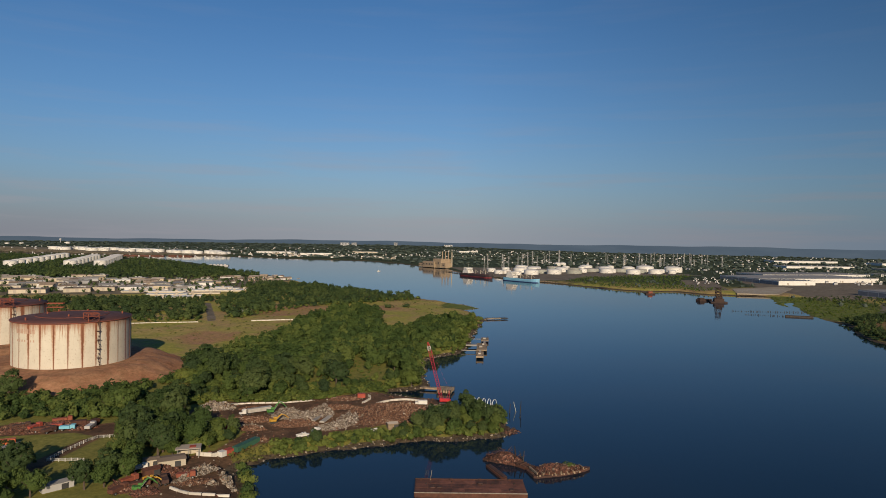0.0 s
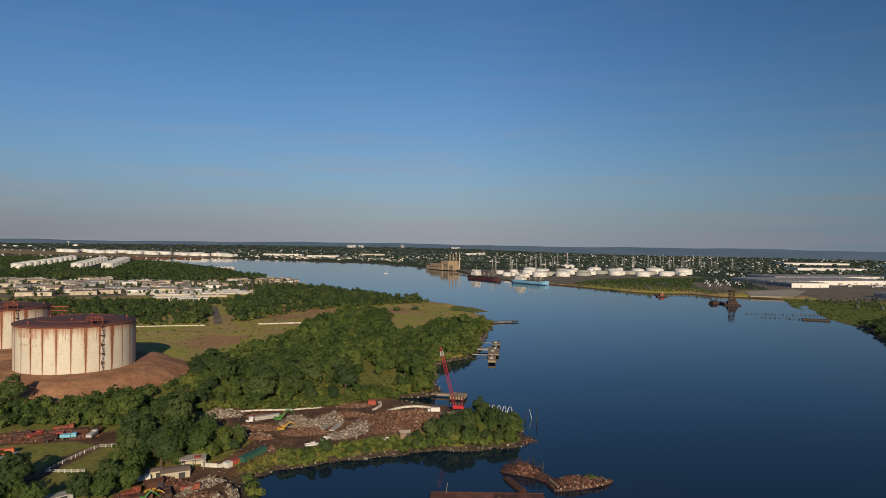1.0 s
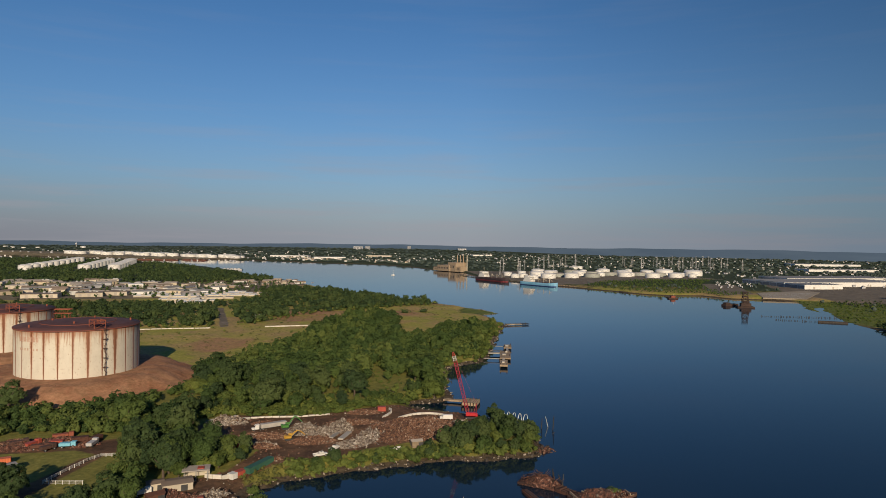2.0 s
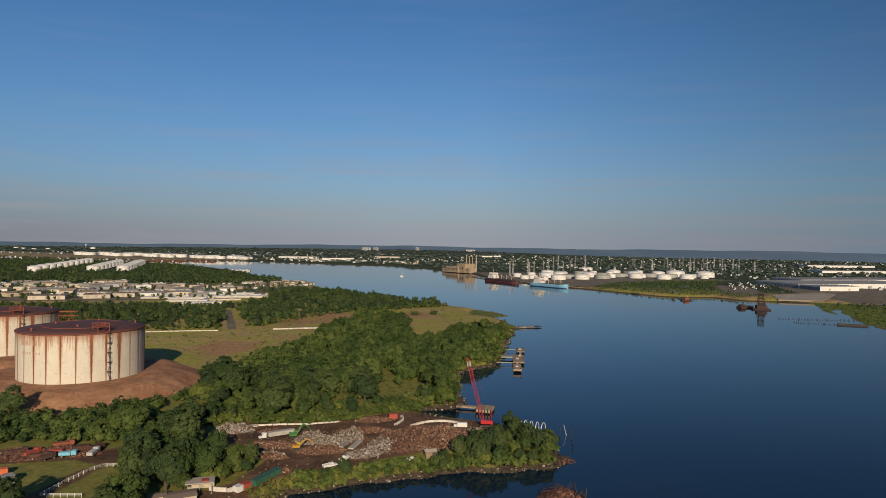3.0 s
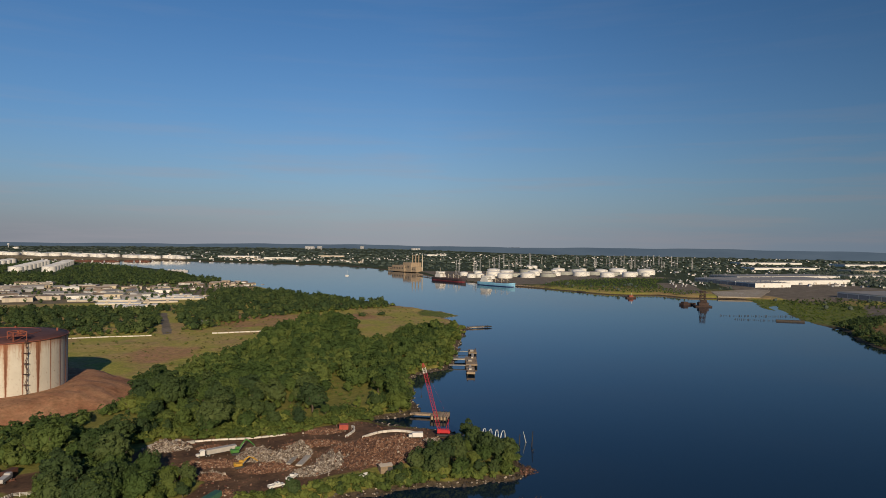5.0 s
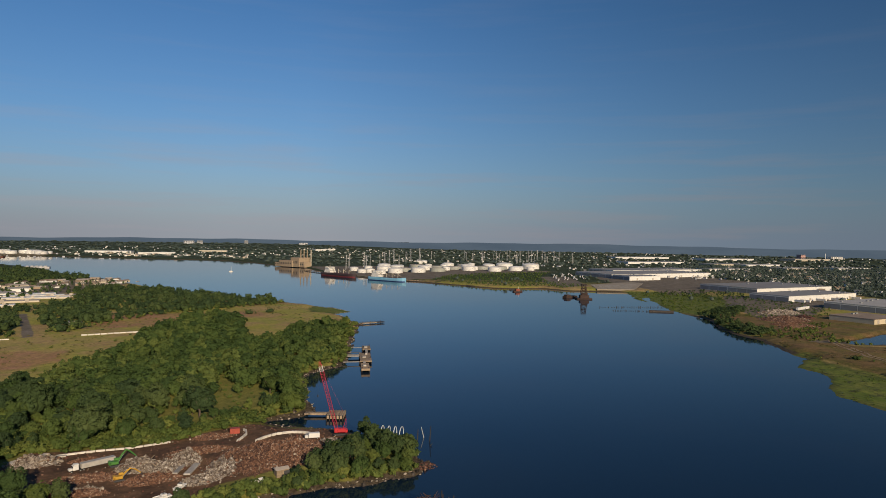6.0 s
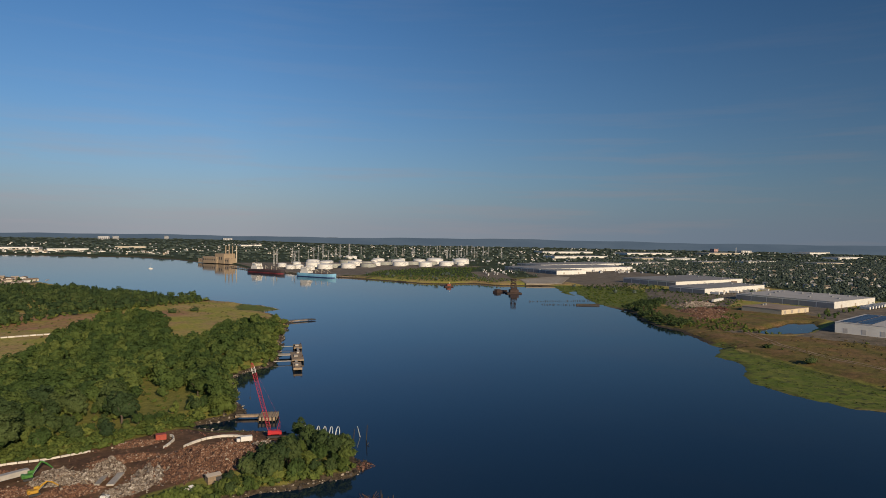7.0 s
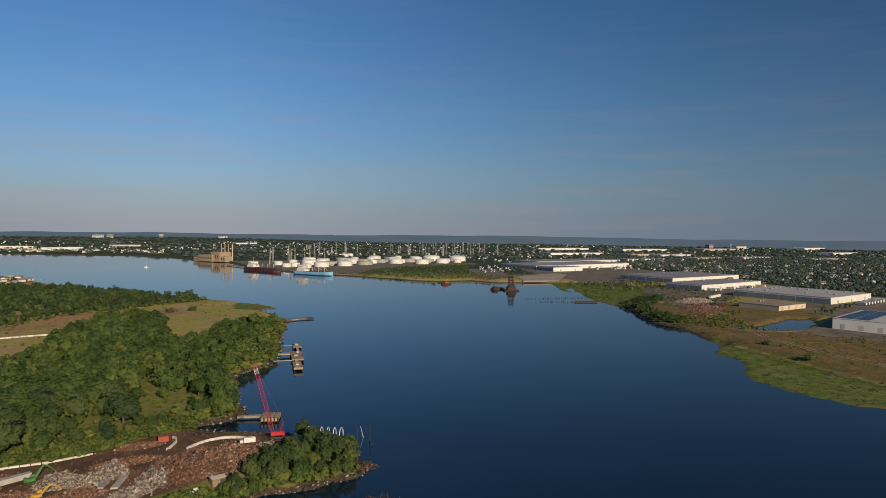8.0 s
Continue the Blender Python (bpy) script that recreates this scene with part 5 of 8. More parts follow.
heap(-82, 214.5, 9.0, 1.9, 2.4, 61, "rubble", "long ridge of pale broken concrete across the lower yard", 90, 1.1, 31)
heap(-71, 212.5, 9.0, 1.7, 2.2, -57, "rubble", "ridge of white concrete blocks along the inlet", 80, 1.2, 32)
heap(-75, 208.5, 2.6, 1.6, 1.3, 20, "rubble", "small pile of grey blocks on dark dirt", 24, 1.1, 33)
heap(-97, 216.5, 5, 2.6, 2.2, 30, "rust", "crushed red machinery beside the repair shed", 60, 1.2, 34)
heap(-103, 204, 3.4, 2.4, 1.8, 50, "rust", "jumble of red and white scrap panels under the trees", 40, 1.1, 35)
heap(-80, 268.5, 5, 1.6, 1.5, 5, "rubble", "row of pale torn panels and blocks", 40, 1.2, 37)
heap(-71, 252.5, 4, 2.4, 1.3, 30, "debris", "brown litter at the long container's end", 40, 0.9, 36)
heap(-48, 318, 9, 4, 1.6, 10, "debris", "low bank of debris along the wood", 50, 0.9, 12)
heap(-3, 302, 6, 5, 2.0, 30, "rubble", "boulders and slabs at the crane's feet", 40, 1.2, 13)
heap(-88, 298, 8, 2.5, 1.2, 12, "debris", "strip of brown litter behind the lorry", 40, 0.8, 14)
heap(-170, 259, 12, 4, 1.6, 10, "rust", "row of rusting scrap vehicles and parts", 90, 1.4, 16)
heap(-176, 265, 8, 4, 1.8, 30, "debris", "pile of mixed scrap by the junk lot", 60, 1.2, 17)
heap(-99, 201, 5, 3, 1.8, 40, "rust", "tangled red scrap metal", 40, 1.0, 18)
heap(-160, 268, 12, 4, 2.0, 14, "rust", "tangle of rusting scrap frames and panels", 90, 1.5, 24)
heap(-148, 264, 6, 3, 1.6, 30, "rust", "rusting car bodies and axles", 50, 1.4, 25)
heap(-172, 262, 9, 4, 1.8, 0, "rust", "brown row of crushed scrap", 70, 1.4, 26)


def shed(x, y, turn, l, w, h, wall, roof, label, pitch=0.6, up=0.0):
    t = thing("shed", label, "shed", place(x, y, turn, up), "yard sheds")
    bm = bmesh.new()
    box(bm, -l / 2, l / 2, -w / 2, w / 2, -0.3, h)
    part("wall", bm, wall, t)
    bm = bmesh.new()
    vs = [bm.verts.new(c) for c in ((-l / 2 - .3, -w / 2 - .3, h), (l / 2 + .3, -w / 2 - .3, h), (l / 2 + .3, 0, h + pitch), (-l / 2 - .3, 0, h + pitch), (l / 2 + .3, w / 2 + .3, h), (-l / 2 - .3, w / 2 + .3, h))]
    for f in ((0, 1, 2, 3), (3, 2, 4, 5), (0, 3, 5), (1, 4, 2), (0, 5, 4, 1)):
        bm.faces.new([vs[i] for i in f])
    bmesh.ops.recalc_face_normals(bm, faces=bm.faces)
    bmesh.ops.translate(bm, vec=(0, 0, 0.02), verts=bm.verts)
    part("roof", bm, roof, t)
    bm = bmesh.new()
    box(bm, l * 0.1, l * 0.1 + 2.0, -w / 2 - 0.06, -w / 2 + 0.02, -0.1, h * 0.8)
    part("door", bm, M_DARK, t)


shed(-20.5, 273, 20, 4.2, 3.0, 2.2, M_WOOD_OLD, M_ROOF_LIGHT, "small shed with a pale grey roof at the bank")
shed(-28.4, 266.5, 30, 4, 2.0, 1.5, M_WHITE, M_WHITE, "white hut half sunk in the shrubs")
shed(-97, 214, 40, 5, 3, 2.4, M_RUST, M_RUST, "rust-red tin shed in the yard")
shed(-121, 201, 48, 9, 3.4, 2.2, M_GREY_SHEET, M_ROOF_GREY, "long grey-roofed shed among trees")
shed(-159, 231, 62, 12, 4.2, 2.6, M_GREY_SHEET, M_ROOF_GREY, "long pale blue-grey roofed building by the lane")


def carport(m):
    t = thing("carport", "open carport with a pale pinkish flat roof on posts", "carport", m)
    for x in (-3.6, 0.0, 3.6):
        for y in (-2.2, 2.2):
            bm = bmesh.new()
            rod(bm, (x, y, -0.2), (x, y, 3.2), 0.12, 6)
            part("post", bm, M_STEEL, t)
    bm = bmesh.new()
    box(bm, -4.4, 4.4, -2.8, 2.8, 3.2, 3.5, None, 0.05)
    rf = part("roof", bm, M_ROOF_LIGHT, t)
    bm = bmesh.new()
    box(bm, 0.4, 2.6, -1.6, 0.8, 3.5, 3.75, None, 0.05)
    part("roof_sheet", bm, M_BRICKRED, rf, "loose red sheet lying on the roof")
    bm = bmesh.new()
    box(bm, -4.2, 4.2, 2.35, 2.5, 0, 3.2)
    part("back_wall", bm, M_CREAM, t)


shed(-94.5, 224.0, 28, 9, 6.0, 2.4, M_CREAM, M_ROOF_BROWN, "cream repair shed with a flat brown roof", 0.35)
carport(place(-92.0, 233.0, 18))
shed(-101, 222.5, 30, 5, 4, 2.6, M_CREAM, M_ROOF_BROWN, "small brown-roofed lean-to beside the repair shed", 0.4)


def old_lorry(x, y, turn, paint, label, l=6.5):
    t = thing("scrap_lorry", label, "truck", place(x, y, turn), "scrap vehicles")
    bm = bmesh.new()
    box(bm, l / 2 - 1.9, l / 2, -1.05, 1.05, 0.7, 2.5, None, 0.2)
    part("cab", bm, paint, t)
    bm = bmesh.new()
    box(bm, -l / 2, l / 2 - 2.0, -1.1, 1.1, 0.8, 2.0, None, 0.08)
    part("bed", bm, paint, t)
    bm = bmesh.new()
    box(bm, l / 2 - 0.03, l / 2 + 0.04, -0.8, 0.8, 1.6, 2.3)
    part("windscreen", bm, M_GLASS_DARK, t)
    add_wheels(t, [(xx, yy) for xx in (l / 2 - 1, -l / 2 + 1.2) for yy in (-1, 1)], 0.48)


old_lorry(-103, 218, 35, M_WHITE, "white scrap lorry under the trees", 5.5)
old_lorry(-162, 273, 30, M_RED_OXIDE, "orange-red lorry with a raised bed in the junk lot", 7.5)
old_lorry(-153, 261.5, 12, M_BLUE, "pale blue scrap lorry at the junk lot", 6)
old_lorry(-162, 259, 20, M_RUST, "rusty brown scrap lorry in the junk row")
old_lorry(-145, 264, 95, M_GREY_SHEET, "grey flatbed lorry by the lane")
old_lorry(-167, 262, 75, M_BRICKRED, "orange-red scrap lorry in the junk row")
old_lorry(-173, 263, 40, M_RUST_DARK, "dark rusted scrap lorry")
old_lorry(-158.5, 258, 60, M_RUST_DARK, "dark brown scrap lorry in the junk row", 5.5)
old_lorry(-100.5, 199, 70, M_RUST, "red-brown scrap lorry by the trees")


def picket_fence(pts, label):
    t = thing("fence", label, "fence", group="white fences")
    for a, b in zip(pts, pts[1:]):
        a, b = Vector(a), Vector(b)
        n = max(1, round((b - a).length / 2.2))
        za, zb = lie(*a), lie(*b)
        for i in range(n + 1):
            p = a.lerp(b, i / n)
            bm = bmesh.new()
            box(bm, p.x - 0.08, p.x + 0.08, p.y - 0.08, p.y + 0.08, lie(p.x, p.y) - 0.2, lie(p.x, p.y) + 1.35)
            part("post", bm, M_WHITE, t)
        for h in (0.45, 0.85, 1.2):
            bm = bmesh.new()
            rod(bm, (a.x, a.y, za + h), (b.x, b.y, zb + h), 0.06, 4)
            part("rail", bm, M_WHITE, t)


picket_fence([(-126.3, 225.8), (-139.3, 225.2), (-138.5, 236), (-136.8, 247), (-135, 251.5), (-129, 252.5)], "white post-and-rail fence round a grass paddock")
picket_fence([(-118.5, 233.3), (-109.4, 233.7)], "white post-and-rail fence beside the trees")


# ---- hoop frame on the spit, poles, wrecks, barge, dock and pier ----
def hoop_frame():
    t = thing("hoop_frame", "bare white hoops of an old greenhouse frame in the brush", "frame", pose(13.5, 305, lie(14, 304) + 2.2, 0, 0, -24) @ Matrix.Diagonal((1.08, 0.75, 0.75, 1)))
    for k in range(6):
        bm = bmesh.new()
        w = 3.4 if k < 5 else 4.6
        pts = [(k * 2.4, -w * math.cos(math.pi * i / 10), 4.6 * math.sin(math.pi * i / 10)) for i in range(11)]
        for a, b in zip(pts, pts[1:]):
            rod(bm, a, b, 0.16, 5)
        for q in (-w, w):
            rod(bm, (k * 2.4, q, -4), (k * 2.4, q, 0.1), 0.12, 5)
        part("hoop", bm, M_WHITE, t)
    bm = bmesh.new()
    rod(bm, (0, -3.4, 0.1), (12, -3.4, 0.1), 0.12, 4)
    part("purlin", bm, M_WHITE, t)


hoop_frame()
for i, (x, y, dx, dy, h, mt, lab) in enumerate(((33.8, 310, 0.3, 0, 4.6, M_WOOD_WET, "dark leaning mooring pole in the water"), (37.6, 313, -1.5, 0.5, 4.6, M_STEEL, "pale leaning pole in the water"),
                                                (38.6, 308, 0.5, 0, 6.4, M_WOOD_WET, "tall thin dark pole in the water"), (36.2, 302, 2.4, 0.4, 0.9, M_WOOD_WET, "low broken pile at the waterline"))):
    t = thing("mooring_pole", lab, "pole", pose(x, y, -1.5), "poles in the water")
    bm = bmesh.new()
    rod(bm, (0, 0, 0), (dx, dy, h + 1.5), 0.24, 7, 0.15)
    part("shaft", bm, mt, t)


def hull(bm, l, w, h, bow=0.25, stern=0.06, flare=0.1, n=18):
    """A ship's side and deck as rings along its length."""
    rings = []
    for i in range(n + 1):
        k = i / n
        s = min(1.0, (1 - k) / bow) ** 0.6 if k > 1 - bow else min(1.0, 0.82 + k / stern * 0.18) if k < stern else 1.0
        s = max(s, 0.03)
        x = -l / 2 + l * k
        zt = h * (1 + 0.25 * max(0, k - 0.8) / 0.2)
        rings.append([bm.verts.new((x, q * w / 2 * s * f, z)) for q, f, z in ((-1, 1 - flare, -1.2), (-1, 1, h * 0.6), (-1, 1.0, zt), (1, 1.0, zt), (1, 1, h * 0.6), (1, 1 - flare, -1.2))])
    for a, b in zip(rings, rings[1:]):
        for i in range(6):
            bm.faces.new((a[i], a[(i + 1) % 6], b[(i + 1) % 6], b[i]))
    bm.faces.new(rings[0])
    bm.faces.new(rings[-1])
    bmesh.ops.recalc_face_normals(bm, faces=bm.faces)


def ship_wreck():
    t = thing("wrecked_ship", "rotting wooden ship hulk overgrown with rust and weeds", "shipwreck", pose(44.2, 232.0, 0, 0, 0, 16))
    bm = bmesh.new()
    hull(bm, 24, 8.0, 0.8, 0.55, 0.05)
    part("hull", bm, M_RUST_DARK, t, "rust-brown plated hull")
    rng = np.random.default_rng(4)
    for k in range(26):
        bm = bmesh.new()
        x = -11 + k * 0.8
        w = 3.6 * min(1, (12.5 - x) / 8)
        box(bm, x, x + 0.35, -w, w * rng.uniform(0.2, 1), 0.8, 1.2 + rng.uniform(0, 0.6), Matrix.Rotation(rng.uniform(-0.05, 0.05), 4, "Y"))
        part("deck_beam", bm, M_RUST if k % 3 else M_WOOD_OLD, t)
    for k in range(15):
        if rng.uniform() < 0.35:
            continue
        bm = bmesh.new()
        x = -11.2 + k * 1.2 + rng.uniform(-0.4, 0.4)
        w = 4.0 * min(1, (12.6 - x) / 8) ** 0.6
        box(bm, x, x + 0.3 + 0.4 * rng.uniform(), -w - 0.08, -w + 0.25, 0.4 + rng.uniform(0, 0.3), 1.1 + rng.uniform(-0.3, 0.4))
        part("rib", bm, M_WOOD_OLD, t, "bleached wooden rib")
    bm = bmesh.new()
    g = [[bm.verts.new((-11 + 20.5 * u, (-3.5 + 7 * v) * min(1, (13 - (-11 + 20.5 * u)) / 12) ** 0.8, 0.5 + 3.1 * max(0, 1 - (2 * v - 1) ** 2) * min(1, 4 * u, 1.6 * (1 - u)) ** 0.8 + rng.normal(0, 0.22))) for u in np.linspace(0, 1, 40)] for v in np.linspace(0, 1, 16)]
    for ra, rb in zip(g, g[1:]):
        for i in range(39):
            bm.faces.new((ra[i], ra[i + 1], rb[i + 1], rb[i]))
    part("wreckage", bm, M_SCRAP, t, "heaped rust-brown wreckage filling the hull")
    for k in range(230):
        kind = ("rubble", "rust", "drift", "rust")[int(rng.integers(4))]
        ob = new("piece", STICKS[kind] if rng.uniform() < 0.35 else CHUNKS[kind][int(rng.integers(4))])
        ob.parent = t
        x = rng.uniform(-11.5, 9)
        y = rng.uniform(-3.4, 3.4)
        s = rng.uniform(0.25, 0.9)
        z = 0.8 + 2.9 * (1 - (y / 3.6) ** 2) * smooth(np.array(x), -12, -5) * min(1, (11 - x) / 12) * rng.uniform(0.6, 1.0)
        ob.matrix_basis = Matrix.LocRotScale((x, y * min(1, (12.5 - x) / 8), z), Euler((rng.uniform(-0.5, 0.5), rng.uniform(-0.5, 0.5), rng.uniform(0, 6.28))), [s] * 3)
    V, T = crown_arrays(rng, 2.6, 2.6, 12, 90, 1, 0.25)
    ob = new("foliage", mesh_of("foliage", V + np.array([3.5, 0.5, 0.9]), T, M_SHRUB))
    ob.parent = t


def wreck_tangle():
    t = thing("collapsed_wreck", "collapsed timber wreck of tangled beams and rusted plates", "shipwreck", pose(25.3, 242.0, 0, 0, 0, -25))
    rng = np.random.default_rng(9)
    bm = bmesh.new()
    hull(bm, 17, 6, 0.7, 0.3, 0.2)
    part("hull", bm, M_RUST_DARK, t)
    bm = bmesh.new()
    g = [[bm.verts.new((-7.5 + 14 * u, -3.2 + 6.4 * v, 0.2 + 3.6 * max(0, 1 - (2 * v - 1) ** 2) * max(0, 1 - (2 * u - 1.1) ** 2) + rng.normal(0, 0.22))) for u in np.linspace(0, 1, 26)] for v in np.linspace(0, 1, 14)]
    for ra, rb in zip(g, g[1:]):
        for i in range(25):
            bm.faces.new((ra[i], ra[i + 1], rb[i + 1], rb[i]))
    part("collapsed_planking", bm, M_SCRAP, t)
    for k in range(150):
        bm = bmesh.new()
        x, y = rng.uniform(-7.5, 6), rng.uniform(-3, 3)
        d = Vector((rng.uniform(-1.6, 1.6), rng.uniform(-1.6, 1.6), rng.uniform(0.1, 1.6) * (1 - abs(x) / 9)))
        p = Vector((x, y, rng.uniform(1.0, 4.8) * (1 - abs(y) / 4)))
        rod(bm, p - d, p + d, rng.uniform(0.06, 0.15), 4)
        part("beam", bm, M_RUST_DARK if k % 4 else M_RUST, t)
    for k in range(8):
        bm = bmesh.new()
        x = rng.uniform(2, 7)
        rod(bm, (x, rng.uniform(-2, 3), 0), (x + rng.uniform(-.3, .3), rng.uniform(-2, 3), rng.uniform(3.5, 6.5)), 0.16, 5)
        part("stump", bm, M_WOOD_WET, t)
    t = thing("wreck_fragment", "broken rusted hull section lying awash", "shipwreck", pose(32.3, 235.5, 0, 0, 0, -48))
    bm = bmesh.new()
    hull(bm, 11, 3.4, 0.9, 0.3, 0.2)
    part("hull", bm, M_RUST, t)
    for k in range(9):
        bm = bmesh.new()
        box(bm, -4.6 + k, -4.3 + k, -1.8, 1.8, 0.7, 1.2 + 0.5 * rng.uniform())
        part("rib", bm, M_RUST_DARK, t)
    t = thing("sunken_beam", "rusted boat side slanting out of the water", "shipwreck", pose(21.0, 229.5, 0, 0, 0, -68))
    bm = bmesh.new()
    hull(bm, 15, 2.4, 0.8, 0.2, 0.2)
    part("hull", bm, M_RUST, t)
    bm = bmesh.new()
    box(bm, -6.5, 6.0, -0.7, 0.7, 0.8, 1.1)
    part("coaming", bm, M_RUST_DARK, t)


def deck_barge():
    t = thing("deck_barge", "flat rusted steel deck barge", "barge", pose(10.1, 213.6, 0, 0, 0, 0.5))
    bm = bmesh.new()
    box(bm, -18.3, 19.0, -6.2, 6.0, -1.0, 1.5, None, 0.25)
    part("hull", bm, M_RUST, t)
    bm = bmesh.new()
    box(bm, -18.0, 18.7, -6.0, 5.8, 1.5, 1.53)
    part("deck", bm, surface("rust_red_deck", (0.10, 0.038, 0.024), (0.19, 0.075, 0.045), 0.4, 0.85, 0.0, 0.08, 0.4, 0.01), t)
    plate = surface("rusted_plate", (0.045, 0.018, 0.012), (0.165, 0.062, 0.038), 0.5, 0.85, 0.0, 0.15, 0.28, 0.02, 0.35)
    for i in range(9):
        for j in range(3):
            bm = bmesh.new()
            box(bm, -17.9 + 4.07 * i, -13.95 + 4.07 * i, -5.8 + 3.85 * j, -2.05 + 3.85 * j, 1.53, 1.55 + 0.012 * ((i * 5 + j * 3) % 4))
            part("deck_plate", bm, plate, t)
    prng = np.random.default_rng(88)
    for i in range(70):
        ob = new("piece", STICKS["rust"] if i % 3 == 0 else CHUNKS["drift" if i % 2 else "rust"][i % 4])
        ob.parent = t
        ob.matrix_basis = Matrix.LocRotScale((prng.uniform(-17, 18), prng.normal(3.5, 1.6) if i % 2 else prng.uniform(-5, 5), 1.6), Euler((0, 0, prng.uniform(0, 6.28))), [prng.uniform(0.15, 0.6)] * 3)
    for y0, y1 in ((-6.3, -5.9), (5.7, 6.1)):
        bm = bmesh.new()
        box(bm, -18.3, 19.0, y0, y1, 1.45, 1.75, None, 0.05)
        part("gunwale", bm, M_RUBBLE if y0 < 0 else M_RUST, t)
    for x, y in ((-12.2, -1.6), (-10.0, -1.5), (4, 2.2), (14, -3)):
        bm = bmesh.new()
        box(bm, x - 0.8, x + 0.8, y - 0.7, y + 0.7, 1.5, 1.9, None, 0.1)
        part("hatch", bm, M_RUST_DARK, t)
    for x in (-16, -6, 4, 14):
        bm = bmesh.new()
        for q in (-0.3, 0.3):
            disc(bm, x + q, 5.4, 1.5, 2.1, 0.16, 8)
        part("bollard", bm, M_RUST_DARK, t)
    bm = bmesh.new()
    rod(bm, (-13, 5, 1.5), (-12.6, 5, 5.0), 0.08, 5)
    part("stake", bm, M_WOOD_OLD, t)


ship_wreck()
wreck_tangle()
deck_barge()


def timber_dock():
    t = thing("timber_dock", "derelict timber and concrete dock jutting from the shore", "dock", pose(-2, 351, 0, 0, 0, -12))
    bm = bmesh.new()
    box(bm, 1.0, 9.0, -5.0, 4.5, 0.6, 2.0, None, 0.15)
    part("platform", bm, M_WOOD_OLD, t, "bleached timber platform")
    bm = bmesh.new()
    box(bm, -10, 1.0, 0.8, 3.6, 0.7, 1.6, None, 0.1)
    part("walkway", bm, M_WOOD_OLD, t)
    for k in range(12):
        bm = bmesh.new()
        rod(bm, (1.2 + (k % 6) * 1.5, -5.1 if k < 6 else 4.6, -2), (1.2 + (k % 6) * 1.5, -5.1 if k < 6 else 4.6, 2.4), 0.3, 7)
        part("post", bm, M_WOOD_WET, t)
    for k in range(16):
        bm = bmesh.new()
        x = 1.1 + k * 0.49
        box(bm, x, x + 0.45, -4.9, 4.4, 2.0, 2.12)
        part("plank", bm, M_WOOD_OLD, t)


def old_pier():
    t = thing("pier", "ruined concrete pier with loading platforms on piles", "pier", pose(28.5, 480, 0, 0, 0, -4) @ Matrix.Diagonal((0.6, 0.95, 0.85, 1)))
    for nm, x0, x1, y0, y1, z0, z1 in (("walkway", -18, 2, 12, 18, 1.8, 2.6), ("platform", -3, 10, -8, 22, 1.6, 2.8), ("platform", 2, 12, 40, 54, 1.4, 2.8), ("platform", -3, 6, -36, -17, 1.4, 3.0), ("catwalk", 5, 8, 22, 40, 2.0, 2.4), ("catwalk", 0, 3, -17, -8, 2.0, 2.4),
                                       ("catwalk", -22, -3, -8, -6.5, 1.6, 2.0), ("catwalk", -18, 3, 48, 49.2, 1.8, 2.2)):
        bm = bmesh.new()
        box(bm, x0, x1, y0, y1, z0, z1, None, 0.15)
        part(nm, bm, M_WOOD_OLD if nm == "platform" else M_CONC, t)
        for k in range(4):
            bm = bmesh.new()
            xx, yy = (x0 + 0.6 if k % 2 else x1 - 0.6), (y0 + 0.6 if k < 2 else y1 - 0.6)
            rod(bm, (xx, yy, -2.5), (xx, yy, z0 + 0.1), 0.5, 7)
            part("post", bm, M_WOOD_WET, t)
    for x, y, s in ((2, 4, 2.0), (6, 46, 2.2), (1, -27, 1.6), (5, 16, 1.4)):
        bm = bmesh.new()
        box(bm, x - s, x + s, y - s, y + s, 2.8, 3.9, None, 0.12)
        part("block", bm, M_CONC, t)
    for x, y in ((9, 2), (9, 20), (11, 53), (5, -35), (-2, -35)):
        bm = bmesh.new()
        disc(bm, x, y, 2.6, 4.0, 0.4, 8)
        part("bollard", bm, M_RUST_DARK, t)


def small_jetty():
    t = thing("jetty", "low broken timber jetty running out from the point", "jetty", pose(46, 664, 0, 0, 0, 22))
    for k in range(9):
        bm = bmesh.new()
        box(bm, k * 2.8, k * 2.8 + 2.6, -2.2, 2.2, 0.7, 1.5 - 0.05 * (k % 3), None, 0.1)
        part("deck_section", bm, M_WOOD_OLD if k < 6 else M_WOOD_WET, t)
        bm = bmesh.new()
        rod(bm, (k * 2.8, 1.8, -2), (k * 2.8, 1.8, 2.4), 0.3, 6)
        part("post", bm, M_WOOD_WET, t)


timber_dock()
old_pier()
small_jetty()
for k, (x, y, n, lab) in enumerate(((18, 281, 46, "tangle of driftwood on the spit's muddy tip"),)):
    heap(26, 279, 9, 4.5, 1.0, 20, "drift", lab, 110, 1.2, 30, 0.3)


def slab(x, y, turn, l, w, tilt, label):
    t = thing("concrete_slab", label, "slab", place(x, y, turn, 0.5), "loose slabs")
    bm = bmesh.new()
    box(bm, -l / 2, l / 2, -w / 2, w / 2, 0, 0.6, Matrix.Rotation(math.radians(tilt), 4, "Y"), 0.08)
    part("panel", bm, M_CONC, t)


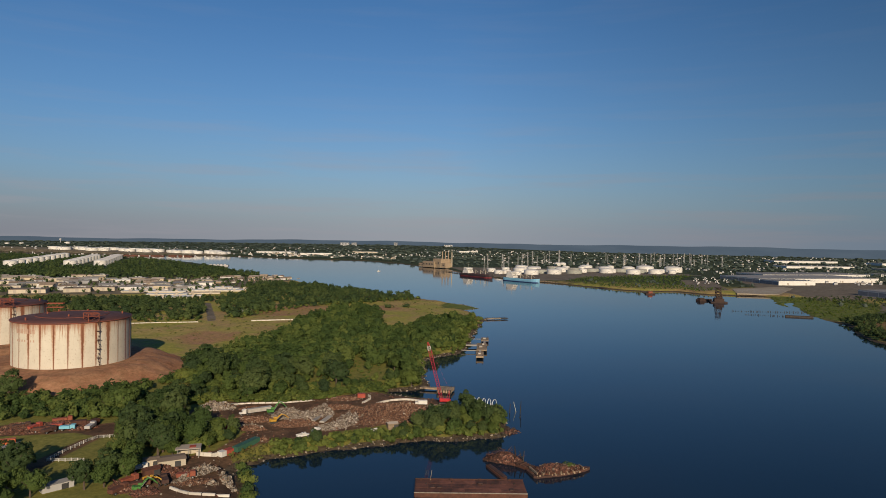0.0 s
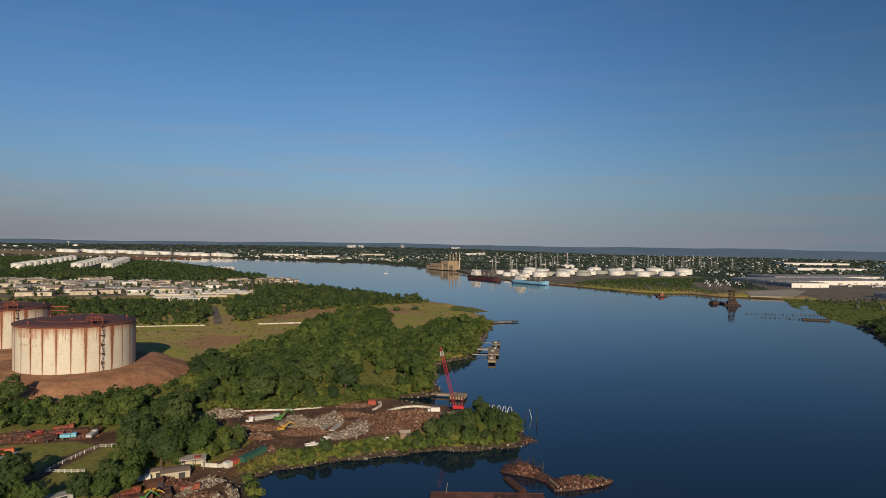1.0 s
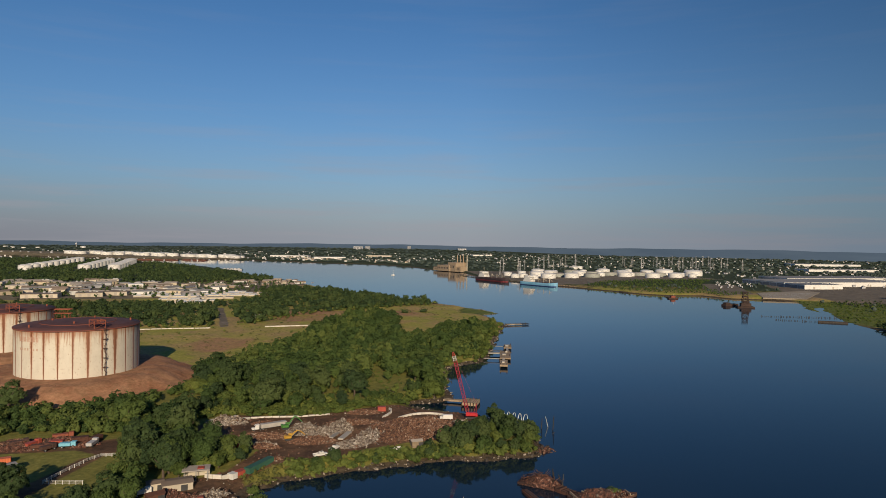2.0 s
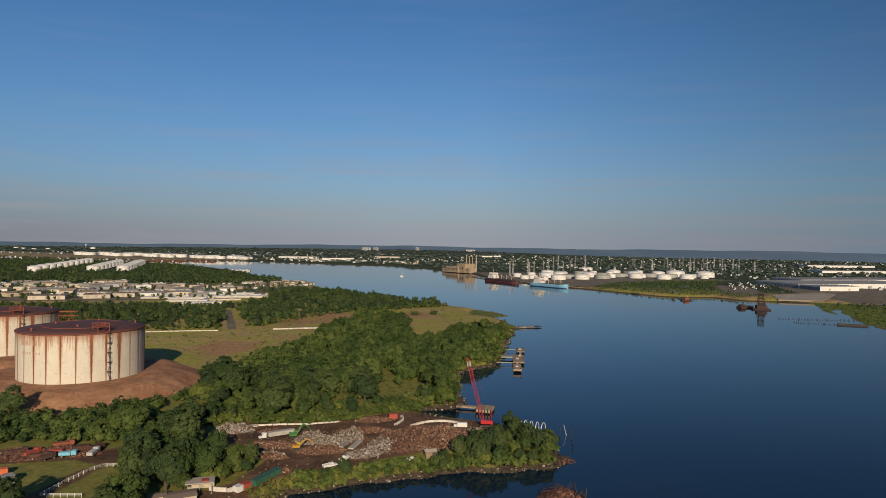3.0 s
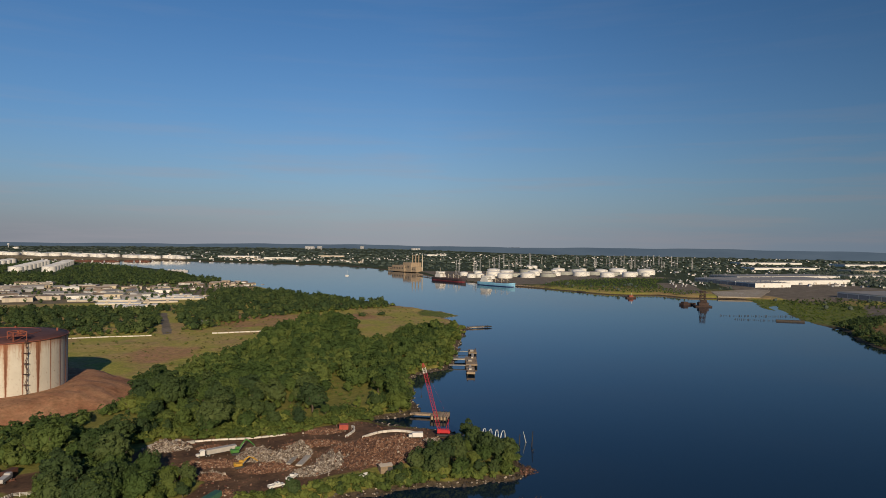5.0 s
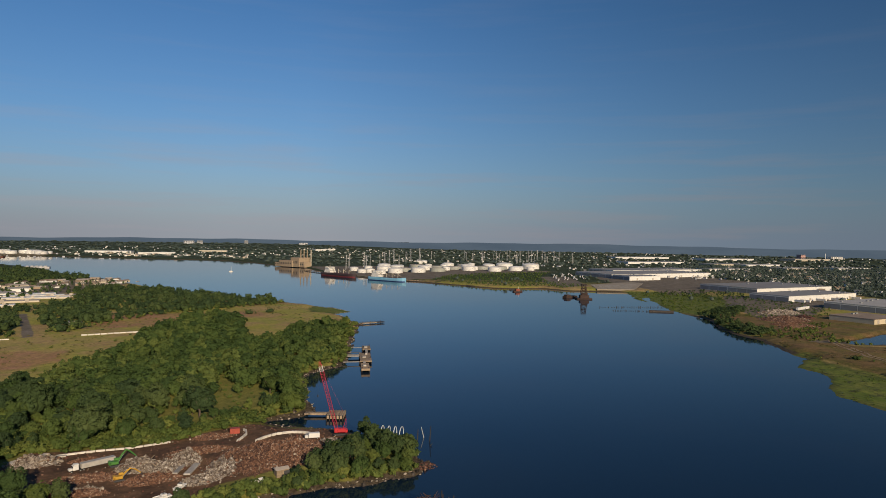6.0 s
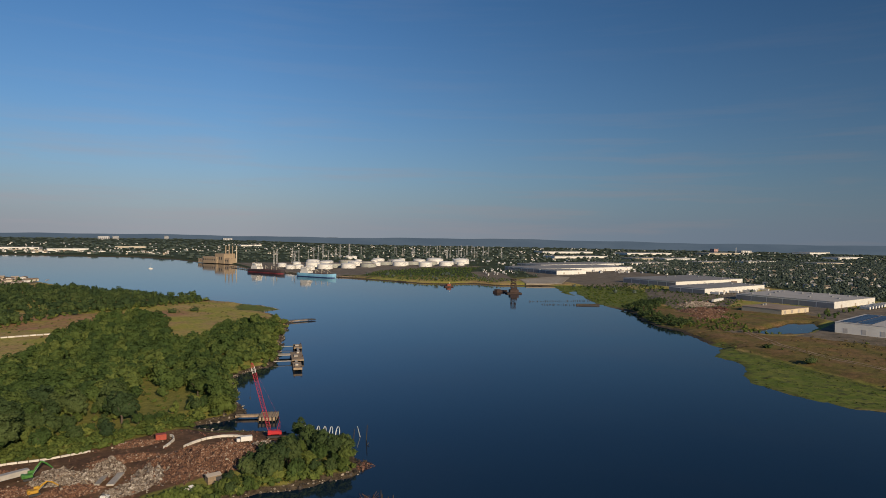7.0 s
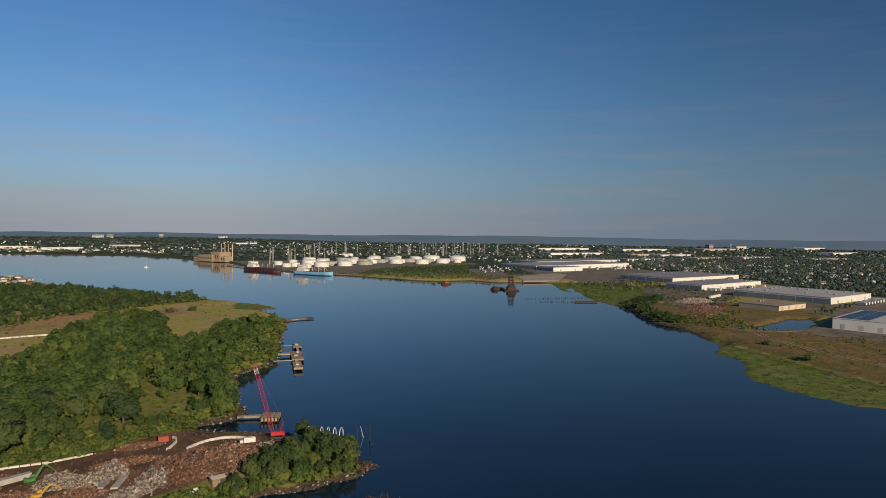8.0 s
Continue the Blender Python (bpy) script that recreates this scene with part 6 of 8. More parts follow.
slab(-50.4, 281.5, 82, 12, 2.2, 3, "long pale concrete slab lying in the yard")
slab(-54.7, 282, 84, 10, 1.6, 4, "narrow pale concrete slab beside its neighbour")
for x, y, turn, l, w, tilt in ((-108, 299, 20, 5, 3, 14), (-104, 301, 60, 6, 2.6, -10), (-110, 296, -30, 4, 3, 8), (-102.5, 297, 10, 5, 2.4, 20), (-99, 301.5, 14, 6, 1.2, 2), (-99, 266, 10, 4, 2.2, -14), (-95, 265.5, 40, 4, 2, 10)):
    slab(x, y, turn, l, w, tilt, "broken white concrete slab on a rubble heap")
container(place(-88, 266, 30), M_BRICKRED, "faded red skip among torn metal", 4.0, 1.8)


def loose(name, label, X, Y, meshes, lo, hi, seed, sink=0.1, cat="rubble"):
    """Loose pieces past counting, as one mesh."""
    rng = np.random.default_rng(seed)
    Z = lie_all(X, Y)
    V, T, n = [], [], 0
    data = []
    for me in meshes:
        co = np.zeros(3 * len(me.vertices), np.float32)
        me.vertices.foreach_get("co", co)
        data.append((co.reshape(-1, 3), np.array([list(p.vertices) for p in me.polygons])))
    for x, y, z in zip(X, Y, Z):
        co, tri = data[int(rng.integers(len(data)))]
        s = rng.uniform(lo, hi)
        m = np.array(Euler(rng.uniform(-0.7, 0.7, 2).tolist() + [rng.uniform(0, 6.28)]).to_matrix())
        V.append((co * s * rng.uniform(0.6, 1.5, 3)) @ m.T + np.array([x, y, z + s * 0.2 - sink]))
        T.append(tri + n)
        n += len(co)
    me = mesh_of(name, np.concatenate(V), np.concatenate(T), meshes[0].materials[0])
    me.polygons.foreach_set("use_smooth", np.zeros(len(me.polygons), bool))
    return tagged(new(name, me), label, cat, kind="stuff")


lr = np.random.default_rng(90)
for kind, gap, lo, hi, sd in (("debris", 2.1, 0.25, 0.8, 91), ("rubble", 3.4, 0.2, 0.7, 92), ("rust", 3.4, 0.3, 1.0, 93)):
    X, Y = scatter(lr, YARD, gap)
    keep = lr.uniform(0, 1, len(X)) < 0.35 + 0.45 * ripple(X, Y, 18)
    loose("yard_litter", "scattered broken litter over the yard's dirt", X[keep], Y[keep], CHUNKS[kind], lo, hi, sd, cat="litter")


def stones_along(pts, step, spread_m, seed):
    rng = np.random.default_rng(seed)
    X, Y = [], []
    for (ax, ay), (bx, by) in zip(pts, pts[1:]):
        n = max(1, int(math.hypot(bx - ax, by - ay) / step))
        for i in range(n):
            k = (i + rng.uniform()) / n
            X.append(ax + (bx - ax) * k + rng.normal(0, spread_m))
            Y.append(ay + (by - ay) * k + rng.normal(0, spread_m))
    X, Y = np.array(X), np.array(Y)
    Z = lie_all(X, Y)
    ok = (Z > -0.25) & (Z < 1.6)
    return X[ok], Y[ok]


SHORE = (WEST_A[5:] + WEST_B)[:38]
X, Y = stones_along(SHORE, 0.75, 1.9, 95)
loose("shore_stones", "pale stones and rubble along the waterline", X, Y, CHUNKS["rubble"], 0.3, 0.95, 96, cat="stones")
X, Y = stones_along(SHORE, 1.1, 1.8, 97)
loose("driftwood", "dark driftwood and wrack along the waterline", X, Y, CHUNKS["drift"], 0.4, 1.3, 98, cat="driftwood")

old_lorry(-96, 203.5, 30, M_RUST, "rust-brown scrap lorry in the lower yard")
old_lorry(-89.5, 207, 120, M_RUST_DARK, "dark scrapped lorry beside the workshop", 5.5)
old_lorry(-101, 207, 60, M_RED_OXIDE, "red-brown derelict lorry under the trees", 6.0)
old_lorry(-84, 211, 20, M_RED_OXIDE, "red-oxide lorry chassis by the rubble", 6.0)
heap(-92, 199, 5, 3, 1.6, 15, "rust", "tangle of rust-red machine parts", 50, 1.0, 19)

mrng = np.random.default_rng(150)
ang, rad = mrng.uniform(-2.2, 0.6, 300), 32.5 + 34 * mrng.uniform(0, 1, 300) ** 0.8
MX, MY = TANKS[0][0] + rad * np.cos(ang), TANKS[0][1] + rad * np.sin(ang)
loose("mound_stones", "small stones and clods scattered over the dirt mound", MX, MY, CHUNKS["debris"], 0.12, 0.42, 151, cat="stones")

# ---- far shores: tanks, power station, ships, warehouses, houses ----
M_TANK_GREY = surface("grey_green_tank", (0.24, 0.25, 0.22), (0.34, 0.35, 0.31), 0.1, 0.6, 0.0, 0.03, 0.5)


def oil_tank(r, h, mat, label, domed=True):
    t = thing("oil_tank", label, "oil tank", group="oil tanks")
    bm = bmesh.new()
    disc(bm, 0, 0, -0.5, h, r, 32)
    part("shell", bm, mat, t)
    bm = bmesh.new()
    prev = None
    for rr, zz in ((r * 1.01, h), (r * 0.9, h + r * (0.07 if domed else 0.02)), (r * 0.6, h + r * (0.15 if domed else 0.03)), (r * 0.2, h + r * (0.19 if domed else 0.035))):
        ring = bmesh.ops.create_circle(bm, segments=32, radius=rr)["verts"]
        bmesh.ops.translate(bm, vec=(0, 0, zz + 0.05), verts=ring)
        if prev:
            for i in range(32):
                bm.faces.new((prev[i], prev[(i + 1) % 32], ring[(i + 1) % 32], ring[i]))
        prev = ring
    bm.faces.new(prev)
    part("roof", bm, M_ROOF_LIGHT if mat is M_TANK_GREY else mat, t)
    bm = bmesh.new()
    for k in range(8):
        a, b = -1.9 + 0.12 * k, -1.9 + 0.12 * (k + 1)
        rod(bm, ((r + 0.4) * math.cos(a), (r + 0.4) * math.sin(a), h * k / 8), ((r + 0.4) * math.cos(b), (r + 0.4) * math.sin(b), h * (k + 1) / 8), 0.3, 4)
    part("stair", bm, M_STEEL, t)
    return t


OIL = [oil_tank(17, 9.0, M_WHITE, "white cylindrical oil tank on the far bank"), oil_tank(19, 8, M_TANK_GREY, "grey-green oil tank on the far bank", False), oil_tank(10, 7.5, M_WHITE, "small white oil tank on the far bank"),
       oil_tank(23, 11, M_WHITE, "large white domed oil tank", True)]
OIL_SPOTS = [(168, 1440, 2), (205, 1475, 0), (150, 1490, 2), (236, 1540, 1), (262, 1500, 0), (318, 1545, 1), (300, 1610, 0), (352, 1600, 2), (382, 1640, 1), (408, 1590, 0), (378, 1735, 2), (430, 1690, 0), (461, 1655, 1),
             (466, 1560, 0), (505, 1640, 1), (530, 1590, 0), (545, 1720, 3), (610, 1690, 3), (481, 1830, 2), (520, 1800, 2), (358, 1990, 2), (378, 2010, 2), (340, 1760, 2), (120, 1560, 2), (560, 1640, 2), (230, 1620, 0), (130, 1480, 2), (285, 1580, 2), (340, 1650, 1), (400, 1780, 0), (440, 1760, 1), (250, 1690, 2), (190, 1560, 0), (160, 1620, 2), (430, 1620, 2), (500, 1720, 0), (575, 1600, 2), (300, 1720, 1), (210, 1700, 0)]


def spread(protos, spots, group=None):
    """Puts the first of each kind at its first place and copies for the rest."""
    seen = set()
    for x, y, k, *more in spots:
        turn, s = (list(more) + [0, 1])[:2] if more else (0, 1)
        m = pose(x, y, lie(x, y), 0, 0, turn) @ Matrix.Scale(s or 1, 4)
        if k not in seen:
            protos[k].matrix_basis = m
            seen.add(k)
        else:
            copy_thing(protos[k], Matrix()).matrix_basis = m


spread(OIL, OIL_SPOTS)
rows = []
for x0, y0, x1, y1, n in ((-990, 1465, -1190, 2010, 10), (-891, 1530, -1052, 1935, 8), (-831, 1553, -998, 1960, 8)):
    rows += [(x0 + (x1 - x0) * i / (n - 1), y0 + (y1 - y0) * i / (n - 1), 0) for i in range(n)]
LEFT_OIL = [oil_tank(15, 11.5, M_WHITE, "white tank in a row beyond the wood"), oil_tank(23, 11, M_WHITE, "white refinery tank across the channel", False)]
rng_far = np.random.default_rng(3)
for i in range(46):
    k = i / 45
    rows.append((-1560 + 700 * k + rng_far.uniform(-25, 25), 2600 - 60 * k + rng_far.uniform(-30, 120 * (1 - k * 0.7)), 1, 0, rng_far.uniform(0.7, 1.1)))
for i in range(6):
    rows.append((-2200 + 60 * i + rng_far.uniform(-20, 20), 2900 + rng_far.uniform(0, 420) + 12 * i, 1, 0, rng_far.uniform(0.4, 0.6)))
spread(LEFT_OIL, rows)


def building(name, label, cat, x, y, turn, l, w, h, wall, roof, group="", windows=0, doors=2, units=0, up=0.0):
    """A flat-roofed building with a parapet; its front is along x at -w/2."""
    t = thing(name, label, cat, place(x, y, turn, up), group)
    bm = bmesh.new()
    box(bm, -l / 2, l / 2, -w / 2, w / 2, -2, h)
    part("wall", bm, wall, t)
    bm = bmesh.new()
    box(bm, -l / 2 - 0.2, l / 2 + 0.2, -w / 2 - 0.2, w / 2 + 0.2, h, h + 0.4)
    rf = part("roof", bm, roof, t)
    for i in range(windows):
        for s in (0, 1):
            bm = bmesh.new()
            xx = -l / 2 + l * (i + 0.5) / windows
            box(bm, xx - l / windows * 0.3, xx + l / windows * 0.3, -w / 2 - 0.08, -w / 2 + 0.1, h * (0.25 + 0.4 * s), h * (0.25 + 0.4 * s) + h * 0.18)
            part("window", bm, M_GLASS_DARK, t)
    for i in range(doors):
        bm = bmesh.new()
        xx = -l / 2 + l * (i + 0.5) / doors
        box(bm, xx - 1.8, xx + 1.8, -w / 2 - 0.1, -w / 2 + 0.1, 0.3, 4.2)
        part("loading_door", bm, M_ROOF_LIGHT, t)
    for i in range(units):
        bm = bmesh.new()
        a, b = math.sin(i * 12.9) * 0.42 * l, math.sin(i * 7.3 + 1) * 0.38 * w
        box(bm, a - 1.5, a + 1.5, b - 1.2, b + 1.2, h + 0.4, h + 1.9, None, 0.1)
        part("roof_unit", bm, M_STEEL, rf)
    return t


WH = "riverside warehouses"
ang = 16


# panels under a white band; their dark slate also carries that wall's shade
M_SHADED_PANEL = surface("shade_darkened_cladding", (0.13, 0.14, 0.16), (0.20, 0.21, 0.23), 0.1, 0.6, 0.0, 0.02, 0.5, 0.0, 0.12)


def warehouse(cx, cy, l, w, h, label, turn=16, wall=None, roof=None, doors=2, units=6, bands=True):
    """cx, cy: the corner nearest the river and the sun."""
    a = math.radians(turn)
    x = cx + math.cos(a) * l / 2 - math.sin(a) * w / 2
    y = cy + math.sin(a) * l / 2 + math.cos(a) * w / 2
    t = building("warehouse", label, "warehouse", x, y, turn, l, w, h, wall or M_WHITE, roof or M_ROOF_GREY, WH, 0, doors, units)
    if bands:
        n = max(3, int(w / 18))
        for i in range(n):
            bm = bmesh.new()
            y0 = -w / 2 + w * i / n
            box(bm, -l / 2 - 0.12, -l / 2 + 0.05, y0 + 0.4, y0 + w / n - 0.4, 0.2, h - 1.6)
            part("wall_panel", bm, M_SHADED_PANEL, t, "slate grey wall panel darkened for the shaded side")
    return t


warehouse(648, 1230, 80, 55, 8, "low white warehouse before larger grey halls", 10, doors=2)
warehouse(640, 1290, 300, 120, 8.5, "long white-fronted warehouse with a grey roof", 14, doors=8)
warehouse(728, 1450, 300, 90, 9, "vast grey warehouse with a white south front", 14, doors=6)
warehouse(647, 798, 165, 60, 8, "white-fronted warehouse with grey side walls", 16, doors=5)
warehouse(692, 915, 190, 110, 8.5, "large grey warehouse behind a white-fronted hall", 14, doors=3)
warehouse(671, 611, 114, 122, 8, "pale flat-roofed warehouse with a long glazed side", 16, roof=M_ROOF_PALE, doors=3, units=14)
warehouse(555, 579, 56, 46, 4.8, "low tan warehouse with a brown roof", 14, M_TAN, M_ROOF_BROWN, 4, 2, False)


def solar_warehouse():
    a = math.radians(23)
    l, w, h = 90, 130, 9
    cx, cy = 496 + math.cos(a) * l / 2 + math.sin(a) * w / 2, 468 + math.sin(a) * l / 2 - math.cos(a) * w / 2
    t = building("warehouse", "cream warehouse with dark blue solar panels on the roof", "warehouse", cx, cy, 23, l, w, h, M_WHITE, M_ROOF_PALE, WH, 0, 6, 0)
    pv = surface("solar_cells", (0.012, 0.016, 0.045), (0.02, 0.028, 0.07), 0.3, 0.25)
    for i in range(7):
        for j in range(10):
            if j in (3, 7):
                continue
            bm = bmesh.new()
            x, y = -l / 2 + 4 + i * 12, -w / 2 + 4 + j * 12.4
            box(bm, x, x + 10.6, y, y + 11.4, h + 0.5, h + 0.7)
            part("solar_panel", bm, pv, t)
    for j in range(9):
        bm = bmesh.new()
        y = -w / 2 + 8 + j * 14
        box(bm, -l / 2 - 0.1, -l / 2 + 0.05, y, y + 3.5, 0.5, 4.5)
        part("loading_door", bm, M_ROOF_PALE, t)


solar_warehouse()

# pale commercial blocks among the far trees
FAR_BLOCKS = [(1180, 1650, 190, 50, 9), (1460, 1700, 160, 60, 9), (1230, 2120, 300, 70, 11), (1540, 1950, 220, 60, 10), (1430, 1985, 200, 60, 10), (1680, 1730, 190, 60, 9), (1700, 2350, 300, 80, 12), (2050, 2300, 260, 70, 11), (1400, 2500, 320, 70, 12),
              (2300, 1900, 240, 60, 10), (1850, 1600, 200, 60, 10), (2550, 2250, 260, 80, 12), (1980, 1350, 180, 60, 9), (1620, 1150, 160, 60, 9), 
              (-700, 2700, 200, 50, 12), (-520, 2620, 160, 40, 12), (-350, 2900, 140, 40, 9), (120, 3150, 120, 40, 9)]
for i, (x, y, l, w, h) in enumerate(FAR_BLOCKS):
    building("commercial_block", "long pale commercial building among far trees", "building", x, y, 8 + 14 * math.sin(i * 3.1), l * 0.8, w, h * 0.62, M_WHITE if i % 3 != 1 else M_CREAM, M_ROOF_PALE if i % 2 else M_ROOF_GREY, "far commercial blocks")
for x, y, l, w, h, wall, lab in ((-594, 3870, 54, 28, 18, M_SIDING, "pale apartment slab on the skyline"), (-540, 3897, 30, 28, 18, M_SIDING, "pale apartment tower beside a slab"), (-297, 4020, 22, 22, 20, M_SIDING, "lone white tower block on the skyline"),
                                 (2187, 2469, 26, 24, 17, surface("pink_brick", (0.34, 0.20, 0.18), (0.44, 0.28, 0.25), 0.1), "tall pinkish hospital block"), (54, 4005, 96, 36, 10, M_SIDING, "wide white college building on the skyline"),
                                 (2285, 2390, 64, 34, 11, M_WHITE, "white hospital wing near a chimney")):
    building("tower_block", lab, "building", x, y, 5, l, w, h, wall, M_ROOF_GREY, "far tower blocks", 6)
t = thing("chimney", "pale factory chimney near the far hospital", "chimney", place(2240, 2390, 0) @ Matrix.Scale(0.6, 4))
bm = bmesh.new()
disc(bm, 0, 0, -2, 42, 3, 12, 2)
part("shaft", bm, M_WHITE, t)
t = thing("water_tower", "white water tower on the far shore", "water tower", place(-1984, 3316, 0) @ Matrix.Scale(0.44, 4))
bm = bmesh.new()
disc(bm, 0, 0, -2, 34, 4, 10)
part("stem", bm, M_SIDING, t)
bm = bmesh.new()
bmesh.ops.create_uvsphere(bm, u_segments=16, v_segments=10, radius=13)
bmesh.ops.translate(bm, vec=(0, 0, 40), verts=bm.verts)
part("bowl", bm, M_SIDING, t, smoothed=True)


def power_station():
    t = thing("power_station", "tan brick power station with four tall chimneys", "power station", pose(-16, 1790, 4.0, 0, 0, -52) @ Matrix.Scale(0.92, 4))
    for nm, x0, x1, y0, y1, h in (("hall", -46, 14, -20, 20, 15), ("boiler_house", 2, 40, -16, 22, 24), ("annexe", 40.2, 60, -14, 10, 12), ("low_wing", -72, -46.2, -16, 12, 8)):
        bm = bmesh.new()
        box(bm, x0, x1, y0, y1, -3, h, None, 0.3)
        hall = part(nm, bm, M_BRICK, t)
        n = int((x1 - x0) / 8)
        for i in range(n):
            bm = bmesh.new()
            xx = x0 + 4 + 8 * i
            box(bm, xx - 1.6, xx + 1.6, y0 - 0.15, y0 + 0.1, h * 0.3, h * 0.62)
            part("window", bm, M_GLASS_DARK, hall)
    for i, (x, y) in enumerate(((28.5, -1), (34, 6), (39.6, 13), (46.5, 21))):
        bm = bmesh.new()
        disc(bm, x, y, -3, 46, 1.9, 14, 1.4)
        part("chimney", bm, M_BRICK if i < 3 else M_CREAM, t)


power_station()


def cargo_ship(x, y, turn, l, w, hullmat, bootmat, label, house_at):
    t = thing("ship", label, "ship", pose(x, y, 0, 0, 0, turn), "moored ships")
    bm = bmesh.new()
    hull(bm, l, w, 6.5, 0.14, 0.05, 0.15)
    part("hull", bm, hullmat, t)
    bm = bmesh.new()
    hull(bm, l * 0.995, w * 1.012, 1.3, 0.14, 0.05, 0.15)
    part("boot_top", bm, bootmat, t)
    bm = bmesh.new()
    box(bm, -l * 0.44, l * 0.40, -w * 0.42, w * 0.42, 6.5, 6.8)
    part("deck", bm, M_RUST, t)
    sx = house_at * l
    for k, (a, b, z0, z1) in enumerate(((10, 0.42, 6.5, 10), (8.5, 0.40, 10, 13), (7, 0.40, 13, 16), (5, 0.48, 16, 18.5))):
        bm = bmesh.new()
        box(bm, sx - a, sx + a, -w * b, w * b, z0 + 0.02, z1)
        dk = part("superstructure", bm, M_WHITE, t)
        if k:
            bm = bmesh.new()
            box(bm, sx + a - 0.05, sx + a + 0.08, -w * b * 0.9, w * b * 0.9, z0 + 1.1, z0 + 1.9)
            part("window_band", bm, M_GLASS_DARK, dk)
    bm = bmesh.new()
    box(bm, sx - 13, sx - 9, -2.5, 2.5, 6.5, 19, None, 0.4)
    part("funnel", bm, M_CREAM, t)
    for k in range(4):
        bm = bmesh.new()
        xx = -l * 0.2 + k * l * 0.16
        rod(bm, (xx, 0, 6.5), (xx, 0, 15), 0.5, 6)
        rod(bm, (xx, 0, 14), (xx + 6, 2, 10), 0.3, 5)
        part("derrick", bm, M_CREAM, t)
    bm = bmesh.new()
    rod(bm, (sx, 0, 18.5), (sx, 0, 27), 0.35, 5)
    part("mast", bm, M_CREAM, t)


cargo_ship(76, 1407, -55, 108, 18, surface("dark_hull", (0.03, 0.022, 0.025), (0.06, 0.04, 0.04), 0.1, 0.5), surface("maroon_boot", (0.16, 0.025, 0.03), (0.24, 0.045, 0.05), 0.1, 0.6), "black and maroon tanker moored at a berth", -0.30)
cargo_ship(158, 1268, -50, 92, 16, surface("sky_blue_hull", (0.13, 0.33, 0.48), (0.20, 0.42, 0.58), 0.1, 0.5), surface("dark_blue_boot", (0.02, 0.05, 0.14), (0.04, 0.08, 0.2), 0.1, 0.6), "sky blue tanker with white superstructure", -0.30)
for x, y, turn, l in ((120, 1400, -52, 90), (205, 1252, -45, 70), (30, 1560, -70, 120)):
    t = thing("wharf", "dark timber wharf along the far bank", "wharf", pose(x, y, 0, 0, 0, turn), "wharves")
    bm = bmesh.new()
    box(bm, -l / 2, l / 2, -3, 3, 1.2, 2.4, None, 0.1)
    part("deck", bm, M_WOOD_OLD, t)
    for k in range(12):
        bm = bmesh.new()
        rod(bm, (-l / 2 + l * k / 11, -2.8, -2), (-l / 2 + l * k / 11, -2.8, 3.2), 0.5, 6)
        part("post", bm, M_WOOD_WET, t)


def lattice_mast():
    t = thing("lattice_mast", "thin pale steel mast on the far bank", "mast", group="far masts")
    bm = bmesh.new()
    for a, b in ((-1, -1), (1, -1), (1, 1), (-1, 1)):
        rod(bm, (a * 1.6, b * 1.6, -1), (a * 0.5, b * 0.5, 38), 0.32, 4)
    for k in range(6):
        z0, z1 = 6 * k, 6 * k + 6
        w0, w1 = 1.6 - 1.1 * z0 / 38, 1.6 - 1.1 * z1 / 38
        rod(bm, (-w0, -w0, z0), (w1, -w1, z1), 0.16, 3)
        rod(bm, (w0, -w0, z0), (w1, w1, z1), 0.16, 3)
    part("tower", bm, M_STEEL, t)
    bm = bmesh.new()
    for z in (29, 33, 37):
        rod(bm, (-4.5, 0, z), (4.5, 0, z), 0.22, 4)
    part("crossarm", bm, M_STEEL, t)
    return t


masts = [(105 + 21 * i + 9 * math.sin(i * 4), 1600 + 42 * i + 60 * math.sin(i * 2.2), 0, 20 * math.sin(i), 0.95 + 0.2 * math.sin(i * 3)) for i in range(17)]
masts += [(590 + (i % 12) * 30 + 14 * math.sin(i * 5), 2080 + (i // 12) * 130 + 60 * math.sin(i * 1.7), 0, 30 * math.sin(i * 2), 0.8 + 0.25 * math.sin(i * 2.9)) for i in range(36)]
spread([lattice_mast()], masts)


M_HULK = surface("blackened_steel", (0.018, 0.011, 0.009), (0.055, 0.030, 0.022), 0.9, 0.85, 0.0, 0.15, 0.4, 0.02, 0.3)


